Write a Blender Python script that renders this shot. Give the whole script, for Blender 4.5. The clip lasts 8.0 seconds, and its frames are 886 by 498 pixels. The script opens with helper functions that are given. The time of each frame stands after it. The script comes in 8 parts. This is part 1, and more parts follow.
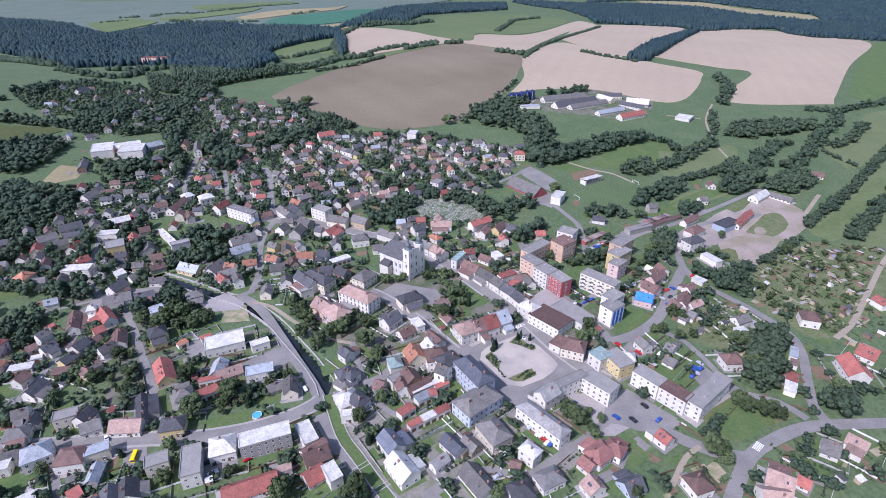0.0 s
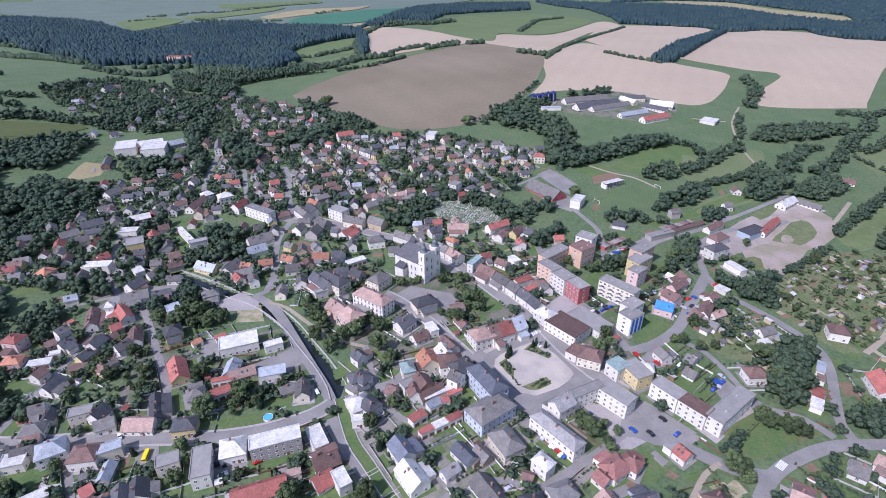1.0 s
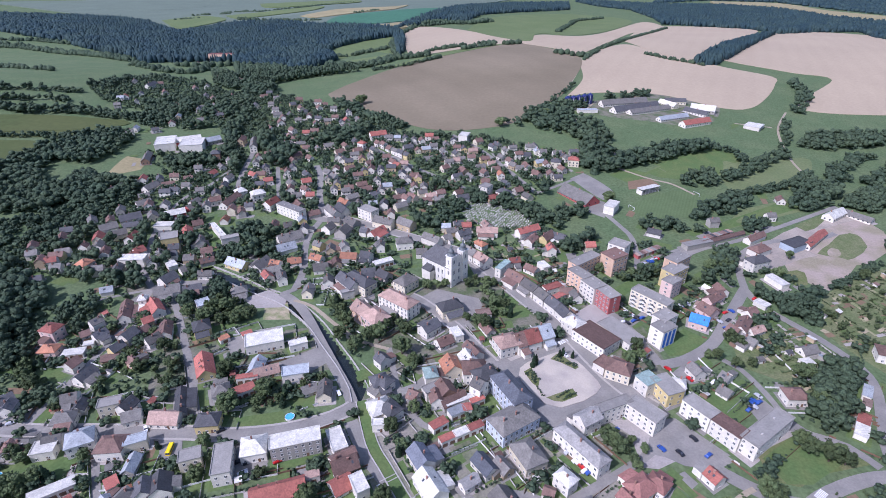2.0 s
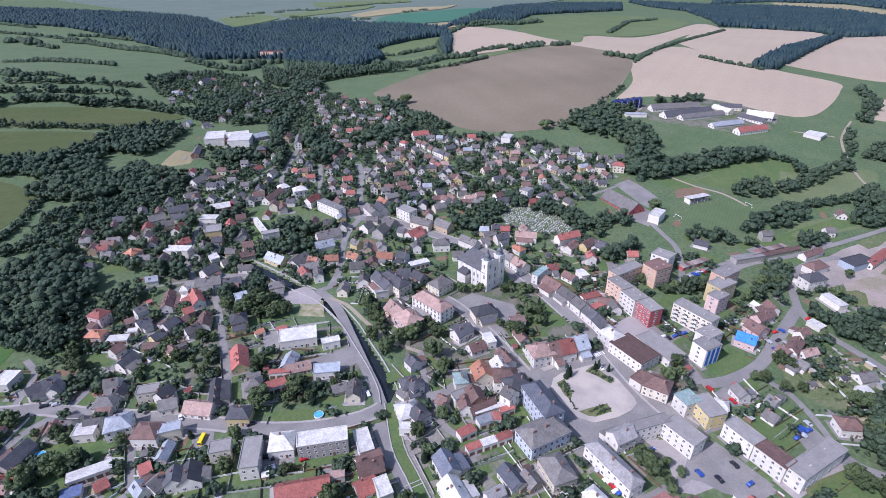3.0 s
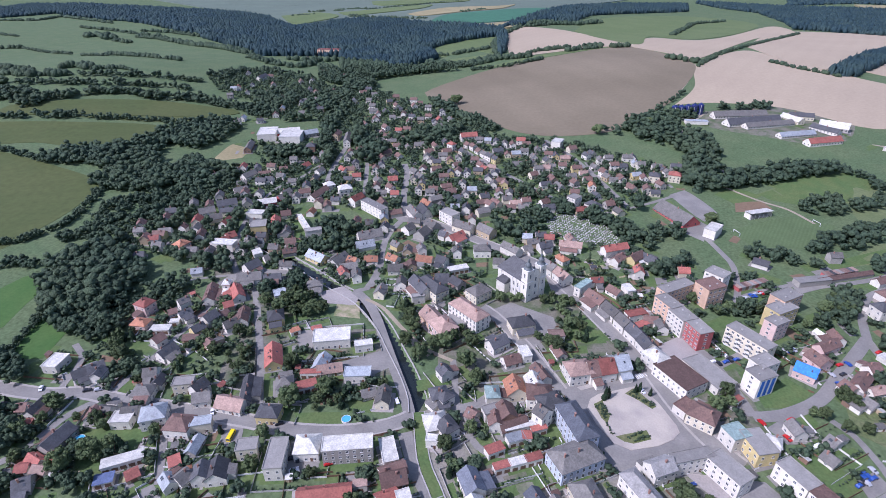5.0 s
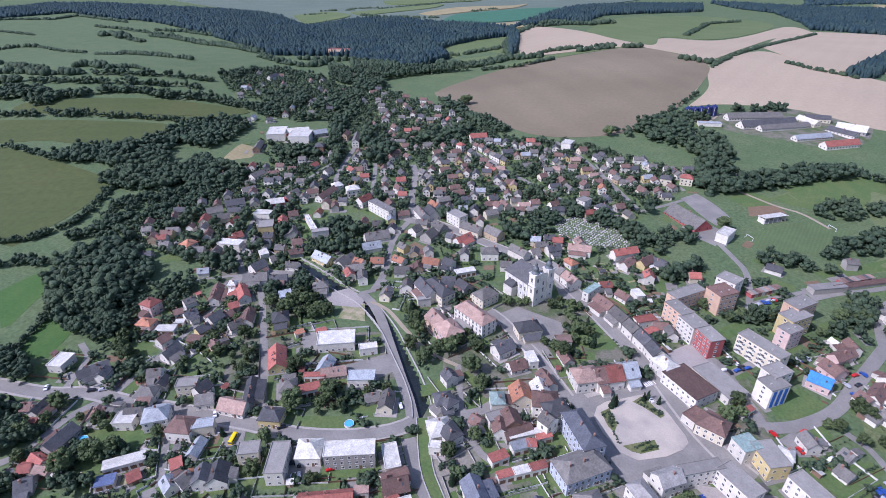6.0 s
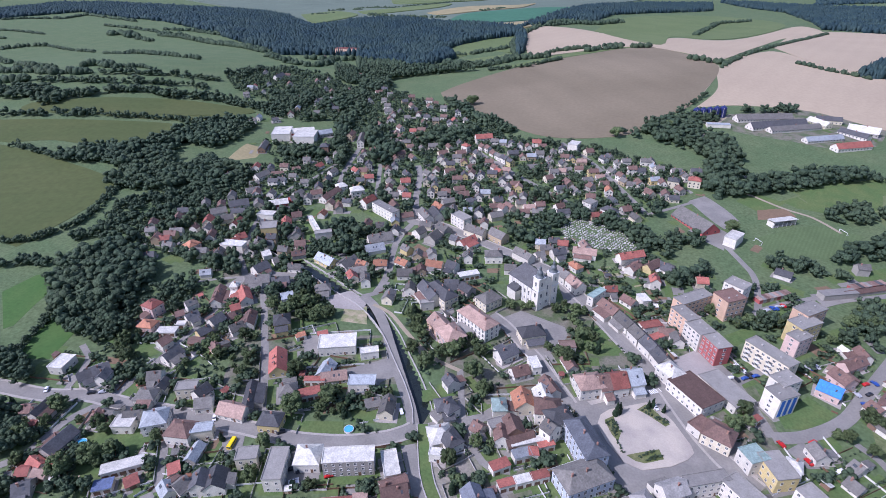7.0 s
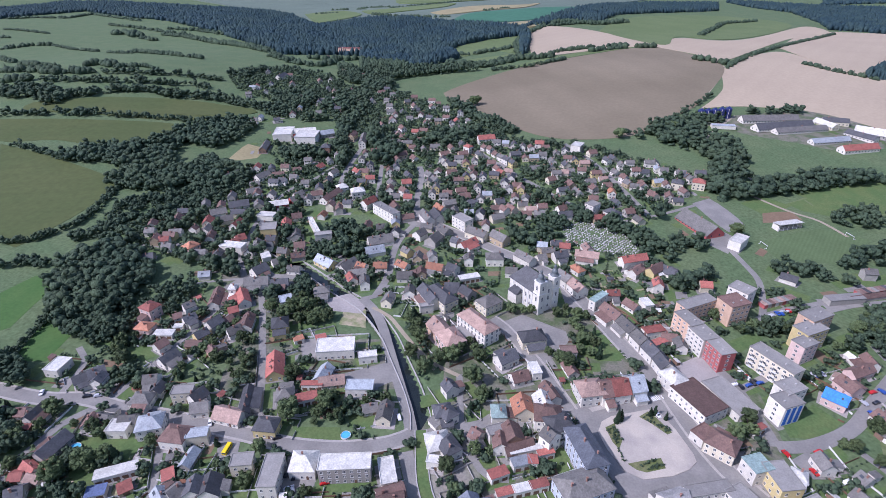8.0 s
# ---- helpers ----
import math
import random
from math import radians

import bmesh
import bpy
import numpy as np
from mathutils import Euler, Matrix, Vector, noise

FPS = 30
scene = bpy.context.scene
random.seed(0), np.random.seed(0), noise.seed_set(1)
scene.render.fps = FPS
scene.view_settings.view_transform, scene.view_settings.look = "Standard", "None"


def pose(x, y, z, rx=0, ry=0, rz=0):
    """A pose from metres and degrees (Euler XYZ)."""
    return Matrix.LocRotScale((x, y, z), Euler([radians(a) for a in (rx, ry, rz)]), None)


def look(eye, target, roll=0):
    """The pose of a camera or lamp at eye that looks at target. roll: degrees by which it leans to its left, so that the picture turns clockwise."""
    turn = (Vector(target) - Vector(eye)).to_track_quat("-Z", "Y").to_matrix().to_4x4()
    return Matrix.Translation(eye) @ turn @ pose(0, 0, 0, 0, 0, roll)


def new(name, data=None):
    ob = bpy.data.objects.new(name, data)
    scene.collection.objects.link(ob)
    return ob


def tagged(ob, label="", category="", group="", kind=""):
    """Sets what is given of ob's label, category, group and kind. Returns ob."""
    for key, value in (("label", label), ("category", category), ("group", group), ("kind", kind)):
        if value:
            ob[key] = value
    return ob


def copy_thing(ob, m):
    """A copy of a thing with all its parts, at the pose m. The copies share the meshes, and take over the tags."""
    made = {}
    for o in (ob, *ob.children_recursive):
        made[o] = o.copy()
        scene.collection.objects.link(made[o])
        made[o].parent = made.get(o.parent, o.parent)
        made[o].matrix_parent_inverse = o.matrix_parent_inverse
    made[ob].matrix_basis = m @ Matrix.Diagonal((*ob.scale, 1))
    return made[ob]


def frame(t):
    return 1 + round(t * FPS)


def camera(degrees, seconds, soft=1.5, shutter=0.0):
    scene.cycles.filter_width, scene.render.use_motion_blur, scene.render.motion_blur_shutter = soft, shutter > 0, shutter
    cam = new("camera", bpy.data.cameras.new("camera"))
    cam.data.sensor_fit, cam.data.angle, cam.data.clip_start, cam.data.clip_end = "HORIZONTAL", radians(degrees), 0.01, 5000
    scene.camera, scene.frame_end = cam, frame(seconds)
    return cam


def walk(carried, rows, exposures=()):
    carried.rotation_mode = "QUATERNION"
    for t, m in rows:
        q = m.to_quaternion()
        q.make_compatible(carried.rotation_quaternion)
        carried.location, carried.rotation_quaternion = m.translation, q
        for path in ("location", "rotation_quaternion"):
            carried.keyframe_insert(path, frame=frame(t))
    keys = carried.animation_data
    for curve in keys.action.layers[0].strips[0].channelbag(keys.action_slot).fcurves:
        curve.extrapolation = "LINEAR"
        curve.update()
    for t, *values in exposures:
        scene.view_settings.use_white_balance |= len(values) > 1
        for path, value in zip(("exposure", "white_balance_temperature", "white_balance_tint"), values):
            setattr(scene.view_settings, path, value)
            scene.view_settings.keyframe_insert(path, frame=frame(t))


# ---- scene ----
# ---- camera ----
cam = camera(79.46, 8.0, 0.65)
# seconds, eye, yaw (to the left), pitch, roll
PATH = [
    (0.0, 0.00, 0.00, 200.00, 0.001, -28.800, 0.300),
    (0.5, 0.79, 2.45, 200.03, 1.003, -28.841, 0.294),
    (1.0, 1.63, 4.86, 200.17, 2.271, -28.841, 0.236),
    (2.5, 4.67, 12.55, 200.28, 8.539, -28.922, 0.042),
    (3.0, 5.53, 14.81, 200.29, 11.027, -28.921, -0.002),
    (3.5, 6.29, 17.22, 200.26, 12.994, -28.956, -0.022),
    (4.0, 6.95, 19.74, 200.32, 14.569, -28.976, -0.031),
    (4.5, 7.80, 22.26, 200.35, 15.889, -28.998, -0.040),
    (6.0, 9.34, 29.17, 200.34, 18.070, -29.044, -0.091),
    (6.5, 9.80, 31.58, 200.58, 18.575, -29.102, -0.123),
    (7.0, 10.26, 33.91, 200.70, 18.912, -29.124, -0.155),
    (7.5, 10.63, 36.25, 200.65, 19.187, -29.143, -0.143),
    (8.0, 11.00, 38.76, 200.55, 19.364, -29.159, -0.158),
]
walk(cam, [(t, pose(x, y, z, 90 + pitch, 0, yaw) @ pose(0, 0, 0, 0, 0, roll)) for t, x, y, z, yaw, pitch, roll in PATH], [(0, 0.04, 5530, 30), (8, -0.03, 5530, 30)])

# ---- light ----
SUN_FROM = Vector((-0.72, -0.69, 1.05)).normalized()
world = bpy.data.worlds.new("summer_sky")
scene.world = world
world.use_nodes = True
wn = world.node_tree.nodes
sky = wn.new("ShaderNodeTexSky")
sky.sky_type, sky.sun_disc = "NISHITA", False
sky.sun_elevation = math.asin(SUN_FROM.z)
sky.sun_rotation = math.atan2(SUN_FROM.x, SUN_FROM.y)
sky.air_density, sky.dust_density = 1.2, 1.5
world.node_tree.links.new(sky.outputs[0], wn["Background"].inputs[0])
wn["Background"].inputs[1].default_value = 0.15
sun_data = bpy.data.lights.new("sun", "SUN")
sun_data.energy, sun_data.angle, sun_data.color = 4.5, radians(0.55), (1.0, 0.97, 0.93)
sun = new("sun", sun_data)
sun.matrix_world = look(SUN_FROM * 900, (0, 0, 0))

# ---- materials ----
MATS = {}
# leaves, grass and tilled soil: rough in themselves, with hardly any sheen
GROWING = ("meadow", "lawn", "pitch", "crop", "pasture", "young_grass", "clover", "ploughed", "stubble", "straw", "dry_lawn", "hazy_field", "pale_meadow", "allotment_grass", "soil", "leaf", "leaf_dark", "woodland", "hazy_spruce")


def material(name, col, rough=0.85, vary=0.25, scale=0.35, fine=3.0, bump=0.15, tint=None, amount=0.0, per_object=0.0, metal=0.0, island=0.0, stripes=None, depth=1.0):
    """A surface with stains (scale), grain (fine), a second tone (tint) and tone that differs from thing to thing."""
    m = bpy.data.materials.new(name)
    m.use_nodes = True
    nt, n = m.node_tree, m.node_tree.nodes
    lk, bsdf = nt.links.new, n["Principled BSDF"]
    bsdf.inputs["Roughness"].default_value, bsdf.inputs["Metallic"].default_value = rough, metal
    if name in GROWING:
        bsdf.inputs["Specular IOR Level"].default_value = 0.12
    geo = n.new("ShaderNodeNewGeometry")
    big, small = n.new("ShaderNodeTexNoise"), n.new("ShaderNodeTexNoise")
    big.inputs["Scale"].default_value, small.inputs["Scale"].default_value = scale, fine
    big.inputs["Detail"].default_value, small.inputs["Detail"].default_value = 5, 3
    lk(geo.outputs["Position"], big.inputs["Vector"])
    lk(geo.outputs["Position"], small.inputs["Vector"])
    ramp = n.new("ShaderNodeMapRange")
    ramp.inputs["From Min"].default_value, ramp.inputs["From Max"].default_value = 0.4, 0.62
    lk(big.outputs["Fac"], ramp.inputs["Value"])
    mix = n.new("ShaderNodeMix")
    mix.data_type = "RGBA"
    mix.inputs["A"].default_value = (*col, 1)
    mix.inputs["B"].default_value = (*(tint or [c * (1 - vary) for c in col]), 1)
    part_of = n.new("ShaderNodeMath")
    part_of.operation = "MULTIPLY"
    part_of.inputs[1].default_value = amount if tint else 0.8
    lk(ramp.outputs[0], part_of.inputs[0])
    lk(part_of.outputs[0], mix.inputs["Factor"])
    tone = n.new("ShaderNodeMapRange")
    tone.inputs["From Min"].default_value, tone.inputs["From Max"].default_value = 0.25, 0.75
    tone.inputs["To Min"].default_value, tone.inputs["To Max"].default_value = 1 - vary, 1 + vary
    lk(small.outputs["Fac"], tone.inputs["Value"])
    value = tone.outputs[0]
    if per_object or island:
        if per_object:
            info = n.new("ShaderNodeObjectInfo")
            src, by = info.outputs["Random"], per_object
        else:
            src, by = geo.outputs["Random Per Island"], island
        own = n.new("ShaderNodeMapRange")
        own.inputs["To Min"].default_value, own.inputs["To Max"].default_value = 1 - by, 1 + by
        lk(src, own.inputs["Value"])
        times = n.new("ShaderNodeMath")
        times.operation = "MULTIPLY"
        lk(value, times.inputs[0])
        lk(own.outputs[0], times.inputs[1])
        value = times.outputs[0]
    if stripes:
        turn = n.new("ShaderNodeMapping")
        turn.inputs["Rotation"].default_value[2] = radians(stripes[1])
        wave = n.new("ShaderNodeTexWave")
        wave.inputs["Scale"].default_value, wave.inputs["Distortion"].default_value = stripes[0], 2.0
        wave.inputs["Detail Scale"].default_value = 0.3
        band = n.new("ShaderNodeMapRange")
        band.inputs["To Min"].default_value, band.inputs["To Max"].default_value = 1 - stripes[2], 1 + stripes[2]
        times2 = n.new("ShaderNodeMath")
        times2.operation = "MULTIPLY"
        lk(geo.outputs["Position"], turn.inputs["Vector"])
        lk(turn.outputs[0], wave.inputs["Vector"])
        lk(wave.outputs["Fac"], band.inputs["Value"])
        lk(value, times2.inputs[0])
        lk(band.outputs[0], times2.inputs[1])
        value = times2.outputs[0]
    scaled = n.new("ShaderNodeVectorMath")
    scaled.operation = "SCALE"
    lk(mix.outputs["Result"], scaled.inputs[0])
    lk(value, scaled.inputs["Scale"])
    lk(scaled.outputs[0], bsdf.inputs["Base Color"])
    if bump:
        b = n.new("ShaderNodeBump")
        b.inputs["Strength"].default_value, b.inputs["Distance"].default_value = bump, depth
        lk(small.outputs["Fac"], b.inputs["Height"])
        lk(b.outputs[0], bsdf.inputs["Normal"])
    MATS[name] = m
    return m


material("meadow", (0.094, 0.138, 0.064), vary=0.3, scale=0.035, fine=0.5, tint=(0.118, 0.154, 0.074), amount=0.8)
material("lawn", (0.090, 0.142, 0.050), vary=0.2, scale=0.08, fine=0.8, tint=(0.13, 0.16, 0.06), amount=0.6)
material("pitch", (0.105, 0.150, 0.066), vary=0.12, scale=0.05, fine=0.6, stripes=(0.12, 20, 0.06))
material("crop", (0.115, 0.155, 0.062), vary=0.12, scale=0.012, fine=0.2, tint=(0.135, 0.172, 0.072), amount=0.8, stripes=(0.015, 60, 0.04))
material("pasture", (0.078, 0.100, 0.036), vary=0.12, scale=0.012, fine=0.2, tint=(0.092, 0.108, 0.040), amount=0.8, stripes=(0.015, 60, 0.02))
material("young_grass", (0.062, 0.128, 0.036), vary=0.12, scale=0.05, fine=0.5, tint=(0.078, 0.140, 0.042), amount=0.8)
material("clover", (0.06, 0.155, 0.095), vary=0.1, scale=0.01, fine=0.1)
material("ploughed", (0.180, 0.150, 0.098), vary=0.08, scale=0.005, fine=0.25, tint=(0.225, 0.188, 0.125), amount=0.9, stripes=(0.006, -35, 0.02))
material("stubble", (0.40, 0.325, 0.225), vary=0.07, scale=0.006, fine=0.25, tint=(0.37, 0.30, 0.21), amount=0.8, stripes=(0.011, 20, 0.012))
material("straw", (0.30, 0.26, 0.14), vary=0.15, scale=0.02, fine=0.4)
material("dry_lawn", (0.11, 0.14, 0.05), vary=0.25, scale=0.12, fine=0.9, tint=(0.17, 0.165, 0.085), amount=0.7)
material("townground", (0.165, 0.155, 0.115), vary=0.25, scale=0.12, fine=0.9, tint=(0.075, 0.105, 0.042), amount=1.0)
material("town_yards", (0.245, 0.225, 0.185), vary=0.22, scale=0.07, fine=0.9, tint=(0.115, 0.135, 0.07), amount=0.9)
# far fields: green made paler and bluer to carry the distance haze
material("hazy_field", (0.135, 0.172, 0.130), vary=0.1, scale=0.01, fine=0.1)
material("soil", (0.20, 0.14, 0.09), vary=0.15, scale=0.05, fine=0.6)
material("sandy", (0.36, 0.30, 0.20), vary=0.2, scale=0.15, fine=1.0, tint=(0.16, 0.19, 0.07), amount=0.9)
material("gravel_field", (0.33, 0.27, 0.22), vary=0.15, scale=0.06, fine=0.8, tint=(0.22, 0.2, 0.12), amount=0.8)
material("works_yard", (0.27, 0.235, 0.195), vary=0.16, scale=0.05, fine=0.8, tint=(0.36, 0.31, 0.25), amount=0.9)
material("pale_meadow", (0.128, 0.162, 0.072), vary=0.16, scale=0.03, fine=0.5, tint=(0.150, 0.178, 0.082), amount=0.8)
material("allotment_grass", (0.115, 0.145, 0.062), vary=0.3, scale=0.14, fine=0.9, tint=(0.165, 0.175, 0.09), amount=0.8)
material("gravel", (0.34, 0.31, 0.28), vary=0.15, scale=0.1, fine=1.2)
material("asphalt", (0.198, 0.188, 0.168), vary=0.12, scale=0.09, fine=1.0, tint=(0.245, 0.232, 0.206), amount=0.9)
material("pavement", (0.36, 0.335, 0.295), vary=0.12, scale=0.3, fine=2.0)
material("plaza", (0.45, 0.40, 0.325), vary=0.08, scale=0.07, fine=1.5, tint=(0.31, 0.28, 0.245), amount=0.8)
material("track", (0.33, 0.28, 0.2), vary=0.15, scale=0.1, fine=1.0)
material("paint", (0.78, 0.78, 0.76), vary=0.1)
material("water", (0.018, 0.024, 0.022), rough=0.12, vary=0.2, scale=0.2, bump=0.05)
material("concrete", (0.42, 0.40, 0.37), vary=0.18, scale=0.5, fine=3.0)
ROOF = {
    "r": ("red sheet", (0.32, 0.108, 0.080)), "o": ("orange tiled", (0.37, 0.165, 0.093)), "b": ("brown tiled", (0.165, 0.10, 0.079)),
    "g": ("grey slate", (0.150, 0.142, 0.126)), "d": ("dark slate", (0.082, 0.083, 0.086)), "w": ("white metal", (0.60, 0.58, 0.512)),
    "s": ("pale blue-grey metal", (0.31, 0.335, 0.344)), "p": ("faded pink", (0.33, 0.225, 0.177)), "t": ("green-grey sheet", (0.24, 0.32, 0.288)),
    "n": ("blue-grey slate", (0.125, 0.138, 0.160)), "a": ("pale grey sheet", (0.24, 0.232, 0.215)), "f": ("faded red tiled", (0.33, 0.155, 0.125)),
    "u": ("bright blue sheet", (0.03, 0.20, 0.670)), "l": ("blue tarpaulin", (0.12, 0.16, 0.279)),
}
for k, (_, c) in ROOF.items():
    material("roof_" + k, c, rough=0.6 if k in "wstu" else 0.8, vary=0.26, scale=0.3, fine=1.3, per_object=0.36 if k not in "wu" else 0.1, bump=0.25)
WALL = {
    "w": ("white", (0.68, 0.645, 0.555)), "c": ("cream", (0.63, 0.57, 0.428)), "y": ("yellow", (0.60, 0.49, 0.233)), "p": ("pink", (0.62, 0.46, 0.400)),
    "g": ("grey", (0.36, 0.34, 0.298)), "t": ("tan", (0.42, 0.33, 0.214)), "o": ("pale orange", (0.64, 0.44, 0.307)), "r": ("red", (0.42, 0.11, 0.102)),
    "b": ("brown", (0.24, 0.15, 0.102)), "l": ("pale blue", (0.50, 0.55, 0.614)), "s": ("blue-grey", (0.36, 0.42, 0.465)), "d": ("dark grey", (0.13, 0.13, 0.130)),
    "blue": ("deep blue", (0.03, 0.12, 0.391)),
}
for k, (_, c) in WALL.items():
    material("wall_" + k, c, rough=0.9, vary=0.14, scale=0.35, fine=2.5, per_object=0.13)
material("flat_roof", (0.26, 0.248, 0.222), vary=0.16, scale=0.25, fine=1.5, per_object=0.15)
material("chimney_brick", (0.30, 0.17, 0.13), vary=0.25, scale=1.0, per_object=0.3)
material("frame_white", (0.7, 0.69, 0.66), rough=0.5, vary=0.08)
material("glass_dark", (0.075, 0.084, 0.095), rough=0.12, vary=0.15, bump=0.02)
material("door_wood", (0.17, 0.10, 0.06), vary=0.2)
material("bark", (0.10, 0.075, 0.055), vary=0.3)
material("leaf", (0.080, 0.112, 0.050), rough=0.6, vary=0.35, scale=0.15, fine=1.5, per_object=0.38, bump=1.0, depth=1.3, tint=(0.100, 0.132, 0.054), amount=0.8)
material("leaf_dark", (0.028, 0.05, 0.026), rough=0.6, vary=0.35, scale=0.2, fine=1.5, per_object=0.25, bump=1.0, depth=1.3)
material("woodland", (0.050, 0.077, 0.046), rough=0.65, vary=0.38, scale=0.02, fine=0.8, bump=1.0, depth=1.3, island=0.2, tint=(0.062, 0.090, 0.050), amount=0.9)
# far woods: the blue of distance haze is put into the leaf colour
material("hazy_spruce", (0.024, 0.048, 0.056), rough=0.65, vary=0.28, scale=0.02, fine=0.8, bump=0.6, depth=1.0, island=0.15, tint=(0.040, 0.068, 0.062), amount=0.9)
material("stone", (0.40, 0.38, 0.36), vary=0.2, per_object=0.45)
material("copper", (0.13, 0.15, 0.155), rough=0.5, vary=0.2)
material("tyre", (0.02, 0.02, 0.02), vary=0.1)
for k, c in {"white": (0.75, 0.75, 0.75), "red": (0.45, 0.02, 0.02), "dark": (0.02, 0.022, 0.028), "silver": (0.42, 0.43, 0.45), "blue": (0.03, 0.08, 0.3), "yellow": (0.85, 0.62, 0.0)}.items():
    material("car_" + k, c, rough=0.3, vary=0.04, bump=0)
material("silo_blue", (0.02, 0.03, 0.12), rough=0.4, vary=0.15)
material("pool_water", (0.10, 0.42, 0.62), rough=0.1, vary=0.1)

# ---- the lie of the land ----
RIVER = [(-230.8, 331.1), (-187.7, 313.3), (-153.7, 297.1), (-127.9, 285.7), (-104.3, 266.7), (-87.1, 246.4), (-72.4, 228.5), (-62.5, 213.7), (-58.8, 204.9), (-47.8, 179.4), (-38.5, 166.5), (-29.4, 154.2), (-19.0, 140.8), (-9.1, 127.5)]


def hill(x, y, cx, cy, s, a):
    return a * math.exp(-((x - cx) ** 2 + (y - cy) ** 2) / (2 * s * s))


def land(x, y):
    return hill(x, y, 50, 1042, 317, 37) + hill(x, y, -792, 667, 233, 42) + hill(x, y, 750, 1250, 350, 25) + hill(x, y, -417, 2000, 417, 37)


def off_line(x, y, line):
    best = 1e9
    for (ax, ay), (bx, by) in zip(line, line[1:]):
        dx, dy = bx - ax, by - ay
        k = max(0, min(1, ((x - ax) * dx + (y - ay) * dy) / (dx * dx + dy * dy + 1e-9)))
        best = min(best, (x - ax - k * dx) ** 2 + (y - ay - k * dy) ** 2)
    return math.sqrt(best)


def mesh(name, verts, faces, mats, index=None, smooth=False):
    me = bpy.data.meshes.new(name)
    me.from_pydata(verts, [], faces)
    for m in mats:
        me.materials.append(MATS[m])
    if index:
        me.polygons.foreach_set("material_index", index)
    if smooth:
        me.shade_smooth()
    me.update()
    return me


def child(name, me, parent, m=None, label=""):
    ob = new(name, me)
    ob.parent = parent
    if m is not None:
        ob.matrix_basis = m
    return tagged(ob, label)


def thing(name, x, y, z, turn, label, category, group="", kind=""):
    ob = new(name)
    ob.empty_display_size = 0.5
    ob.matrix_basis = pose(x, y, z, 0, 0, turn)
    return tagged(ob, label, category, group, kind)


def spaced(stops):
    """Lattice lines: (from, to, step) stretches one after another."""
    out = []
    for a, b, step in stops:
        out += [a + step * i for i in range(int(round((b - a) / step)))]
    return out + [stops[-1][1]]


gx = spaced([(-4800, -1600, 200), (-1600, -320, 32), (-320, -260, 20), (-260, 10, 3), (10, 640, 21), (640, 1600, 40), (1600, 4800, 200)])
gy = spaced([(-1500, -100, 200), (-100, 80, 20), (80, 350, 3), (350, 2025, 25), (2025, 3025, 50), (3025, 4825, 200)])
verts = []
for y in gy:
    for x in gx:
        z = land(x, y)
        if -300 < x < 40 and 80 < y < 360:
            d = off_line(x, y, RIVER)
            z -= 2.6 * max(0, min(1, (5.6 - d) / 2.0))
        verts.append((x, y, z))
nx = len(gx)
faces = [(j * nx + i, j * nx + i + 1, (j + 1) * nx + i + 1, (j + 1) * nx + i) for j in range(len(gy) - 1) for i in range(nx - 1)]
tagged(new("ground", mesh("ground", verts, faces, ["meadow"], smooth=True)), "rolling green meadow ground under the whole town", "ground", kind="structure")

FOOT = []   # footprints of buildings: x, y, half length, half width, cos, sin
LANES = [(4.5, RIVER, (-400, 100, 0, 420))]  # centre lines of streets and the river, with half widths
CLEAR = []  # paved plots


def inside(x, y, pts):
    hit = False
    for (ax, ay), (bx, by) in zip(pts, pts[1:] + pts[:1]):
        if (ay > y) != (by > y) and x < (bx - ax) * (y - ay) / (by - ay) + ax:
            hit = not hit
    return hit


def is_free(x, y, r):
    for fx, fy, hl, hw, c, s in FOOT:
        dx, dy = x - fx, y - fy
        if abs(dx) + abs(dy) < 60 and abs(dx * c + dy * s) < hl + r and abs(dy * c - dx * s) < hw + r:
            return False
    for half, pts, box in LANES:
        if box[0] - 12 < x < box[1] + 12 and box[2] - 12 < y < box[3] + 12 and off_line(x, y, pts) < half + r * 0.7:
            return False
    for pts in CLEAR:
        if inside(x, y, pts):
            return False
    return True


def rounded(pts, step=5.0):
    """A smooth line through the points."""
    out, p = [], [pts[0], *pts, pts[-1]]
    for i in range(1, len(p) - 2):
        n = max(1, int(math.dist(p[i], p[i + 1]) / step))
        for k in range(n):
            t = k / n
            out.append(tuple(0.5 * (2 * b + (c - a) * t + (2 * a - 5 * b + 4 * c - d) * t * t + (3 * b - a - 3 * c + d) * t ** 3) for a, b, c, d in zip(p[i - 1], p[i], p[i + 1], p[i + 2])))
    return out + [pts[-1]]


def strip(pts, lo, hi, lift, drop=0.5):
    """A band along a line between two offsets to its left, with sides that go down into the ground."""
    verts, faces = [], []
    for i, (x, y) in enumerate(pts):
        a, b = pts[max(0, i - 1)], pts[min(len(pts) - 1, i + 1)]
        d = math.dist(a, b) or 1
        nx_, ny_ = -(b[1] - a[1]) / d, (b[0] - a[0]) / d
        for o, dz in ((lo, -drop), (lo, lift), (hi, lift), (hi, -drop)):
            px, py = x + nx_ * o, y + ny_ * o
            verts.append((px, py, land(px, py) + dz))
    for i in range(len(pts) - 1):
        k = i * 4
        faces += [(k + j + 1, k + j, k + j + 4, k + j + 5) for j in range(3)]
    return verts, faces


STREET_NO = [0]


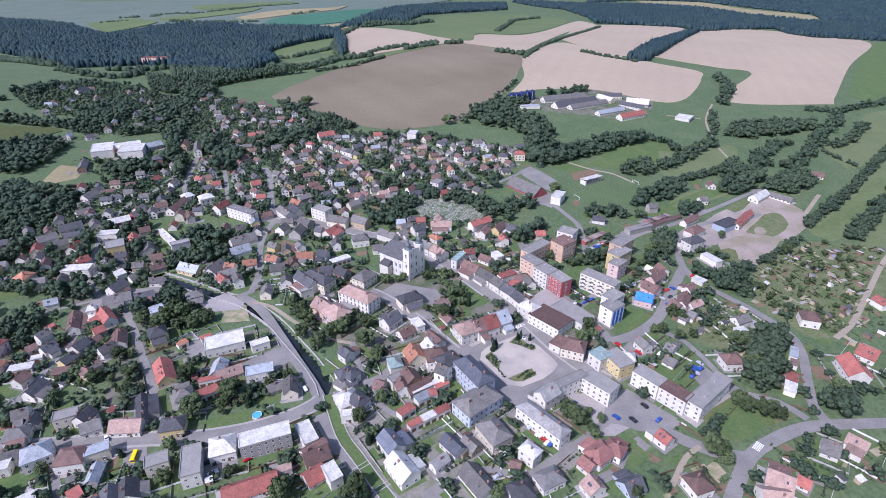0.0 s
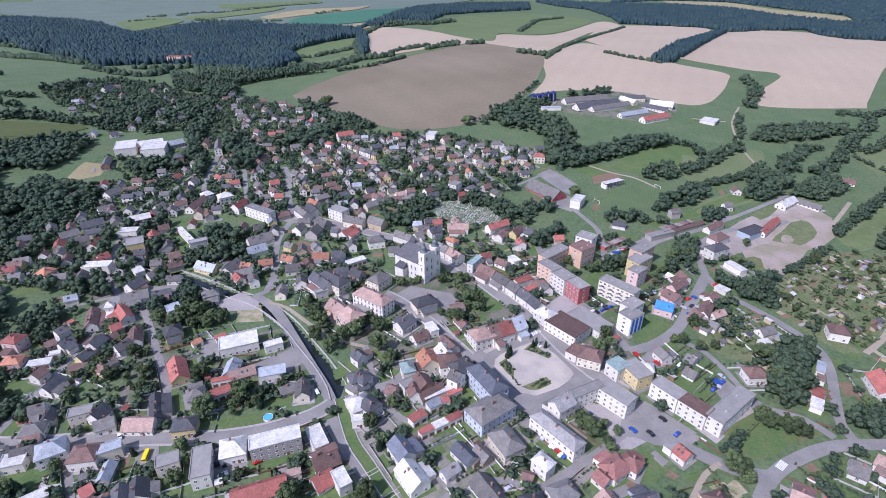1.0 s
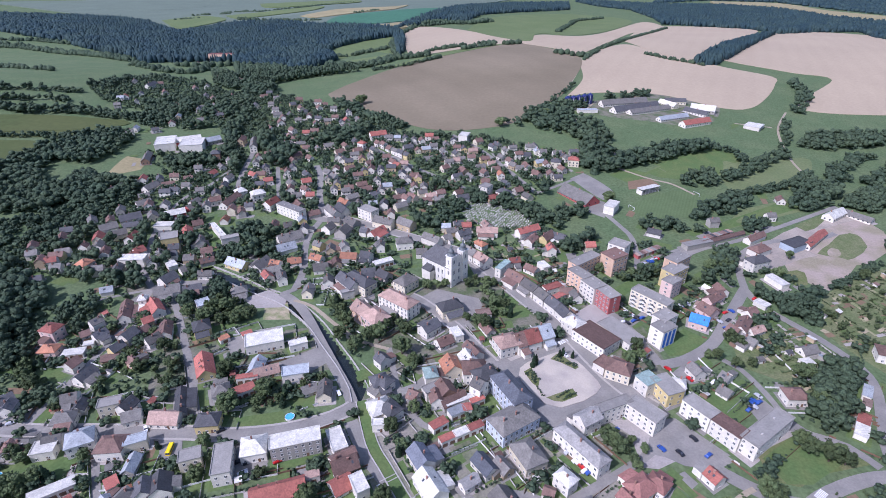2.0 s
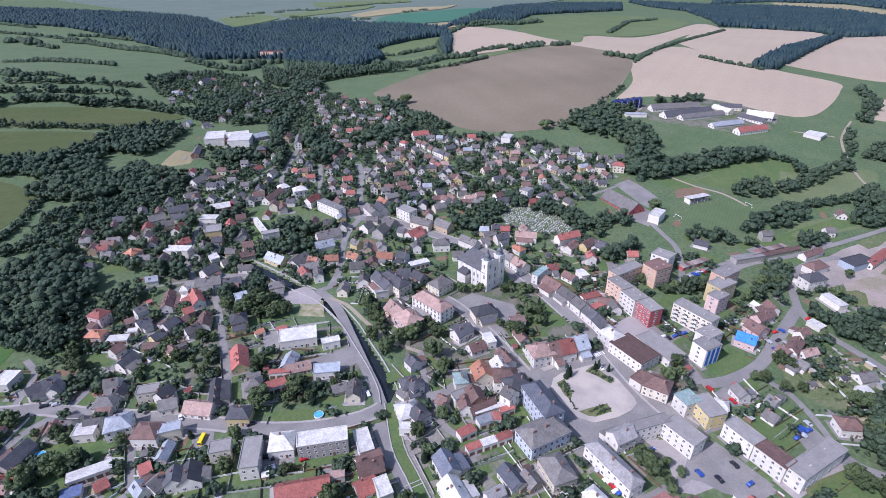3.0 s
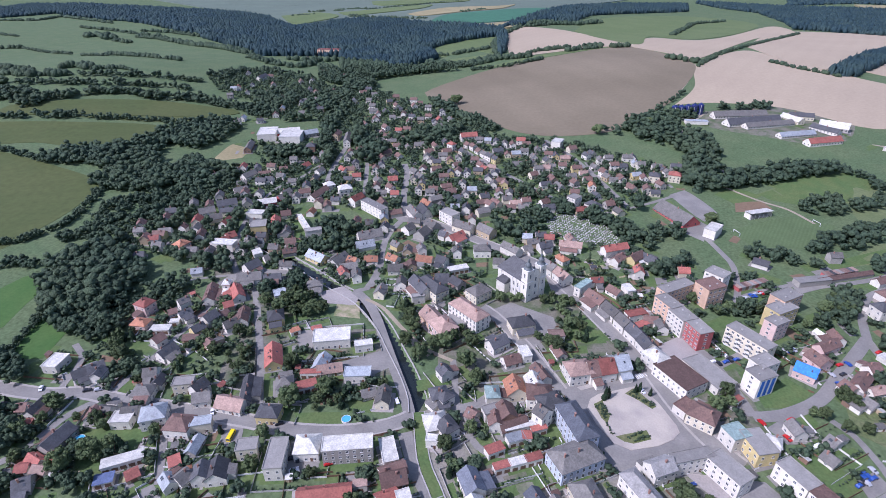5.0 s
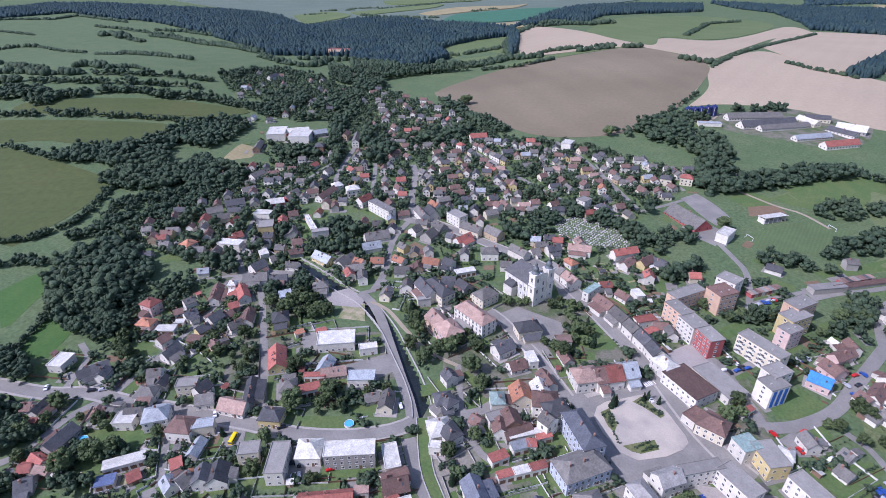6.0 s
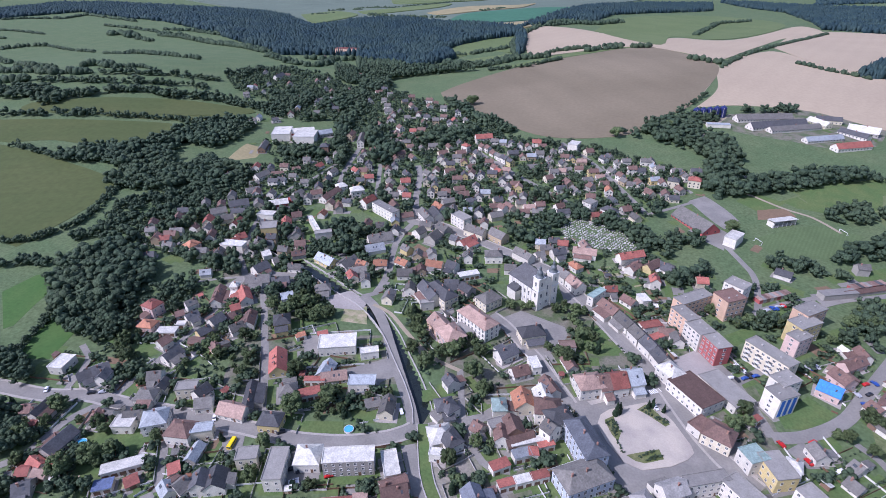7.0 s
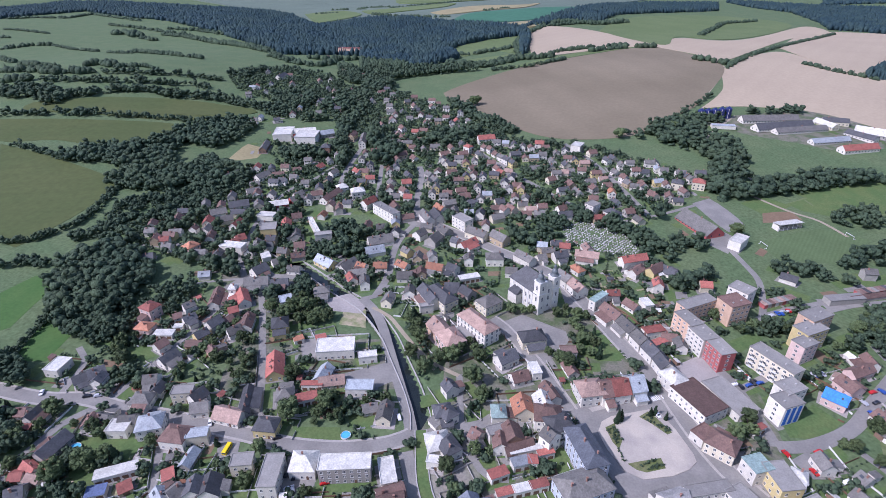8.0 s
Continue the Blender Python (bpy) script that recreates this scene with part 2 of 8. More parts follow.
def street(kind, width, pts):
    STREET_NO[0] += 1
    line = rounded(pts)
    xs, ys = [p[0] for p in line], [p[1] for p in line]
    LANES.append((width / 2, line[::2] + [line[-1]], (min(xs), max(xs), min(ys), max(ys))))
    lift = 0.15 + 0.004 * (STREET_NO[0] % 12)
    asphalt = kind != "path"
    v, f = strip(line, -width / 2, width / 2, lift)
    tagged(new("road" if asphalt else "track", mesh("road", v, f, ["asphalt" if asphalt else "track"])), "grey asphalt street between the houses" if asphalt else "pale dirt track through the grass", "road", kind="structure")
    if kind == "street":
        for side in (-1, 1):
            a, b = sorted((side * width / 2, side * (width / 2 + 1.25)))
            v, f = strip(line, a, b, lift + 0.11)
            tagged(new("pavement", mesh("pavement", v, f, ["pavement"])), "raised pale pavement along the asphalt street", "pavement", kind="structure")


AREA_NO = [0]
AREA_WORDS = {"pavement": "pale paved footway before the shop fronts", "asphalt": "grey asphalt yard between the buildings", "plaza": "pale stone paving of the town square", "gravel": "pale gravel yard beside the sheds", "lawn": "mown green lawn between the houses",
              "pitch": "mown green football pitch with faint stripes", "crop": "green crop field on the hillside", "clover": "deep green clover field far off", "young_grass": "vivid green young grass on the slope", "pasture": "smooth yellowish green pasture on the slope", "ploughed": "bare brown ploughed field on a hill",
              "stubble": "pale harvested stubble field on the hill", "hazy_field": "far green field with pale bluish haze in its colour", "town_yards": "dusty grey-beige yards between the houses", "townground": "trodden grey earth and grass between the houses", "dry_lawn": "worn yellowish green grass plot", "straw": "dry yellowish grass field", "soil": "bare brown soil plot", "sandy": "sandy worn ground with grass patches", "gravel_field": "bare gravelly ground of a works yard", "works_yard": "dusty grey-brown paved works yard", "pale_meadow": "pale green grazed meadow between hedges", "allotment_grass": "patchy yellowish green rough grass"}


def area(kind, surface, pts, over=0.0):
    AREA_NO[0] += 1
    far = math.dist((0, 0), pts[0])
    lift = (0.07 if kind != "paving" else 0.11) + 0.003 * (AREA_NO[0] % 10) + max(0, far - 600) * 0.0008 + over
    if surface == "plaza":
        lift = 0.34
    if surface in ("townground", "town_yards"):
        lift = 0.03
    if kind == "lawn" and surface == "dry_lawn":
        lift = 0.45
    if kind != "field":
        CLEAR.append(pts)
    bm = bmesh.new()
    corners = rounded(pts + pts[:1], 12.0)[:-1] if far > 500 else pts
    face = bm.faces.new([bm.verts.new((x, y, 0)) for x, y in corners])
    bmesh.ops.triangulate(bm, faces=[face])
    if max(land(x, y) for x, y in pts) > 0.3:
        xs, ys = [p[0] for p in pts], [p[1] for p in pts]
        step = 25 if far < 1900 else 60
        for k in range(int(min(xs) // step) + 1, int(max(xs) // step) + 1):
            bmesh.ops.bisect_plane(bm, geom=bm.verts[:] + bm.edges[:] + bm.faces[:], plane_co=(k * step, 0, 0), plane_no=(1, 0, 0))
        for k in range(int(min(ys) // step) + 1, int(max(ys) // step) + 1):
            bmesh.ops.bisect_plane(bm, geom=bm.verts[:] + bm.edges[:] + bm.faces[:], plane_co=(0, k * step, 0), plane_no=(0, 1, 0))
    rim = [e for e in bm.edges if len(e.link_faces) == 1]
    low = bmesh.ops.extrude_edge_only(bm, edges=rim)
    sunk = {g for g in low["geom"] if isinstance(g, bmesh.types.BMVert)}
    for v in bm.verts:
        v.co.z = land(v.co.x, v.co.y) + (-0.4 if v in sunk else lift)
    bmesh.ops.recalc_face_normals(bm, faces=bm.faces[:])
    me = bpy.data.meshes.new(surface)
    bm.to_mesh(me)
    bm.free()
    me.materials.append(MATS[surface])
    tagged(new({"paving": "paving", "lawn": "lawn", "field": "field"}[kind], me), AREA_WORDS[surface], {"paving": "paving", "lawn": "lawn", "field": "field"}[kind], kind="structure")

# ---- fields and yards ----
area("field", "townground", [(-73, 295), (-21, 321), (26, 337), (59, 316), (97, 282), (107, 230), (84, 211), (-32, 171), (-47, 186), (-59, 202), (-57, 229), (-66, 264)])
area("field", "townground", [(-246, 292), (-196, 309), (-172, 288), (-155, 244), (-101, 262), (-81, 226), (-109, 216), (-156, 218), (-138, 186), (-168, 192), (-186, 233)])
area("field", "town_yards", [(-62, 189), (-26, 226), (41, 273), (77, 273), (103, 232), (58, 179), (68, 164), (28, 144), (-33, 141)])
area("paving", "asphalt", [(5, 242), (19, 256), (48, 268), (67, 244), (79, 227), (56, 204), (29, 195), (30, 205), (19, 225)])
area("paving", "plaza", [(21, 231), (22, 238), (26, 243), (44, 254), (48, 254), (56, 244), (63, 232), (64, 228), (61, 223), (54, 217), (42, 211), (34, 213), (26, 222)])
area("paving", "pavement", [(15, 245), (41, 264), (43, 262), (17, 243)])
area("paving", "asphalt", [(-46, 295), (-32, 310), (-4, 302), (-1, 294), (-12, 266), (-22, 271)])
area("paving", "asphalt", [(-18, 357), (5, 337), (14, 318), (-8, 329)])
area("paving", "asphalt", [(84, 282), (101, 300), (105, 297), (87, 279)])
area("paving", "asphalt", [(-111, 172), (-96, 172), (-91, 162), (-96, 154), (-105, 154), (-107, 164)])
area("paving", "asphalt", [(-120, 221), (-93, 244), (-84, 232), (-92, 222), (-113, 223)])
area("paving", "asphalt", [(-151, 245), (-141, 249), (-132, 231), (-139, 229)])
area("paving", "asphalt", [(84, 475), (103, 457), (96, 429), (82, 440), (72, 452)])
area("paving", "asphalt", [(75, 509), (89, 523), (113, 480), (100, 464)])
area("paving", "gravel", [(-158, 285), (-145, 297), (-129, 289), (-128, 279), (-146, 276)])
area("paving", "gravel", [(55, 290), (70, 305), (92, 272), (83, 262)])
area("paving", "asphalt", [(104, 243), (112, 251), (120, 238), (111, 235)])
area("lawn", "lawn", [(104, 264), (121, 284), (131, 275), (124, 265), (114, 259), (106, 257)])
area("lawn", "lawn", [(-7, 210), (7, 217), (11, 211), (-0, 202), (-0, 208)])
area("lawn", "lawn", [(8, 305), (14, 310), (29, 286), (17, 282), (-2, 285)])
area("lawn", "lawn", [(86, 323), (100, 336), (105, 332), (91, 314)])
area("lawn", "pitch", [(116, 453), (167, 492), (200, 484), (174, 439), (130, 432)])
area("field", "sandy", [(-141, 281), (-127, 284), (-119, 267), (-136, 265)])
area("field", "lawn", [(-113, 178), (-115, 188), (-94, 190), (-91, 184)])
area("field", "straw", [(-381, 468), (-390, 517), (-368, 513), (-356, 486)])
area("field", "ploughed", [(-250, 785), (-230, 848), (-167, 967), (-68, 1085), (28, 1191), (111, 1090), (132, 1048), (140, 1005), (130, 934), (106, 844), (87, 781), (55, 726), (25, 669), (-22, 641), (-69, 635), (-112, 656), (-154, 696), (-224, 746)])
area("field", "stubble", [(-263, 1475), (-230, 1571), (-107, 1517), (38, 1259), (-33, 1161), (-108, 1091), (-155, 1061), (-182, 1095)])
area("field", "stubble", [(33, 1203), (88, 1427), (207, 1447), (446, 1957), (478, 1803), (345, 1582), (222, 1249), (149, 1071), (114, 1104)])
area("field", "crop", [(-94, 1522), (-54, 1809), (75, 2034), (272, 2168), (423, 1994), (211, 1480), (89, 1459), (49, 1240)])
area("field", "crop", [(-378, 1117), (-353, 1299), (-246, 1390), (-215, 1119), (-271, 1140), (-322, 1041)])
area("field", "crop", [(-328, 935), (-294, 1022), (-214, 1091), (-216, 1053), (-271, 983), (-301, 947)])
area("field", "crop", [(-178, 703), (-154, 696), (-116, 663), (-142, 677), (-170, 686)])
area("field", "crop", [(-201, 949), (-165, 1006), (-63, 1142), (7, 1186), (-68, 1091), (-168, 972)])
area("field", "pasture", [(-631, 411), (-562, 408), (-457, 392), (-431, 362), (-419, 304), (-437, 270)])
area("field", "pasture", [(-698, 460), (-608, 498), (-497, 533), (-479, 477), (-514, 449), (-586, 441), (-639, 416)])
area("field", "pasture", [(-681, 506), (-622, 572), (-542, 604), (-456, 619), (-491, 554), (-602, 517)])
area("field", "young_grass", [(-367, 221), (-365, 243), (-353, 259), (-344, 257), (-333, 219), (-324, 197), (-327, 193)])
area("field", "young_grass", [(-293, 176), (-314, 216), (-297, 215), (-283, 206), (-275, 182)])
area("field", "lawn", [(159, 559), (211, 594), (238, 584), (224, 536), (189, 534)])
area("field", "lawn", [(114, 521), (134, 541), (154, 529), (129, 505)])
area("field", "hazy_field", [(-2440, 2520), (-1582, 2025), (-1124, 1738), (-904, 1518), (-815, 1638), (-681, 1679), (-507, 1595), (-281, 1525), (-230, 1889), (-93, 2606), (13, 3319), (-1266, 2920)], 0.5)
area("field", "crop", [(-926, 1857), (-828, 1926), (-673, 2094), (-642, 1938), (-740, 1819), (-836, 1760)], 3.6)
area("field", "crop", [(-1071, 2478), (-711, 2713), (-630, 2325), (-878, 2150)], 3.6)
area("field", "clover", [(-507, 1595), (-512, 1692), (-490, 1766), (-402, 1848), (-213, 2037), (-203, 1815), (-292, 1654), (-405, 1587)], 3.6)
area("field", "straw", [(-398, 1517), (-280, 1635), (-262, 1529)], 3.6)
area("field", "straw", [(-635, 1764), (-558, 1929), (-402, 2014), (-354, 2127), (-367, 1942), (-469, 1822), (-568, 1725)], 3.6)
area("field", "clover", [(-194, 1880), (-175, 2025), (-136, 1995), (-137, 1826)], 3.6)
area("field", "crop", [(-1101, 1772), (-1026, 1875), (-872, 1750), (-882, 1615), (-932, 1565)], 3.6)
area("field", "straw", [(983, 2969), (1259, 2878), (1299, 2509), (1409, 2247), (1317, 2075), (1207, 2280), (1161, 2644), (980, 2791)], 3.6)
area("field", "hazy_field", [(-2118, 2790), (-1857, 2845), (-1306, 2466), (-1344, 2202), (-1567, 2213), (-1799, 2353)], 0.8)
area("field", "pasture", [(-712, 515), (-646, 567), (-554, 607), (-473, 618), (-446, 612), (-472, 583), (-534, 555), (-626, 514), (-700, 490)], 0.4)
area("field", "pale_meadow", [(220, 519), (288, 578), (332, 589), (295, 522), (230, 491)])
area("field", "pale_meadow", [(151, 532), (208, 586), (258, 581), (253, 551), (189, 521)])
area("field", "pale_meadow", [(182, 414), (218, 459), (280, 491), (266, 460), (232, 441), (206, 427)])
area("field", "pale_meadow", [(299, 395), (340, 426), (388, 468), (452, 530), (533, 598), (460, 500), (403, 453), (356, 406), (325, 381), (307, 373)])
area("field", "pale_meadow", [(421, 528), (434, 587), (493, 638), (588, 736), (655, 741), (579, 661), (466, 554)])
area("field", "pale_meadow", [(322, 363), (370, 412), (434, 466), (390, 382), (337, 354)])
area("field", "dry_lawn", [(128, 192), (148, 204), (157, 199), (172, 195), (178, 192), (153, 184), (140, 176), (130, 178)])
area("field", "gravel_field", [(238, 398), (273, 431), (312, 453), (317, 430), (305, 400), (276, 375), (251, 370), (245, 384)], 0.06)
area("field", "allotment_grass", [(246, 387), (253, 395), (262, 403), (271, 413), (278, 420), (288, 424), (292, 422), (293, 417), (290, 403), (281, 392), (270, 383), (264, 380), (260, 383), (252, 384)], 0.1)
area("field", "gravel_field", [(255, 391), (258, 395), (261, 397), (265, 395), (264, 389), (261, 385), (257, 383), (254, 384), (253, 386)], 0.2)
area("field", "dry_lawn", [(212, 358), (220, 361), (224, 358), (222, 350), (219, 342), (210, 340), (209, 350)], 0.1)
area("field", "allotment_grass", [(249, 432), (287, 459), (278, 444), (264, 429), (254, 423)], 0.1)
area("field", "allotment_grass", [(224, 330), (243, 346), (288, 373), (318, 370), (337, 354), (299, 301), (259, 269), (234, 253), (221, 252), (207, 278), (203, 300)])
area("field", "allotment_grass", [(143, 252), (145, 274), (166, 293), (190, 257), (173, 232), (162, 242)])
area("paving", "asphalt", [(82, 197), (96, 209), (117, 187), (107, 181), (94, 182), (86, 186), (78, 187)])
area("paving", "asphalt", [(-149, 414), (-144, 426), (-133, 421), (-118, 409), (-123, 401), (-138, 398), (-147, 401)])
area("field", "soil", [(129, 507), (152, 517), (158, 504), (127, 489)])
area("field", "stubble", [(94, 776), (126, 867), (146, 1019), (250, 1228), (296, 1142), (369, 1015), (436, 951), (421, 899), (380, 823), (336, 764), (297, 756), (229, 802), (145, 800)])
area("field", "stubble", [(269, 1315), (451, 1809), (726, 1760), (477, 1316), (350, 1065), (292, 1125)])
area("field", "stubble", [(391, 1081), (778, 1703), (1007, 1662), (1065, 1429), (744, 1021), (580, 803), (547, 772), (403, 775), (529, 950), (486, 986), (420, 1042)])
area("field", "lawn", [(612, 821), (1012, 1352), (1136, 1399), (693, 813)])
area("field", "gravel_field", [(215, 369), (252, 399), (280, 389), (256, 361), (230, 336), (212, 352)])
area("paving", "works_yard", [(190, 378), (235, 419), (293, 461), (316, 456), (283, 399), (233, 379), (203, 360)])
area("field", "lawn", [(151, 532), (248, 611), (264, 582), (182, 518)])
area("field", "lawn", [(180, 423), (283, 496), (269, 467), (181, 413)])
area("field", "crop", [(296, 385), (367, 445), (463, 530), (421, 472), (308, 376)])
area("field", "lawn", [(110, 232), (121, 236), (138, 219), (127, 210)])
area("field", "lawn", [(130, 190), (151, 206), (169, 194), (146, 178), (135, 177)])
area("field", "crop", [(333, 372), (379, 412), (353, 377)])
area("paving", "gravel", [(64, 205), (91, 210), (104, 192), (82, 179), (75, 179), (73, 197)])
area("lawn", "dry_lawn", [(24, 235), (28, 239), (29, 236), (32, 229), (31, 224), (28, 227)])
area("lawn", "dry_lawn", [(35, 217), (40, 220), (49, 225), (51, 220), (43, 215), (39, 215)])
area("lawn", "dry_lawn", [(39, 247), (43, 252), (47, 249), (54, 242), (52, 240), (44, 245)])
area("field", "townground", [(89, 715), (132, 761), (224, 806), (295, 790), (271, 703), (221, 679), (191, 687), (143, 698)])
area("paving", "asphalt", [(-148, 171), (-137, 173), (-131, 161), (-140, 159)])
area("paving", "asphalt", [(135, 221), (144, 230), (148, 222), (137, 213)])
area("paving", "asphalt", [(90, 209), (97, 210), (116, 190), (105, 186), (92, 192)])
area("lawn", "lawn", [(-118, 187), (-96, 194), (-91, 184), (-103, 180), (-111, 180)])
area("lawn", "lawn", [(-96, 202), (-84, 206), (-81, 198), (-92, 195)])
area("lawn", "lawn", [(-117, 211), (-110, 219), (-105, 212), (-114, 209)])
area("lawn", "lawn", [(-149, 207), (-146, 211), (-135, 192), (-138, 189)])
area("lawn", "lawn", [(-212, 143), (-204, 149), (-204, 155), (-178, 157), (-176, 150), (-190, 142), (-200, 142)])
area("lawn", "lawn", [(-199, 135), (-186, 136), (-183, 128), (-184, 123), (-193, 129)])
area("lawn", "lawn", [(-216, 172), (-215, 185), (-207, 179), (-209, 172)])
area("lawn", "lawn", [(-241, 203), (-233, 211), (-220, 206), (-223, 200)])
area("lawn", "lawn", [(-88, 165), (-71, 171), (-68, 167), (-84, 161)])
area("lawn", "soil", [(-246, 194), (-232, 195), (-227, 192), (-239, 190)])

# ---- streets ----
street("street", 6.8, [(-308, 156), (-277, 158), (-250, 161), (-229, 168), (-206, 169), (-182, 172), (-157, 174), (-135, 176), (-114, 177), (-90, 183), (-70, 193), (-62, 201)])
street("road", 4.2, [(-236, 115), (-226, 128), (-225, 138), (-225, 151), (-221, 161), (-216, 169)])
street("road", 3.4, [(-216, 169), (-216, 187), (-216, 225), (-218, 257), (-223, 288)])
street("road", 6.0, [(-62, 201), (-69, 213), (-81, 230), (-97, 253), (-111, 273), (-124, 287), (-135, 294)])
street("road", 5.1, [(-188, 302), (-196, 301), (-212, 297), (-224, 289), (-227, 274)])
street("road", 4.2, [(-138, 187), (-155, 214), (-172, 238), (-193, 267), (-211, 289)])
street("road", 4.2, [(-225, 291), (-245, 313), (-256, 337), (-267, 363), (-275, 394), (-278, 431), (-269, 462), (-266, 501)])
street("road", 5.1, [(-62, 200), (-54, 205), (-45, 210), (-37, 215), (-28, 221)])
street("road", 3.4, [(-53, 247), (-43, 218), (-37, 205), (-26, 193), (-20, 190), (-13, 192)])
street("street", 7.6, [(-140, 412), (-108, 400), (-71, 384), (-45, 373), (-18, 359), (1, 337), (25, 305), (44, 280), (51, 270)])
street("street", 7.6, [(51, 270), (65, 244), (77, 227), (89, 216)])
street("road", 6.0, [(-140, 412), (-152, 433), (-162, 464), (-172, 497), (-183, 519)])
street("road", 5.1, [(-140, 412), (-143, 379), (-139, 353), (-132, 331), (-129, 316), (-128, 299)])
street("road", 5.1, [(-145, 584), (-109, 548), (-79, 521), (-30, 480), (-9, 464)])
street("road", 5.1, [(-51, 620), (-16, 576), (15, 522), (41, 472)])
street("road", 3.4, [(41, 472), (63, 492), (86, 515)])
street("road", 5.1, [(-238, 451), (-251, 491), (-264, 550), (-273, 590)])
street("road", 4.2, [(-193, 440), (-207, 475), (-222, 512)])
street("street", 6.0, [(7, 240), (-2, 252), (-13, 266), (-23, 277), (-40, 294), (-49, 300)])
street("road", 4.2, [(105, 351), (119, 364), (141, 379), (163, 394), (193, 412)])
street("road", 4.2, [(97, 438), (106, 416), (112, 396), (110, 365), (107, 352)])
street("path", 2.5, [(-124, 287), (-110, 282), (-91, 266), (-72, 252), (-57, 247), (-53, 246)])
street("road", 4.2, [(-135, 293), (-128, 299), (-126, 314)])
street("road", 2.5, [(-252, 273), (-241, 280), (-224, 289)])
street("road", 3.4, [(-243, 163), (-248, 177), (-254, 189), (-268, 197)])
street("road", 3.4, [(-153, 134), (-162, 147), (-172, 160), (-178, 171)])
street("path", 2.5, [(61, 742), (92, 801), (112, 867), (130, 944), (140, 1013), (135, 1060), (218, 1227), (368, 1581), (476, 1788)])
street("path", 1.7, [(-110, 282), (-86, 262), (-76, 250), (-67, 246)])
street("road", 6.4, [(119, 142), (129, 155), (141, 168), (158, 178), (177, 185), (197, 187), (226, 188)])
street("road", 6.8, [(63, 226), (82, 208), (101, 187), (118, 174), (131, 168), (140, 167)])
street("road", 5.1, [(189, 187), (188, 198), (195, 215), (207, 242), (208, 259), (198, 282), (178, 312), (174, 332)])
street("road", 6.8, [(174, 332), (148, 292), (133, 270), (113, 254), (99, 249)])
street("road", 5.1, [(99, 249), (93, 268), (84, 289), (76, 298)])
street("road", 4.2, [(140, 368), (163, 385), (197, 403), (259, 444), (302, 474)])
street("road", 5.1, [(174, 332), (179, 356), (192, 383), (221, 403), (245, 404), (276, 422)])
street("road", 4.2, [(245, 404), (261, 399), (270, 380)])
street("path", 3.4, [(283, 394), (309, 416), (352, 463)])
street("path", 3.4, [(234, 253), (255, 269), (293, 308), (322, 338), (349, 363)])
street("road", 6.8, [(-61, 191), (-48, 172), (-33, 156), (-18, 142)])
street("road", 4.2, [(180, 190), (172, 201), (160, 206), (150, 210)])
street("road", 4.2, [(36, 155), (59, 171), (76, 184), (90, 195), (100, 190)])
street("road", 3.4, [(-6, 160), (4, 153), (17, 160), (29, 158)])
street("path", 2.5, [(99, 152), (111, 167), (120, 173)])
street("path", 2.5, [(132, 761), (95, 667), (119, 619), (129, 574)])
street("path", 2.5, [(108, 555), (148, 519), (170, 506), (185, 484)])
street("path", 2.5, [(376, 753), (336, 678), (312, 588), (308, 538)])
street("path", 2.5, [(333, 688), (292, 696)])
street("road", 3.4, [(135, 257), (142, 250), (148, 233), (152, 214), (160, 206)])

# ---- buildings ----


def box_mesh(name, sx, sy, sz, mat, z0=0.0):
    """A box on z0, centred in x and y, with its top edges worn in a little."""
    e = min(sx, sy, sz) * 0.08
    v = [(x * sx / 2, y * sy / 2, z0) for x, y in ((-1, -1), (1, -1), (1, 1), (-1, 1))]
    v += [(x * sx / 2, y * sy / 2, z0 + sz - e) for x, y in ((-1, -1), (1, -1), (1, 1), (-1, 1))]
    v += [(x * (sx / 2 - e), y * (sy / 2 - e), z0 + sz) for x, y in ((-1, -1), (1, -1), (1, 1), (-1, 1))]
    f = [(3, 2, 1, 0), (8, 9, 10, 11)]
    for k in range(4):
        n = (k + 1) % 4
        f += [(k, n, n + 4, k + 4), (k + 4, n + 4, n + 8, k + 8)]
    return mesh(name, v, f, [mat])


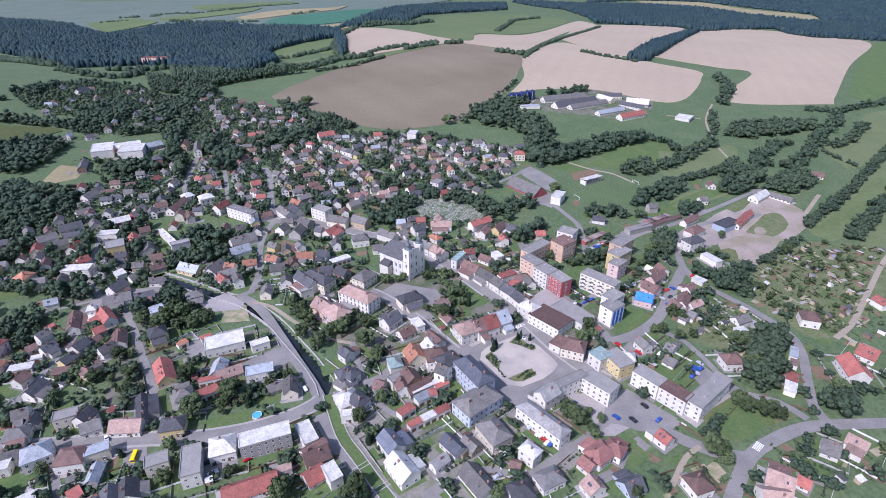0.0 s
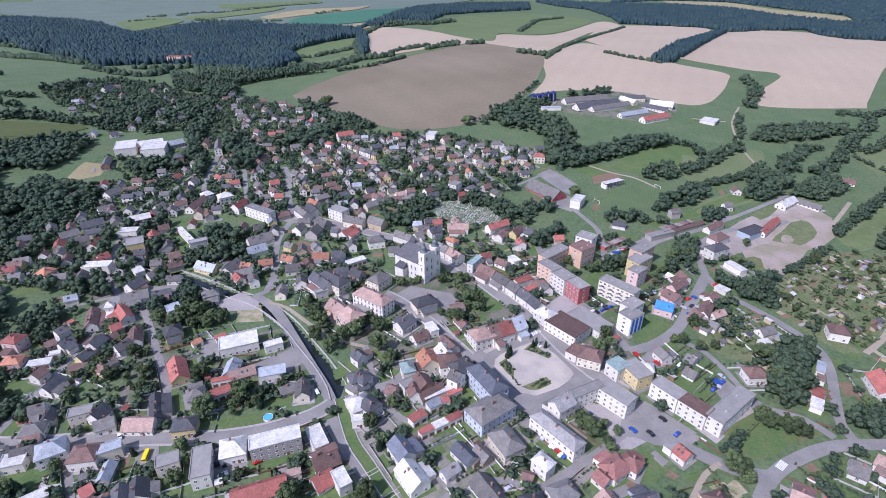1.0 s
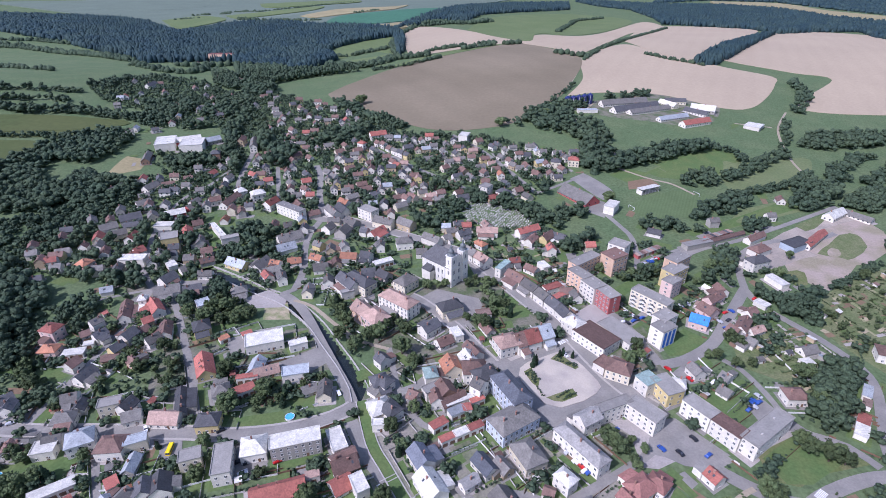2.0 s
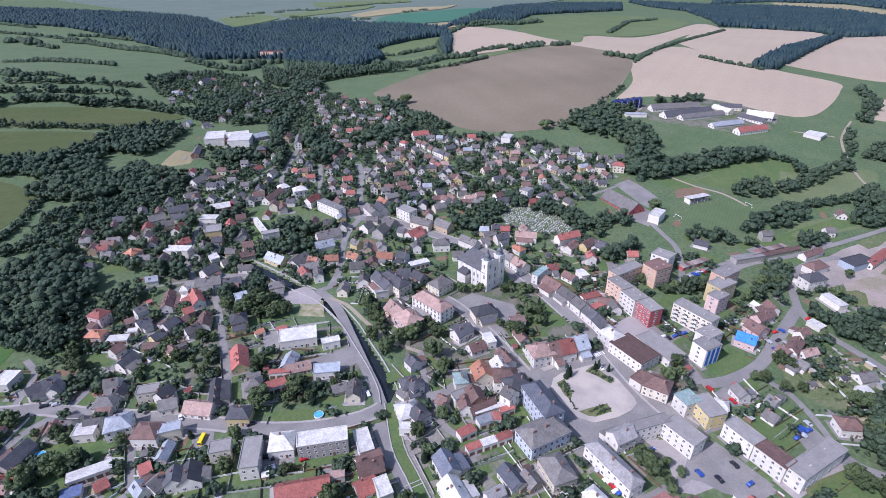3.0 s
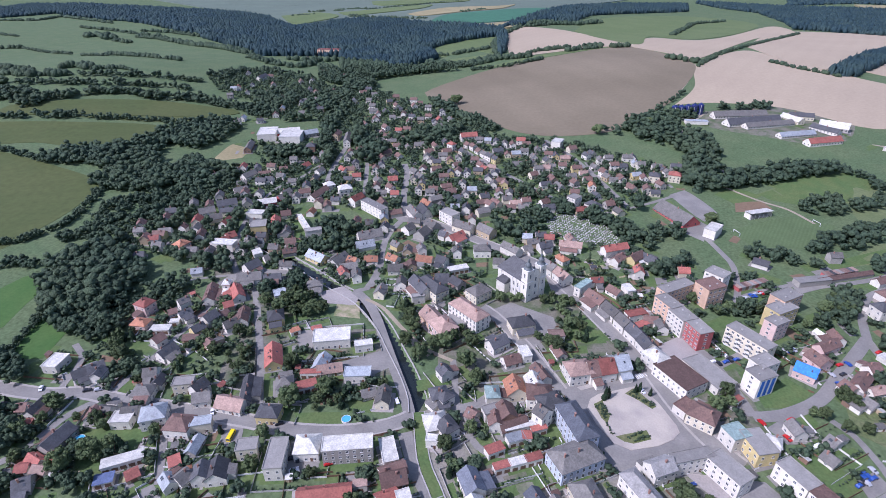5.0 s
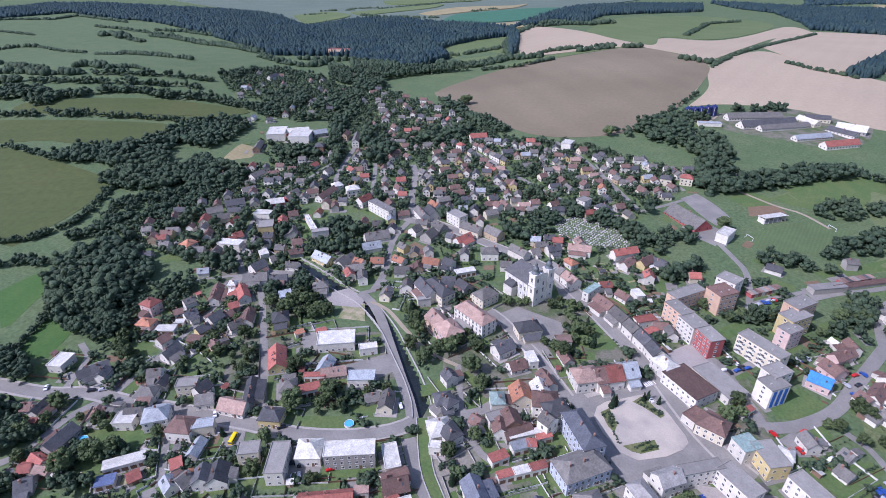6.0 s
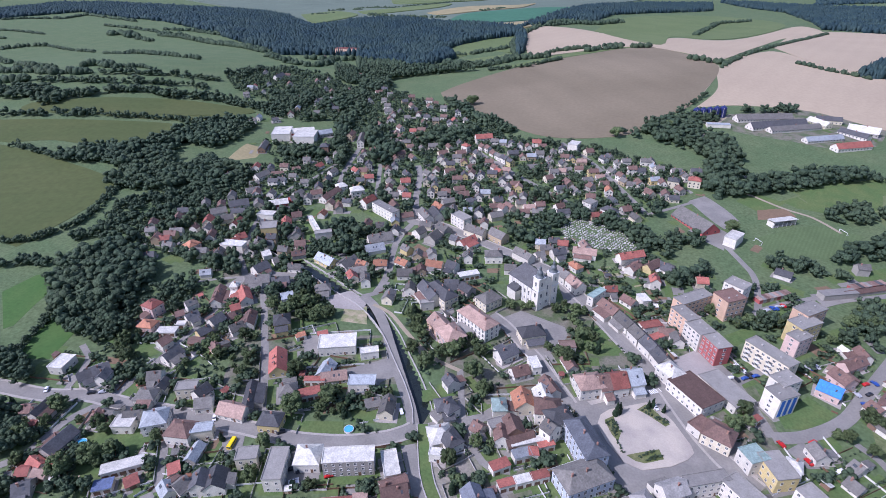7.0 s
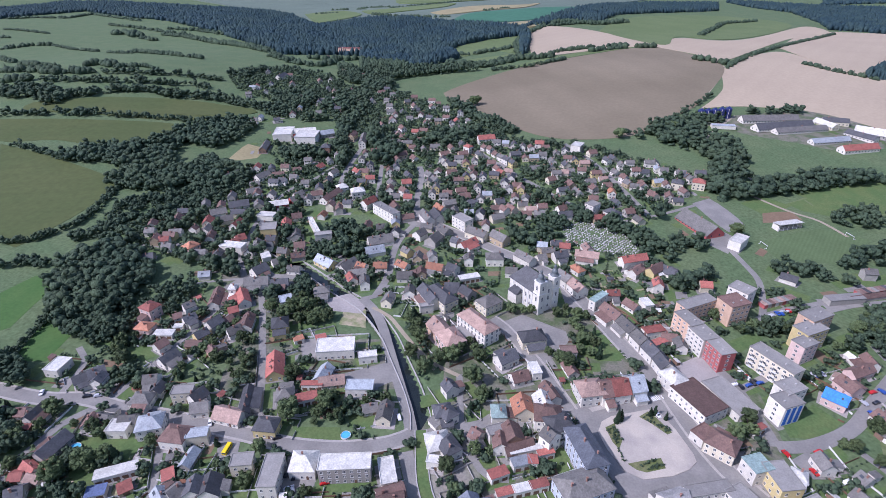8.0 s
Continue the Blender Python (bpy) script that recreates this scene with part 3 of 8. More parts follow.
def window_mesh(w, h, name="window"):
    """A casement in its reveal: a white frame round two dark panes; it faces -y, with its centre at the origin."""
    a, b, fr = w / 2, h / 2, 0.11
    v, f, idx = [], [], []

    def quad(p, m):
        f.append(tuple(range(len(v), len(v) + 4)))
        v.extend(p)
        idx.append(m)
    xs = [-a, -a + fr, -fr / 2, fr / 2, a - fr, a]
    for x0, x1 in ((xs[0], xs[1]), (xs[2], xs[3]), (xs[4], xs[5])):
        quad([(x0, -0.07, -b), (x1, -0.07, -b), (x1, -0.07, b), (x0, -0.07, b)], 0)
    for x0, x1 in ((xs[1], xs[2]), (xs[3], xs[4])):
        quad([(x0, -0.07, -b), (x1, -0.07, -b), (x1, -0.07, -b + fr), (x0, -0.07, -b + fr)], 0)
        quad([(x0, -0.07, b - fr), (x1, -0.07, b - fr), (x1, -0.07, b), (x0, -0.07, b)], 0)
        quad([(x0, -0.02, -b + fr), (x1, -0.02, -b + fr), (x1, -0.02, b - fr), (x0, -0.02, b - fr)], 1)
    quad([(-a, 0, -b), (-a, -0.07, -b), (-a, -0.07, b), (-a, 0, b)], 0)
    quad([(a, -0.07, -b), (a, 0, -b), (a, 0, b), (a, -0.07, b)], 0)
    quad([(-a, -0.07, b), (a, -0.07, b), (a, 0, b), (-a, 0, b)], 0)
    quad([(-a - 0.1, -0.16, -b), (a + 0.1, -0.16, -b), (a + 0.1, 0, -b), (-a - 0.1, 0, -b)], 0)
    return mesh(name, v, f, ["frame_white", "glass_dark"], idx)


WINDOW = window_mesh(1.25, 1.55)
WINDOW_WIDE = window_mesh(1.7, 1.4)
WINDOW_TALL = window_mesh(1.3, 2.2)
DOOR = box_mesh("door", 1.1, 0.12, 2.1, "door_wood")
CHIMNEY = {}


def chimney_mesh(h):
    if h not in CHIMNEY:
        v, f, base = [], [], 0
        for sx, sy, z0, z1 in ((0.75, 0.55, -1.0, h), (0.95, 0.75, h, h + 0.14), (0.4, 0.3, h + 0.14, h + 0.3)):
            base = len(v)
            v += [(x * sx / 2, y * sy / 2, z) for z in (z0, z1) for x, y in ((-1, -1), (1, -1), (1, 1), (-1, 1))]
            f += [tuple(base + i for i in q) for q in ((0, 1, 5, 4), (1, 2, 6, 5), (2, 3, 7, 6), (3, 0, 4, 7), (4, 5, 6, 7))]
        CHIMNEY[h] = mesh("chimney", v, f, ["chimney_brick"])
    return CHIMNEY[h]


def facade(parent, length, depth, turn, eave, wide, dense):
    """Windows, each of its own, on the wall that faces -y after the turn, and stands depth from the middle."""
    storeys = max(1, int((eave - 0.3) / 2.9))
    n = max(1, int((length - 1.2) / dense))
    for s in range(storeys):
        z = 1.55 + s * (eave - 0.2) / storeys
        for i in range(n):
            x = (i + 0.5) * length / n - length / 2
            m = pose(0, 0, 0, 0, 0, turn) @ pose(x, -depth, z)
            child("window", wide, parent, m)


YARDS = []
FAR_HOUSES = 468
FAR_V, FAR_F, FAR_M, FAR_MATS = [], [], [], []


def far_mesh(x, y, turn, v, f, mat):
    """Adds a piece to the joined mesh of the far houses."""
    base, c, s, z0 = len(FAR_V), math.cos(radians(turn)), math.sin(radians(turn)), land(x, y)
    FAR_V.extend((x + a * c - b * s, y + a * s + b * c, z0 + z) for a, b, z in v)
    if mat not in FAR_MATS:
        FAR_MATS.append(mat)
    for q in f:
        FAR_F.append(tuple(base + i for i in q))
        FAR_M.append(FAR_MATS.index(mat))


def building(kind, x, y, turn, length, width, height, roof, wall, extra=""):
    rng = random.Random(int(x * 7 + y * 13))
    d = math.hypot(x, y)
    YARDS.append((x, y, turn, length, width, d))
    FOOT.append((x, y, length / 2, width / 2, math.cos(radians(turn)), math.sin(radians(turn))))
    low = height <= 4
    block = kind == "flat" and height >= 10
    name = "garage" if low else "apartment_block" if block else "workshop" if kind == "flat" else "barn" if height <= 6 and length > 22 else "house"
    words = {"garage": "small {w} garage under a {r} roof", "apartment_block": "{w} rendered apartment block with a flat roof", "workshop": "low {w} workshop with a {r} roof",
             "barn": "long {w} barn under a {r} roof", "house": "{w} rendered house with a {r} {k} roof"}[name]
    k = {"gable": "pitched", "hip": "hipped", "flat": "flat"}[kind]
    far = kind != "flat" and not low and d > FAR_HOUSES
    top = None if far else thing(name, x, y, land(x, y), turn, words.format(w=WALL[wall][0], r=ROOF[roof][0], k=k), name.replace("_", " "), "buildings of the town")
    hl, hw = length / 2, width / 2
    rise = 0 if kind == "flat" else min(width * (0.40 if kind == "gable" else 0.34), height - 2.3)
    eave = height - rise
    wm, rm = "wall_" + wall, "roof_" + roof
    corners = [(-hl, -hw), (hl, -hw), (hl, hw), (-hl, hw)]
    v = [(a, b, -0.6) for a, b in corners] + [(a, b, eave) for a, b in corners]
    f = [(0, 1, 5, 4), (1, 2, 6, 5), (2, 3, 7, 6), (3, 0, 4, 7)]
    if kind == "gable":
        v += [(-hl, 0, height - 0.08), (hl, 0, height - 0.08)]
        f[1], f[3] = (1, 2, 6, 9, 5), (3, 0, 4, 8, 7)
    elif kind == "flat":
        f.append((4, 5, 6, 7))
    if far:
        far_mesh(x, y, turn, v, f, wm)
    else:
        child("wall", mesh("wall", v, f, [wm]), top)
    o, th = (0.25 if low else 0.4), 0.26
    if kind == "gable":
        dz = rise / hw * o
        prof = [(-hw - o, eave - dz + 0.1), (0, height + 0.1), (hw + o, eave - dz + 0.1)]
        v = [(sx * (hl + o * 0.8), b, c - t) for sx in (-1, 1) for t in (0, th) for b, c in prof]
        f = [(0, 6, 7, 1), (1, 7, 8, 2), (9, 3, 4, 10), (10, 4, 5, 11), (0, 1, 4, 3), (1, 2, 5, 4), (7, 6, 9, 10), (8, 7, 10, 11), (0, 3, 9, 6), (2, 8, 11, 5)]
        far_mesh(x, y, turn, v, f, rm) if far else child("roof", mesh("roof", v, f, [rm]), top)
    elif kind == "hip":
        r = max(0.3, hl - hw * 0.8)
        v = [(sx * (hl + o), sy * (hw + o), z) for z in (eave - 0.2, eave + 0.06) for sx, sy in ((-1, -1), (1, -1), (1, 1), (-1, 1))] + [(-r, 0, height), (r, 0, height)]
        f = [(3, 2, 1, 0), (0, 1, 5, 4), (1, 2, 6, 5), (2, 3, 7, 6), (3, 0, 4, 7), (4, 5, 9, 8), (5, 6, 9), (6, 7, 8, 9), (7, 4, 8)]
        far_mesh(x, y, turn, v, f, rm) if far else child("roof", mesh("roof", v, f, [rm]), top)
    else:
        # a slab with a raised rim
        rim = 0.12 if low else 0.4
        e = 0.25
        v = [(a * (hl + e), b * (hw + e), eave + z) for z in (0.02, rim) for a, b in ((-1, -1), (1, -1), (1, 1), (-1, 1))]
        v += [(a * (hl - 0.1), b * (hw - 0.1), eave + z) for z in (rim, 0.08) for a, b in ((-1, -1), (1, -1), (1, 1), (-1, 1))]
        f = [(3, 2, 1, 0), (12, 13, 14, 15)]
        for i in range(4):
            n = (i + 1) % 4
            f += [(i, n, n + 4, i + 4), (i + 4, n + 4, n + 8, i + 8), (i + 8, n + 8, n + 12, i + 12)]
        child("roof", mesh("roof", v, f, ["flat_roof" if roof == "g" else rm]), top)
    if far:
        # a chimney and two rows of windows, joined with the rest
        cx, cz = rng.uniform(-0.3, 0.3) * length, height - 0.5
        q = [(cx + a * 0.4, 0.6 + b * 0.3, cz + c) for c in (0, 1.7) for a, b in ((-1, -1), (1, -1), (1, 1), (-1, 1))]
        far_mesh(x, y, turn, q, [(0, 1, 5, 4), (1, 2, 6, 5), (2, 3, 7, 6), (3, 0, 4, 7), (4, 5, 6, 7)], "chimney_brick")
        for z in (1.5, 4.3)[:1 if eave < 5 else 2]:
            for i in range(max(2, int(length / 3.5))):
                wx = (i + 0.5) * length / max(2, int(length / 3.5)) - hl
                for s in (-1, 1):
                    far_mesh(x, y, turn, [(wx - 0.6, s * (hw + 0.05), z - 0.7), (wx + 0.6, s * (hw + 0.05), z - 0.7), (wx + 0.6, s * (hw + 0.05), z + 0.7), (wx - 0.6, s * (hw + 0.05), z + 0.7)], [(0, 1, 2, 3)], "glass_dark")
            for wy in (-0.22 * width, 0.22 * width):
                for s in (-1, 1):
                    far_mesh(x, y, turn, [(s * (hl + 0.05), wy - 0.6, z - 0.7), (s * (hl + 0.05), wy + 0.6, z - 0.7), (s * (hl + 0.05), wy + 0.6, z + 0.7), (s * (hl + 0.05), wy - 0.6, z + 0.7)], [(0, 1, 2, 3)], "glass_dark")
        return None
    # chimneys and roof vents
    if kind != "flat" and not low and length < 60:
        for i in range(1 if length < 16 else 2 if length < 30 else 3):
            cx = rng.uniform(-0.3, 0.3) * length if length < 16 else (-0.32 + 0.32 * i) * length
            child("chimney", chimney_mesh(rng.choice((0.9, 1.2, 1.5))), top, pose(cx, rng.choice((-0.12, 0.12)) * width, height - 0.12 * rise))
    elif block or length > 25:
        for i in range(max(2, int(length / 11))):
            child("roof_vent", VENT, top, pose((i + 0.5) / max(2, int(length / 11)) * length * 0.9 - length * 0.45, rng.uniform(-0.2, 0.2) * width, eave))
    # a lower wing against one side, skylights and a dormer
    if kind != "flat" and not low and length < 26 and height >= 6 and d < 420:
        if rng.random() < 0.5:
            wl, ww, wh, s = rng.uniform(3, 5.5), rng.uniform(0.45, 0.8) * length, min(eave - 0.4, rng.uniform(2.4, 3.4)), rng.choice((-1, 1))
            off = rng.uniform(-0.1, 0.1) * length
            v = [(off + a * ww / 2, s * (hw + (0 if b else wl)), z) for z in (-0.5, None) for a, b in ((-1, 0), (1, 0), (1, 1), (-1, 1))]
            v = [(p, q, (wh if abs(q) > hw + 0.1 else wh + 1.1) if z is None else z) for p, q, z in v]
            child("wing", mesh("wing", v, [(0, 1, 5, 4), (1, 2, 6, 5), (2, 3, 7, 6), (3, 0, 4, 7)], [wm]), top)
            r = [(p + (0.3 if p > off else -0.3), q + (0.35 * s if abs(q) > hw + 0.1 else 0), z + t - (0.1 if abs(q) > hw + 0.1 else 0)) for t in (0.02, 0.2) for p, q, z in v[4:]]
            child("wing_roof", mesh("wing_roof", r, [(3, 2, 1, 0), (4, 5, 6, 7), (0, 1, 5, 4), (1, 2, 6, 5), (2, 3, 7, 6), (3, 0, 4, 7)], ["roof_" + rng.choice((roof, roof, "g", "b"))]), top)
        if kind == "gable" and rise > 2 and rng.random() < 0.6:
            slope = math.degrees(math.atan2(rise, hw))
            for s in (-1, 1):
                for i in range(rng.choice((1, 2))):
                    m = pose(0, 0, 0, 0, 0, 0 if s < 0 else 180) @ pose(rng.uniform(-0.3, 0.3) * length, -hw * 0.5, eave + rise * 0.5 + 0.16, slope)
                    child("skylight", SKYLIGHT, top, m)
    # openings
    near = d < 370 or (d < 540 and height >= 9)
    if near and not low:
        big = block or height >= 10
        dense = 2.9 if big else 3.0
        wmesh = WINDOW_WIDE if block else WINDOW_TALL if height >= 12 else WINDOW
        sides = ((length, hw, 0), (length, hw, 180), (width, hl, 90), (width, hl, -90))
        for span, depth, t in sides:
            ny = math.sin(radians(turn + t - 90))
            if not big and ny > 0.45:
                dense_here = dense * 2.2   # plain back walls
            else:
                dense_here = dense
            if block and t in (90, -90):
                dense_here = 5.5
            facade(top, span, depth, t, eave, wmesh, dense_here if not (d > 290 and not big) else dense_here * 1.2)
        if d < 280:
            child("door", DOOR, top, pose(length * 0.21, -hw, 0.1))
    elif low and near:
        for i in range(max(1, int(length / 3.4))):
            cx = (i + 0.5) * length / max(1, int(length / 3.4)) - hl
            child("garage_door", GARAGE_DOOR, top, pose(cx, -hw, 0.1))
    faces_ = [(length, hw, 0), (length, hw, 180), (width, hl, 90), (width, hl, -90)]
    if extra == "balcony":
        # loggias on the long side that looks south
        span, depth, t = min(faces_[:2], key=lambda q: math.sin(radians(turn + q[2] - 90)))
        n = max(3, int(span / 5))
        for s in range(int((eave - 1) / 2.8)):
            for i in range(n):
                child("balcony", BALCONY, top, pose(0, 0, 0, 0, 0, t) @ pose((i + 0.5) * span / n - span / 2, -depth - 0.45, 0.7 + s * 2.9))
    if extra == "blue":
        # coloured panels on the side that looks south-east
        span, depth, t = max(faces_, key=lambda q: 0.75 * math.cos(radians(turn + q[2] - 90)) - 0.66 * math.sin(radians(turn + q[2] - 90)))
        for i in range(3):
            child("coloured_panel", box_mesh("coloured_panel", span * 0.17, 0.14, height - 1.5, "wall_blue", 0.6), top, pose(0, 0, 0, 0, 0, t) @ pose((i - 1) * span * 0.3, -depth - 0.09, 0), "deep blue facade panel")
    return top


VENT = box_mesh("roof_vent", 0.9, 0.7, 0.8, "concrete")
SKYLIGHT = box_mesh("skylight", 0.85, 1.25, 0.1, "glass_dark")
GARAGE_DOOR = box_mesh("garage_door", 2.5, 0.1, 2.1, "door_wood")


def balcony_mesh():
    """A loggia: a pale parapet on its slab before a dark panel that stands in for the recess's shade."""
    v, f, idx = [], [], []
    for x0, x1, y0, y1, z0, z1, m in ((-1.35, 1.35, -0.55, 0.45, -0.12, 0.05, 0), (-1.35, 1.35, -0.55, -0.43, 0.05, 1.0, 0), (-1.23, 1.23, 0.38, 0.47, 1.05, 2.2, 1)):
        b = len(v)
        v += [(x, y, z) for z in (z0, z1) for x, y in ((x0, y0), (x1, y0), (x1, y1), (x0, y1))]
        f += [tuple(b + i for i in q) for q in ((3, 2, 1, 0), (4, 5, 6, 7), (0, 1, 5, 4), (1, 2, 6, 5), (2, 3, 7, 6), (3, 0, 4, 7))]
        idx += [m] * 6
    return mesh("balcony", v, f, ["frame_white", "glass_dark"], idx)


BALCONY = balcony_mesh()

# ---- the houses of the town ----
building("hip", -283.2, 306.3, 168, 8.3, 10.0, 10, "o", "p")
building("gable", -249.5, 280.8, 30, 7.4, 6.2, 6, "s", "w")
building("gable", -222.2, 259.9, 117, 18.4, 6.9, 7, "b", "w")
building("gable", -231.4, 245.8, 63, 6.7, 6.2, 8, "g", "w")
building("gable", -222.3, 236.1, 65, 7.5, 6.2, 7, "d", "w")
building("gable", -233.0, 237.1, 48, 5.0, 5.4, 5, "b", "w")
building("hip", -251.6, 235.3, 173, 9.7, 8.5, 10, "r", "p")
building("hip", -243.4, 222.0, 9, 9.8, 7.7, 6, "o", "p")
building("flat", -228.2, 221.4, 19, 11.2, 5.8, 3, "w", "w")
building("gable", -220.7, 211.3, 78, 6.7, 6.9, 7, "b", "w")
building("gable", -208.0, 204.0, 78, 10.4, 7.7, 7, "d", "w")
building("gable", -204.9, 237.1, 77, 8.7, 7.7, 8, "d", "w")
building("gable", -205.4, 226.3, 70, 7.7, 6.9, 7, "d", "y")
building("gable", -205.0, 220.0, 19, 9.3, 6.2, 4, "b", "t")
building("gable", -189.4, 217.1, 159, 5.8, 5.4, 6, "b", "o")
building("flat", -260.1, 179.1, 101, 10.9, 8.4, 5, "w", "w")
building("gable", -234.2, 181.3, 56, 8.2, 7.7, 8, "d", "w")
building("flat", -225.0, 229.5, 25, 5.3, 4.0, 3, "w", "w")
building("gable", -238.8, 176.1, 57, 8.5, 6.9, 7, "d", "w")
building("gable", -229.7, 178.4, 106, 6.8, 6.2, 7, "d", "w")
building("gable", -247.8, 149.8, 19, 5.0, 6.2, 5, "b", "w")
building("gable", -240.1, 150.4, 98, 9.2, 6.2, 6, "d", "w")
building("gable", -203.9, 187.5, 26, 7.0, 9.2, 7, "g", "w")
building("gable", -195.7, 183.6, 102, 7.0, 6.2, 6, "d", "w")
building("hip", -197.4, 175.1, 19, 10.3, 8.5, 7, "g", "w")
building("flat", -179.8, 184.4, 26, 10.3, 6.2, 7, "g", "c")
building("gable", -171.7, 185.4, 78, 7.8, 7.7, 8, "d", "w")
building("gable", -165.9, 180.0, 29, 8.3, 7.7, 7, "g", "w")
building("gable", -149.4, 181.2, 4, 14.3, 9.2, 7, "p", "w")
building("gable", -147.2, 191.4, 117, 18.4, 5.4, 6, "d", "g")
building("gable", -208.4, 155.0, 112, 7.3, 6.9, 7, "b", "w")
building("gable", -206.0, 159.1, 9, 7.9, 7.7, 6, "g", "w")
building("flat", -203.5, 155.1, 19, 6.0, 3.8, 4, "r", "w")
building("flat", -193.1, 157.2, 19, 9.5, 7.5, 5, "w", "w")
building("gable", -192.6, 161.9, 24, 7.9, 6.2, 7, "g", "w")
building("hip", -179.3, 162.6, 34, 11.4, 10.0, 10, "s", "w")
building("hip", -163.4, 161.6, 11, 11.9, 10.0, 9, "b", "w")
building("flat", -154.2, 165.1, 29, 9.5, 5.5, 6, "s", "c")
building("gable", -149.9, 154.4, 102, 9.9, 5.4, 5, "s", "g")
building("flat", -151.8, 144.0, 137, 6.5, 4.9, 4, "r", "w")
building("flat", -174.7, 138.3, 39, 17.0, 5.3, 4, "w", "w")
building("flat", -175.2, 128.2, 34, 7.6, 5.5, 3, "l", "w")
building("gable", -165.9, 134.1, 54, 5.5, 6.2, 4, "r", "t")
building("gable", -213.3, 139.0, 91, 14.6, 8.5, 7, "d", "g")
building("gable", -207.0, 131.4, 75, 5.0, 6.9, 5, "o", "w")
building("gable", -212.2, 127.3, 170, 8.6, 5.4, 5, "r", "w")
building("gable", -214.5, 122.9, 25, 5.5, 6.2, 4, "r", "w")
building("gable", -206.5, 124.8, 10, 7.1, 6.2, 4, "p", "w")
building("gable", -205.9, 116.4, 37, 6.7, 9.2, 6, "d", "g")
building("gable", -147.3, 134.8, 150, 7.3, 6.2, 6, "s", "w")
building("gable", -142.6, 138.1, 76, 6.0, 7.7, 7, "g", "w")
building("gable", -135.8, 142.0, 117, 8.2, 7.7, 8, "d", "w")
building("gable", -130.2, 144.8, 116, 9.8, 9.2, 8, "d", "w")
building("flat", -124.4, 158.9, 25, 9.2, 6.8, 7, "g", "c")
building("flat", -108.7, 157.8, 110, 16.6, 7.9, 8, "g", "w")
building("hip", -99.2, 168.0, 19, 11.2, 10.8, 9, "w", "w")
building("flat", -80.5, 171.1, 22, 22.2, 8.1, 9, "w", "g")
building("flat", -63.0, 176.0, 122, 13.4, 6.7, 5, "w", "w")
building("gable", -57.5, 167.1, 41, 11.5, 7.7, 7, "b", "w")
building("hip", -127.3, 180.5, 13, 10.7, 8.5, 8, "d", "y")
building("hip", -131.3, 201.2, 30, 8.7, 9.2, 7, "g", "w")
building("flat", -120.0, 203.3, 37, 10.4, 5.8, 4, "r", "w")
building("flat", -122.3, 212.3, 19, 10.9, 3.3, 4, "r", "w")
building("gable", -148.9, 218.1, 123, 17.7, 9.2, 7, "r", "y")
building("gable", -121.0, 221.3, 95, 11.9, 7.7, 6, "s", "g")
building("flat", -97.7, 218.3, 19, 13.8, 7.3, 5, "s", "w")
building("gable", -114.3, 218.5, 29, 13.3, 7.7, 6, "p", "g")
building("gable", -78.2, 206.7, 103, 11.1, 6.9, 7, "g", "c")
building("gable", -87.0, 208.0, 35, 7.5, 6.2, 5, "g", "g")
building("hip", -47.8, 198.4, 33, 10.6, 10.8, 8, "w", "w")
building("flat", -46.1, 187.7, 10, 5.8, 3.8, 5, "w", "w")
building("hip", -51.5, 215.7, 32, 8.9, 8.5, 8, "d", "w")
building("hip", -216.5, 270.2, 19, 5.0, 6.2, 9, "w", "w")
building("gable", -206.4, 266.2, 136, 15.7, 7.7, 7, "r", "w")
building("gable", -202.6, 251.7, 48, 5.8, 6.2, 7, "r", "t")
building("gable", -187.0, 245.0, 116, 13.4, 6.9, 7, "b", "w")
building("gable", -189.4, 235.7, 58, 8.0, 7.7, 7, "g", "w")
building("gable", -201.4, 244.3, 73, 6.7, 6.2, 5, "b", "w")
building("gable", -216.1, 297.3, 70, 10.9, 9.2, 8, "d", "w")
building("gable", -208.6, 283.8, 28, 15.7, 9.2, 8, "g", "w")
building("gable", -194.3, 289.3, 29, 11.3, 7.7, 6, "d", "g")
building("flat", -224.8, 316.3, 137, 9.3, 6.2, 4, "w", "w")
building("gable", -211.3, 312.5, 54, 9.1, 6.9, 6, "g", "w")
building("flat", -177.0, 271.1, 131, 8.1, 7.6, 6, "s", "w")
building("hip", -166.7, 249.3, 34, 9.6, 10.8, 9, "d", "y")
building("flat", -150.0, 242.7, 46, 5.6, 4.4, 3, "o", "w")
building("flat", -138.4, 248.2, 39, 5.9, 3.8, 3, "r", "w")
building("flat", -124.5, 241.4, 24, 20.8, 11.8, 6, "w", "w")
building("flat", -104.4, 240.9, 30, 10.0, 4.7, 5, "w", "w")
building("hip", -161.7, 289.1, 31, 9.9, 7.7, 7, "g", "w")
building("gable", -178.3, 323.1, 160, 16.7, 9.2, 7, "s", "y")
building("gable", -161.0, 323.6, 78, 14.4, 9.2, 7, "g", "w")
building("gable", -149.9, 317.4, 31, 12.9, 6.9, 6, "g", "g")
building("gable", -151.1, 326.1, 170, 7.6, 6.2, 6, "o", "w")
building("gable", -138.8, 330.6, 18, 9.5, 6.9, 6, "o", "w")
building("gable", -150.7, 309.6, 134, 9.0, 6.2, 6, "r", "w")
building("gable", -116.2, 294.2, 96, 9.8, 6.9, 7, "g", "c")
building("gable", -124.3, 337.0, 161, 9.7, 6.9, 6, "o", "w")
building("gable", -117.0, 323.6, 18, 10.3, 8.5, 7, "g", "w")
building("gable", -100.9, 340.2, 1, 11.9, 7.7, 7, "o", "w")
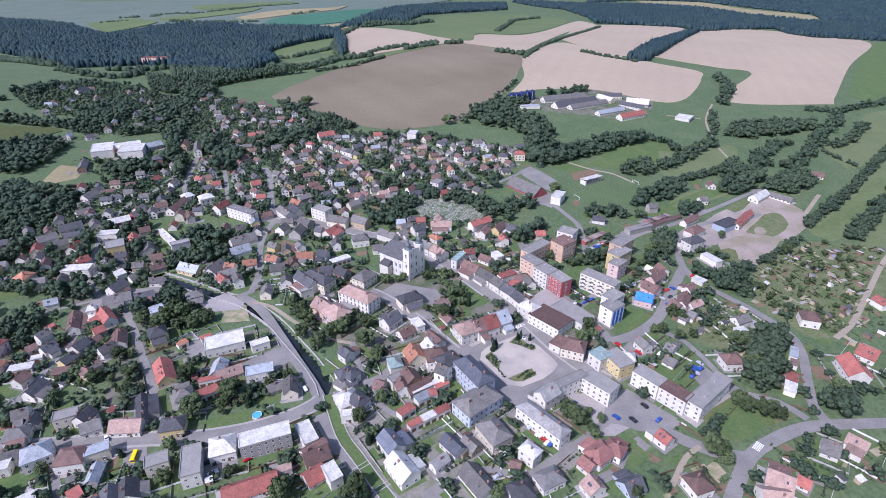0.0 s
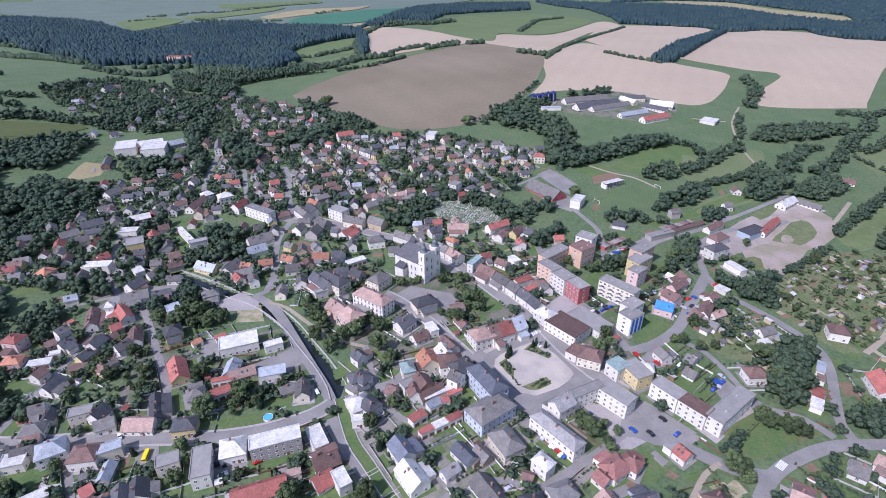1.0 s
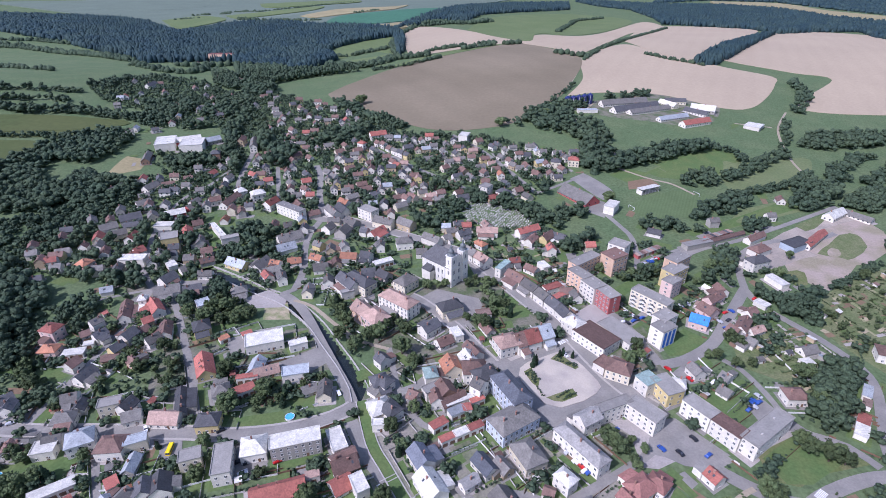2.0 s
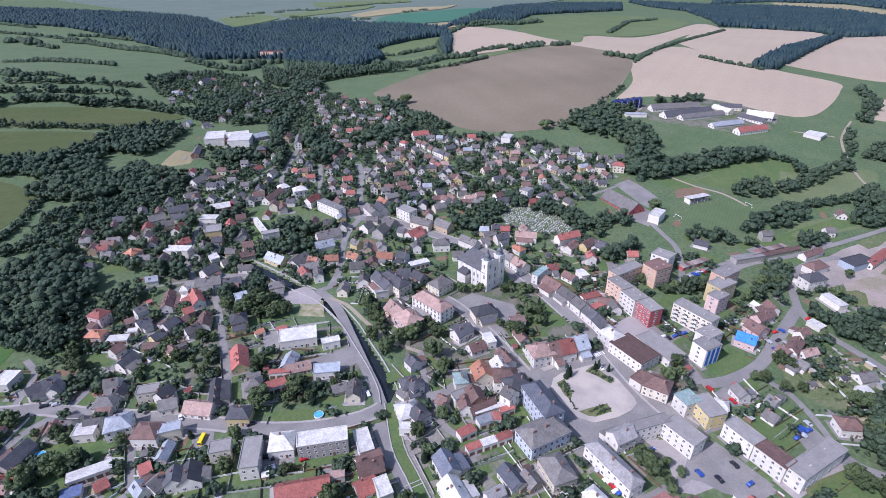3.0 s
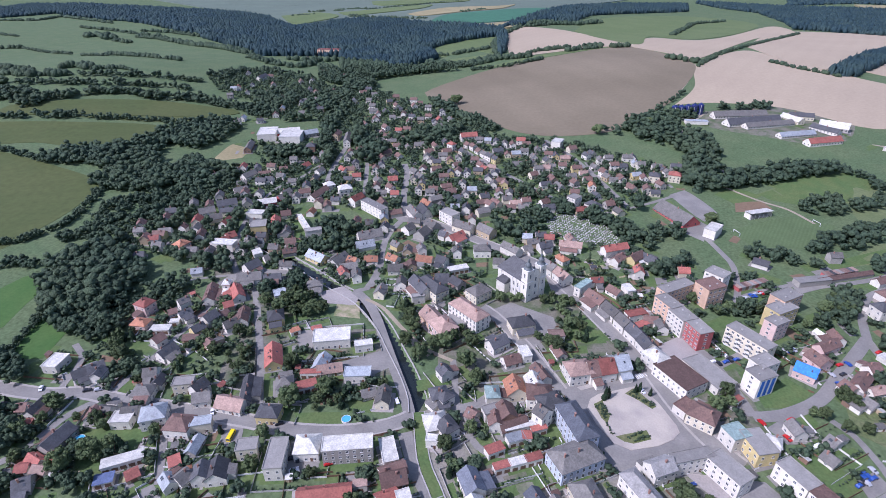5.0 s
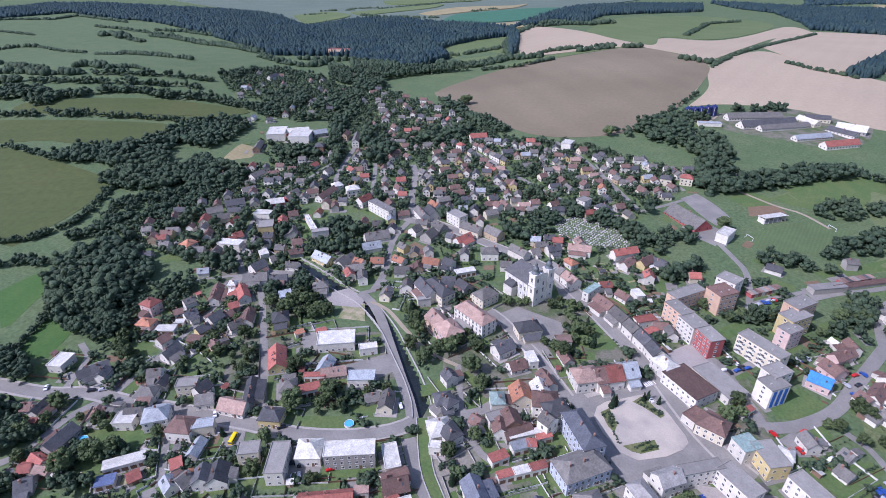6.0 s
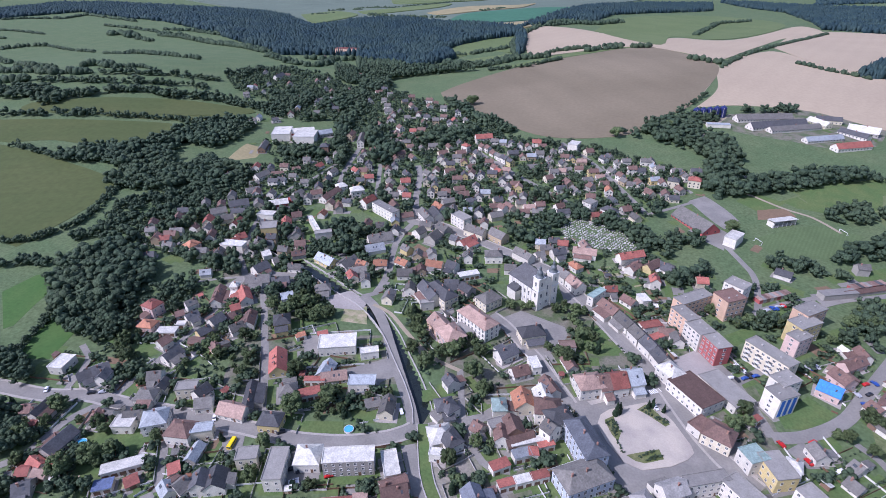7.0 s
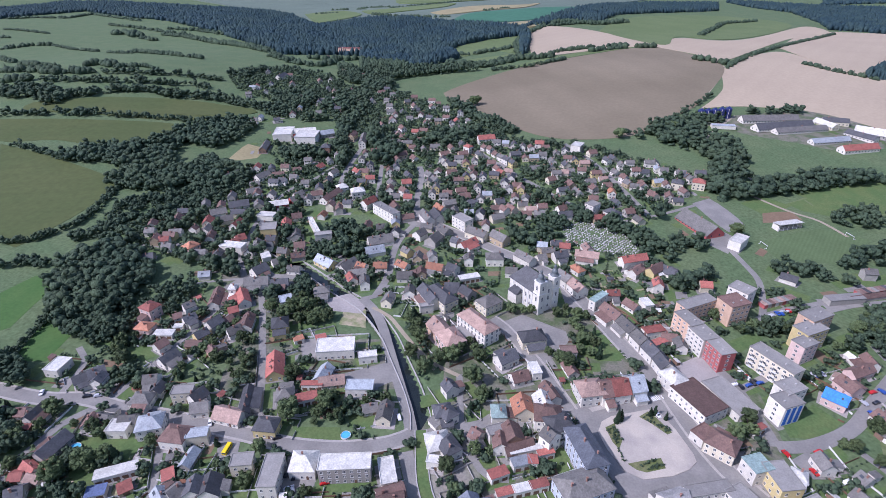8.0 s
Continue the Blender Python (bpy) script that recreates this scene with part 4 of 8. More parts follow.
building("gable", -91.6, 304.0, 136, 19.1, 9.2, 10, "d", "w")
building("hip", -84.4, 305.8, 145, 22.8, 10.8, 11, "d", "c")
building("flat", -89.6, 293.3, 31, 8.3, 3.6, 6, "g", "w")
building("hip", -53.6, 283.7, 147, 25.0, 11.2, 13, "p", "w")
building("flat", -60.0, 277.2, 147, 12.0, 5.5, 4, "g", "w")
building("hip", -64.8, 266.8, 138, 14.5, 12.4, 12, "p", "p")
building("gable", -74.3, 275.2, 138, 14.0, 10.8, 10, "p", "o")
building("gable", -70.1, 316.8, 148, 9.6, 7.7, 8, "d", "g")
building("flat", -74.7, 336.0, 36, 14.3, 5.7, 4, "w", "w")
building("gable", -88.3, 341.4, 166, 7.9, 7.7, 8, "d", "w")
building("hip", -63.9, 363.8, 18, 12.4, 9.2, 9, "g", "w")
building("hip", -53.5, 309.3, 55, 13.4, 10.8, 10, "g", "c")
building("hip", -21.4, 285.0, 31, 14.5, 10.0, 9, "d", "c")
building("gable", -31.6, 263.9, 51, 11.7, 8.5, 8, "d", "w")
building("gable", -12.5, 353.4, 138, 12.2, 8.5, 9, "g", "w")
building("gable", -3.0, 344.4, 132, 12.3, 8.5, 9, "p", "w")
building("flat", 11.2, 334.6, 60, 13.9, 4.5, 7, "t", "w")
building("gable", -43.4, 371.4, 148, 15.7, 7.7, 8, "g", "w")
building("gable", -32.7, 376.7, 42, 7.2, 6.2, 6, "g", "w")
building("hip", -6.2, 369.4, 139, 10.1, 6.9, 6, "o", "w")
building("gable", -1.7, 388.2, 2, 16.5, 7.7, 8, "p", "w")
building("gable", -20.0, 382.2, 35, 10.2, 7.7, 8, "d", "w")
building("gable", 30.2, 392.8, 35, 19.5, 7.7, 8, "r", "w")
building("gable", 32.8, 378.9, 62, 11.9, 6.9, 7, "b", "w")
building("gable", 45.0, 385.2, 56, 13.5, 7.7, 7, "b", "y")
building("gable", 31.4, 337.8, 141, 9.4, 6.9, 6, "b", "w")
building("flat", 40.2, 343.2, 119, 8.6, 5.6, 4, "w", "w")
building("gable", 20.3, 324.2, 136, 14.1, 8.5, 8, "b", "w")
building("gable", 30.2, 313.5, 130, 12.5, 8.5, 8, "g", "w")
building("gable", 37.6, 302.6, 127, 9.5, 8.5, 9, "g", "w")
building("gable", 44.0, 294.0, 127, 9.9, 8.5, 9, "d", "w")
building("gable", 49.8, 285.3, 120, 9.0, 8.5, 9, "d", "w")
building("flat", 44.4, 314.3, 33, 12.4, 6.1, 5, "r", "w")
building("flat", 47.5, 305.2, 44, 9.3, 4.6, 4, "r", "w")
building("flat", -0.2, 280.5, 19, 8.9, 6.2, 5, "p", "w")
building("gable", 2.8, 268.3, 122, 10.3, 6.2, 5, "b", "w")
building("flat", -15.0, 259.8, 120, 8.9, 5.2, 5, "w", "w")
building("gable", -21.7, 253.2, 39, 9.4, 7.7, 6, "b", "w")
building("gable", -15.5, 231.0, 115, 10.9, 10.0, 9, "o", "c")
building("gable", -6.7, 237.3, 117, 8.7, 8.5, 9, "w", "w")
building("gable", -4.4, 244.5, 128, 11.8, 6.9, 8, "b", "w")
building("hip", -2.9, 228.3, 13, 12.6, 10.8, 11, "b", "w")
building("hip", 3.0, 222.8, 35, 12.0, 10.0, 12, "d", "w")
building("gable", 0.3, 214.6, 148, 6.3, 7.7, 12, "g", "w")
building("hip", 16.3, 212.2, 123, 22.6, 10.6, 14, "n", "l")
building("hip", 17.5, 194.8, 39, 22.0, 13.1, 12, "g", "l")
building("hip", 14.5, 252.3, 28, 13.3, 11.6, 11, "p", "w")
building("gable", 20.9, 254.9, 30, 5.8, 12.3, 11, "b", "w")
building("gable", 27.7, 258.7, 29, 8.6, 12.3, 11, "r", "w")
building("gable", 35.5, 263.9, 30, 7.9, 12.3, 11, "s", "w")
building("flat", -17.7, 191.4, 41, 8.5, 4.8, 4, "r", "w")
building("flat", -12.8, 183.3, 34, 7.5, 3.6, 4, "r", "w")
building("flat", -6.5, 187.4, 34, 7.6, 3.9, 4, "w", "w")
building("flat", -0.1, 191.6, 34, 7.7, 3.9, 4, "r", "w")
building("flat", -9.7, 200.3, 34, 8.3, 4.8, 4, "s", "w")
building("flat", -4.9, 202.9, 107, 4.8, 4.2, 4, "r", "w")
building("flat", -0.2, 208.7, 33, 7.6, 3.0, 4, "r", "w")
building("hip", -25.7, 223.6, 110, 8.4, 6.9, 8, "t", "w")
building("gable", -16.9, 212.6, 121, 9.6, 10.0, 9, "b", "b")
building("gable", -12.5, 208.2, 38, 13.9, 6.9, 6, "b", "g")
building("gable", -20.6, 206.8, 109, 7.9, 6.9, 8, "b", "w")
building("flat", -9.0, 207.4, 32, 15.1, 3.0, 4, "w", "w")
building("gable", -32.3, 207.9, 158, 5.3, 6.9, 7, "b", "g")
building("hip", -30.7, 204.0, 33, 5.7, 6.2, 5, "g", "g")
building("flat", -23.8, 212.1, 37, 8.6, 5.4, 6, "g", "w")
building("hip", -42.2, 197.0, 140, 10.0, 8.5, 8, "d", "w")
building("gable", -53.6, 232.2, 137, 6.9, 6.9, 8, "d", "w")
building("hip", -49.2, 215.2, 146, 9.1, 7.7, 8, "d", "w")
building("flat", 65.5, 263.3, 133, 22.3, 15.0, 7, "b", "w")
building("hip", 54.3, 274.9, 132, 11.2, 10.0, 10, "w", "w")
building("flat", 80.7, 271.6, 129, 24.7, 12.5, 5, "g", "w")
building("hip", 74.3, 237.8, 158, 12.8, 10.8, 10, "b", "c")
building("flat", 66.8, 242.6, 49, 9.5, 6.9, 5, "b", "w")
building("flat", 91.8, 254.9, 45, 7.0, 3.0, 4, "r", "w")
building("flat", 103.7, 269.1, 37, 11.8, 9.3, 12, "g", "w", "blue")
building("flat", 107.1, 279.7, 40, 12.1, 8.8, 12, "g", "w")
building("gable", 130.5, 287.7, 155, 10.4, 8.5, 8, "u", "p")
building("gable", 138.8, 299.2, 126, 10.3, 8.5, 8, "b", "p")
building("gable", 148.8, 281.3, 123, 6.9, 7.7, 6, "b", "w")
building("flat", 86.7, 228.6, 34, 9.3, 8.6, 8, "t", "w")
building("flat", 95.5, 225.2, 115, 14.0, 10.0, 8, "g", "y")
building("hip", 104.1, 231.7, 168, 6.1, 6.9, 6, "w", "w")
building("gable", 115.4, 242.1, 112, 8.0, 6.9, 7, "g", "w")
building("gable", 129.9, 239.3, 130, 5.0, 6.9, 6, "g", "w")
building("gable", 126.5, 229.3, 133, 6.4, 6.9, 5, "g", "w")
building("flat", 67.7, 341.1, 43, 24.2, 8.4, 12, "g", "o")
building("flat", 88.4, 345.9, 38, 14.2, 12.0, 14, "b", "o")
building("flat", 95.1, 363.8, 146, 12.6, 10.7, 13, "g", "w")
building("flat", 62.4, 322.0, 128, 14.8, 8.5, 12, "g", "o")
building("flat", 69.7, 310.6, 125, 12.9, 10.3, 12, "g", "w")
building("flat", 77.7, 300.6, 122, 12.8, 9.0, 12, "g", "r")
building("flat", 104.2, 300.0, 136, 24.8, 8.6, 12, "g", "c", "balcony")
building("flat", 126.2, 332.8, 41, 16.4, 9.7, 13, "g", "y")
building("flat", 131.3, 346.2, 43, 17.1, 9.8, 14, "g", "o")
building("flat", 121.2, 319.7, 43, 11.5, 7.9, 12, "g", "p")
building("flat", 109.8, 366.3, 35, 2.8, 5.0, 3, "p", "r")
building("flat", 112.1, 367.9, 35, 2.8, 5.0, 3, "g", "g")
building("flat", 114.4, 369.5, 35, 2.8, 5.0, 3, "b", "b")
building("flat", 116.7, 371.2, 35, 2.8, 5.0, 3, "p", "w")
building("flat", 119.0, 372.8, 35, 2.8, 5.0, 3, "g", "t")
building("flat", 121.2, 374.4, 35, 2.8, 5.0, 3, "p", "r")
building("flat", 123.5, 376.0, 35, 2.8, 5.0, 3, "g", "g")
building("flat", 125.8, 377.7, 35, 2.8, 5.0, 3, "b", "b")
building("flat", 128.1, 379.3, 35, 2.8, 5.0, 3, "p", "w")
building("flat", 170.0, 399.3, 31, 2.9, 5.0, 3, "p", "r")
building("flat", 172.5, 400.8, 31, 2.9, 5.0, 3, "b", "g")
building("flat", 175.0, 402.4, 31, 2.9, 5.0, 3, "d", "b")
building("flat", 177.5, 403.9, 31, 2.9, 5.0, 3, "p", "w")
building("flat", 180.0, 405.4, 31, 2.9, 5.0, 3, "g", "t")
building("flat", 182.5, 406.9, 31, 2.9, 5.0, 3, "p", "r")
building("flat", 185.0, 408.4, 31, 2.9, 5.0, 3, "b", "g")
building("flat", 187.6, 410.0, 31, 2.9, 5.0, 3, "d", "b")
building("flat", 190.1, 411.5, 31, 2.9, 5.0, 3, "p", "w")
building("flat", 158.9, 388.0, 26, 24.3, 6.4, 4, "g", "g")
building("gable", 130.1, 402.3, 159, 10.2, 6.9, 6, "d", "w")
building("gable", 54.6, 386.6, 144, 11.0, 8.5, 6, "d", "w")
building("gable", 77.7, 465.9, 127, 36.3, 16.9, 9, "g", "r")
building("flat", 103.1, 442.5, 63, 15.6, 8.8, 7, "w", "w")
building("gable", 166.4, 750.7, 22, 67.3, 12.3, 8, "g", "w")
building("gable", 178.3, 731.1, 30, 72.0, 13.9, 8, "d", "w")
building("gable", 194.9, 726.3, 30, 64.6, 10.8, 6, "g", "w")
building("gable", 225.0, 752.1, 121, 28.4, 9.2, 7, "w", "c")
building("gable", 236.6, 763.6, 180, 26.9, 9.2, 8, "d", "c")
building("gable", 218.3, 700.3, 30, 45.9, 9.2, 6, "s", "w")
building("gable", 253.1, 723.2, 134, 31.3, 9.2, 7, "d", "w")
building("gable", 265.5, 737.7, 158, 29.5, 13.9, 9, "w", "g")
building("gable", 240.5, 682.7, 30, 41.9, 10.8, 8, "r", "w")
building("flat", 114.7, 712.5, 8, 25.4, 8.1, 4, "s", "w")
building("gable", -350.2, 562.0, 33, 36.7, 10.8, 9, "w", "r")
building("flat", -364.1, 550.0, 115, 30.6, 20.3, 8, "w", "w")
building("flat", -333.5, 550.7, 109, 26.4, 23.7, 8, "w", "w")
building("gable", -319.8, 570.4, 48, 16.2, 9.2, 8, "s", "g")
building("hip", -292.1, 521.3, 19, 9.4, 9.2, 12, "d", "b")
building("gable", -362.6, 510.0, 114, 26.2, 7.7, 7, "g", "b")
building("gable", -285.7, 570.9, 98, 14.9, 6.9, 9, "b", "t")
building("gable", -268.4, 562.9, 111, 31.9, 7.7, 9, "g", "w")
building("hip", -560.0, 1088.6, 15, 28.4, 10.8, 10, "r", "b")
building("gable", -519.3, 777.2, 94, 24.2, 9.2, 8, "d", "w")
building("gable", -135.3, 601.1, 30, 19.0, 9.2, 10, "r", "w")
building("hip", -146.1, 568.6, 153, 8.4, 6.9, 10, "r", "w")
building("hip", 62.4, 534.6, 172, 9.9, 8.5, 10, "d", "c")
building("hip", 80.6, 541.3, 175, 10.6, 8.5, 10, "r", "c")
building("flat", -5.9, 465.3, 58, 9.7, 8.9, 9, "g", "w")
building("hip", 10.8, 460.8, 146, 12.3, 9.2, 9, "d", "w")
building("flat", -102.3, 408.9, 148, 15.9, 9.1, 9, "g", "w")
building("gable", -86.0, 395.1, 161, 17.3, 9.2, 9, "g", "c")
building("gable", -67.7, 393.8, 150, 14.8, 9.2, 9, "g", "t")
building("flat", -168.4, 406.2, 150, 29.2, 7.4, 9, "a", "w")
building("flat", -213.0, 365.5, 134, 30.2, 3.1, 6, "w", "w")
building("flat", -198.3, 354.0, 35, 13.0, 5.6, 7, "g", "w")
building("gable", -266.1, 394.2, 39, 15.9, 7.7, 7, "w", "r")
building("gable", -257.1, 407.7, 64, 12.5, 7.7, 7, "g", "r")
building("flat", -262.5, 371.6, 10, 14.2, 8.4, 5, "w", "w")
building("flat", -244.3, 349.1, 120, 12.6, 11.9, 8, "g", "y")
building("gable", -304.0, 362.0, 47, 12.9, 8.5, 8, "g", "w")
building("gable", -276.8, 350.7, 96, 11.7, 7.7, 7, "r", "w")
building("gable", -260.2, 333.1, 63, 7.5, 7.7, 6, "r", "w")
building("gable", -260.6, 324.5, 68, 8.9, 6.9, 6, "r", "w")
building("flat", -254.9, 318.3, 8, 17.9, 8.3, 6, "w", "w")
building("gable", -303.5, 332.1, 101, 5.5, 6.2, 7, "b", "w")
building("gable", -297.4, 380.6, 42, 16.4, 9.2, 8, "d", "w")
building("gable", -345.6, 433.7, 78, 18.7, 8.5, 7, "g", "w")
building("gable", -339.9, 447.3, 51, 10.5, 7.7, 6, "g", "g")
building("gable", -317.4, 442.5, 78, 15.6, 8.5, 7, "g", "w")
building("gable", -231.3, 424.0, 85, 25.0, 7.7, 7, "b", "w")
building("hip", -229.5, 441.6, 46, 9.5, 8.5, 8, "w", "w")
building("hip", -210.0, 435.2, 37, 12.1, 9.2, 10, "w", "w")
building("gable", -191.5, 419.8, 72, 13.4, 8.5, 9, "r", "w")
building("gable", -155.0, 365.3, 39, 19.0, 10.8, 7, "g", "w")
building("gable", -128.5, 381.5, 70, 8.9, 8.5, 8, "g", "w")
building("gable", -115.7, 378.0, 78, 11.7, 10.0, 8, "g", "g")
building("gable", -112.2, 392.6, 147, 11.6, 8.5, 8, "g", "g")
building("gable", -151.9, 348.9, 38, 14.2, 9.2, 7, "s", "w")
building("gable", -133.1, 408.3, 131, 18.0, 7.7, 9, "g", "w")
building("gable", -125.9, 414.3, 131, 15.0, 9.2, 9, "d", "w")
building("gable", -128.2, 427.9, 146, 10.6, 7.7, 8, "o", "w")
building("gable", -88.6, 379.4, 60, 14.8, 7.7, 7, "r", "w")
building("gable", -98.8, 379.7, 164, 5.9, 6.9, 7, "d", "w")
building("gable", -261.5, 418.0, 75, 9.7, 6.9, 6, "g", "w")
building("gable", -305.0, 410.9, 49, 12.1, 7.7, 6, "g", "w")
building("gable", -334.8, 458.4, 111, 9.5, 6.9, 7, "r", "w")
building("gable", -308.1, 468.1, 14, 8.5, 6.5, 7, "b", "c")
building("gable", -294.7, 488.8, 20, 7.5, 6.5, 8, "g", "w")
building("gable", -277.3, 481.9, 80, 9.5, 6.9, 6, "r", "w")
building("gable", -255.0, 470.9, 78, 9.5, 6.2, 7, "g", "w")
building("gable", -234.0, 480.7, 148, 9.5, 6.2, 7, "r", "w")
building("gable", -227.0, 482.9, 12, 8.5, 6.9, 7, "b", "y")
building("gable", -214.3, 469.3, 25, 8.5, 6.5, 7, "r", "w")
building("gable", -218.4, 459.6, 7, 8.5, 6.2, 7, "d", "y")
building("gable", -203.0, 490.4, 114, 8.0, 6.2, 8, "b", "w")
building("gable", -175.5, 441.4, 22, 7.5, 6.9, 6, "g", "w")
building("gable", -171.5, 451.5, 147, 8.5, 6.2, 8, "b", "w")
building("gable", -186.4, 453.4, 109, 8.5, 6.5, 7, "b", "w")
building("gable", -163.4, 441.4, 12, 7.5, 6.9, 7, "r", "w")
building("gable", -194.1, 532.3, 143, 8.5, 6.5, 6, "b", "w")
building("gable", -163.1, 495.0, 143, 9.5, 6.5, 7, "g", "g")
building("gable", -154.6, 487.6, 143, 8.5, 6.9, 6, "g", "w")
building("gable", -157.0, 475.8, 106, 7.5, 6.5, 8, "g", "c")
building("gable", -144.8, 453.4, 105, 7.5, 6.2, 8, "g", "w")
building("gable", -145.6, 466.0, 105, 7.5, 6.2, 8, "g", "y")
building("gable", -133.1, 450.8, 24, 8.0, 6.5, 8, "g", "w")
building("gable", -131.7, 457.4, 11, 8.5, 6.5, 8, "b", "c")
building("gable", -157.6, 504.0, 97, 7.5, 6.9, 7, "b", "w")
building("gable", -164.1, 536.0, 105, 7.5, 6.9, 7, "g", "w")
building("gable", -156.7, 527.0, 97, 9.5, 6.5, 7, "g", "w")
building("gable", -148.8, 521.5, 24, 8.5, 6.9, 8, "d", "y")
building("gable", -147.8, 540.6, 19, 9.5, 6.5, 8, "g", "w")
building("gable", -138.3, 535.3, 107, 8.5, 6.9, 6, "b", "y")
building("gable", -131.2, 542.0, 110, 8.5, 6.2, 6, "g", "w")
building("gable", -131.6, 490.2, 23, 9.5, 6.2, 7, "b", "g")
building("gable", -127.7, 501.1, 109, 7.5, 6.2, 7, "d", "y")
building("gable", -122.1, 507.0, 95, 8.5, 6.9, 7, "b", "w")
building("gable", -109.4, 476.8, 101, 8.0, 6.5, 8, "g", "w")
building("gable", -102.0, 460.3, 101, 7.5, 6.5, 6, "g", "w")
building("gable", -97.8, 467.7, 18, 8.5, 6.5, 7, "s", "c")
building("gable", -111.4, 503.0, 101, 8.5, 6.5, 8, "d", "w")
building("gable", -112.7, 539.3, 6, 8.5, 6.5, 7, "b", "g")
building("gable", -103.6, 526.7, 139, 7.5, 6.2, 7, "b", "w")
building("gable", -98.2, 521.0, 139, 8.5, 6.5, 6, "r", "y")
building("gable", -102.8, 512.5, 8, 9.5, 6.5, 7, "d", "t")
building("gable", -91.3, 522.9, 6, 8.0, 6.2, 7, "p", "g")
building("gable", -85.6, 510.4, 98, 7.5, 6.9, 7, "d", "w")
building("gable", -89.3, 498.5, 99, 8.0, 6.9, 7, "d", "w")
building("gable", -81.3, 485.1, 98, 7.5, 6.5, 7, "g", "w")
building("gable", -76.3, 493.1, 17, 8.5, 6.5, 7, "b", "y")
building("gable", -71.5, 488.0, 99, 7.5, 6.5, 7, "p", "y")
building("gable", -64.0, 471.7, 97, 8.5, 6.5, 6, "g", "w")
building("gable", -72.5, 469.2, 105, 8.5, 6.2, 7, "b", "w")
building("gable", -83.1, 442.7, 22, 8.5, 6.5, 7, "b", "g")
building("gable", -75.5, 441.7, 142, 7.5, 6.9, 8, "b", "w")
building("gable", -62.8, 454.5, 22, 8.0, 6.9, 8, "g", "c")
building("gable", -54.9, 451.3, 25, 9.5, 6.5, 6, "p", "w")
building("gable", -70.8, 446.5, 142, 9.5, 6.9, 7, "b", "c")
building("gable", -46.8, 446.1, 16, 8.5, 6.9, 6, "g", "g")
building("gable", -46.8, 459.4, 28, 8.0, 6.9, 6, "b", "w")
building("gable", -57.3, 439.7, 19, 9.5, 6.2, 7, "b", "w")
building("gable", -130.6, 578.6, 137, 7.5, 6.2, 7, "b", "w")
building("gable", -123.0, 573.7, 137, 7.5, 6.2, 8, "b", "w")
building("gable", -114.8, 565.8, 137, 7.5, 6.9, 6, "b", "w")
building("gable", -106.4, 556.6, 137, 9.5, 6.2, 7, "g", "w")
building("gable", -99.1, 550.7, 137, 9.5, 6.9, 8, "d", "w")
building("gable", -91.6, 543.5, 137, 7.5, 6.2, 8, "d", "y")
building("gable", -36.2, 477.7, 138, 7.5, 6.9, 7, "b", "w")
building("gable", -121.0, 595.1, 11, 8.0, 6.5, 8, "g", "w")
building("gable", -112.1, 597.3, 9, 7.5, 6.2, 7, "s", "g")
building("gable", -102.4, 596.2, 104, 9.5, 6.5, 7, "d", "w")
building("gable", -92.1, 591.8, 96, 8.0, 6.5, 7, "g", "w")
building("gable", -82.7, 590.8, 111, 8.5, 6.2, 7, "b", "w")
building("gable", -75.9, 602.8, 9, 9.5, 6.9, 8, "r", "w")
building("gable", -68.3, 594.5, 17, 8.5, 6.5, 7, "b", "t")
building("gable", -74.7, 565.1, 20, 9.5, 6.5, 7, "s", "t")
building("gable", -67.2, 571.8, 20, 8.5, 6.9, 8, "g", "w")
building("gable", -55.2, 562.5, 116, 9.5, 6.2, 6, "g", "w")
building("gable", -54.2, 581.6, 108, 7.5, 6.2, 7, "g", "g")
building("gable", -46.7, 590.0, 96, 7.5, 6.9, 8, "d", "w")
building("gable", -41.5, 573.9, 9, 8.5, 6.5, 6, "b", "w")
building("gable", -33.8, 571.3, 104, 9.5, 6.2, 6, "d", "y")
building("gable", -83.0, 562.9, 108, 7.5, 6.2, 6, "b", "c")
building("gable", -23.4, 563.6, 17, 9.5, 6.5, 7, "p", "t")
building("gable", -33.9, 539.0, 4, 8.0, 6.2, 7, "g", "w")
building("gable", -38.7, 534.9, 6, 7.5, 6.5, 7, "p", "c")
building("gable", -23.9, 544.6, 9, 8.0, 6.2, 7, "b", "w")
building("gable", -45.8, 528.7, 18, 8.5, 6.2, 8, "g", "w")
building("flat", -35.5, 601.9, 79, 14.4, 10.1, 8, "w", "w")
building("gable", -10.0, 538.8, 24, 9.5, 6.2, 8, "b", "y")
building("gable", -2.5, 531.5, 20, 8.0, 6.5, 6, "p", "w")
building("gable", 2.3, 516.0, 19, 8.0, 6.9, 7, "b", "w")
building("gable", 7.3, 501.4, 101, 9.5, 6.5, 8, "o", "w")
building("gable", -13.3, 520.5, 26, 9.5, 6.9, 7, "g", "w")
building("gable", 11.7, 486.3, 134, 7.5, 6.9, 6, "d", "w")
building("gable", -6.9, 483.0, 12, 8.0, 6.5, 8, "b", "y")
building("gable", -2.7, 576.7, 130, 8.5, 6.2, 7, "d", "w")
building("gable", 2.2, 585.6, 130, 8.5, 6.2, 6, "d", "c")
building("gable", 7.3, 550.6, 131, 8.0, 6.5, 6, "g", "w")
building("gable", 11.6, 565.9, 109, 8.5, 6.5, 8, "g", "w")
building("gable", 19.1, 575.3, 18, 8.5, 6.2, 7, "g", "w")
building("gable", 25.2, 555.7, 21, 8.5, 6.5, 8, "b", "w")
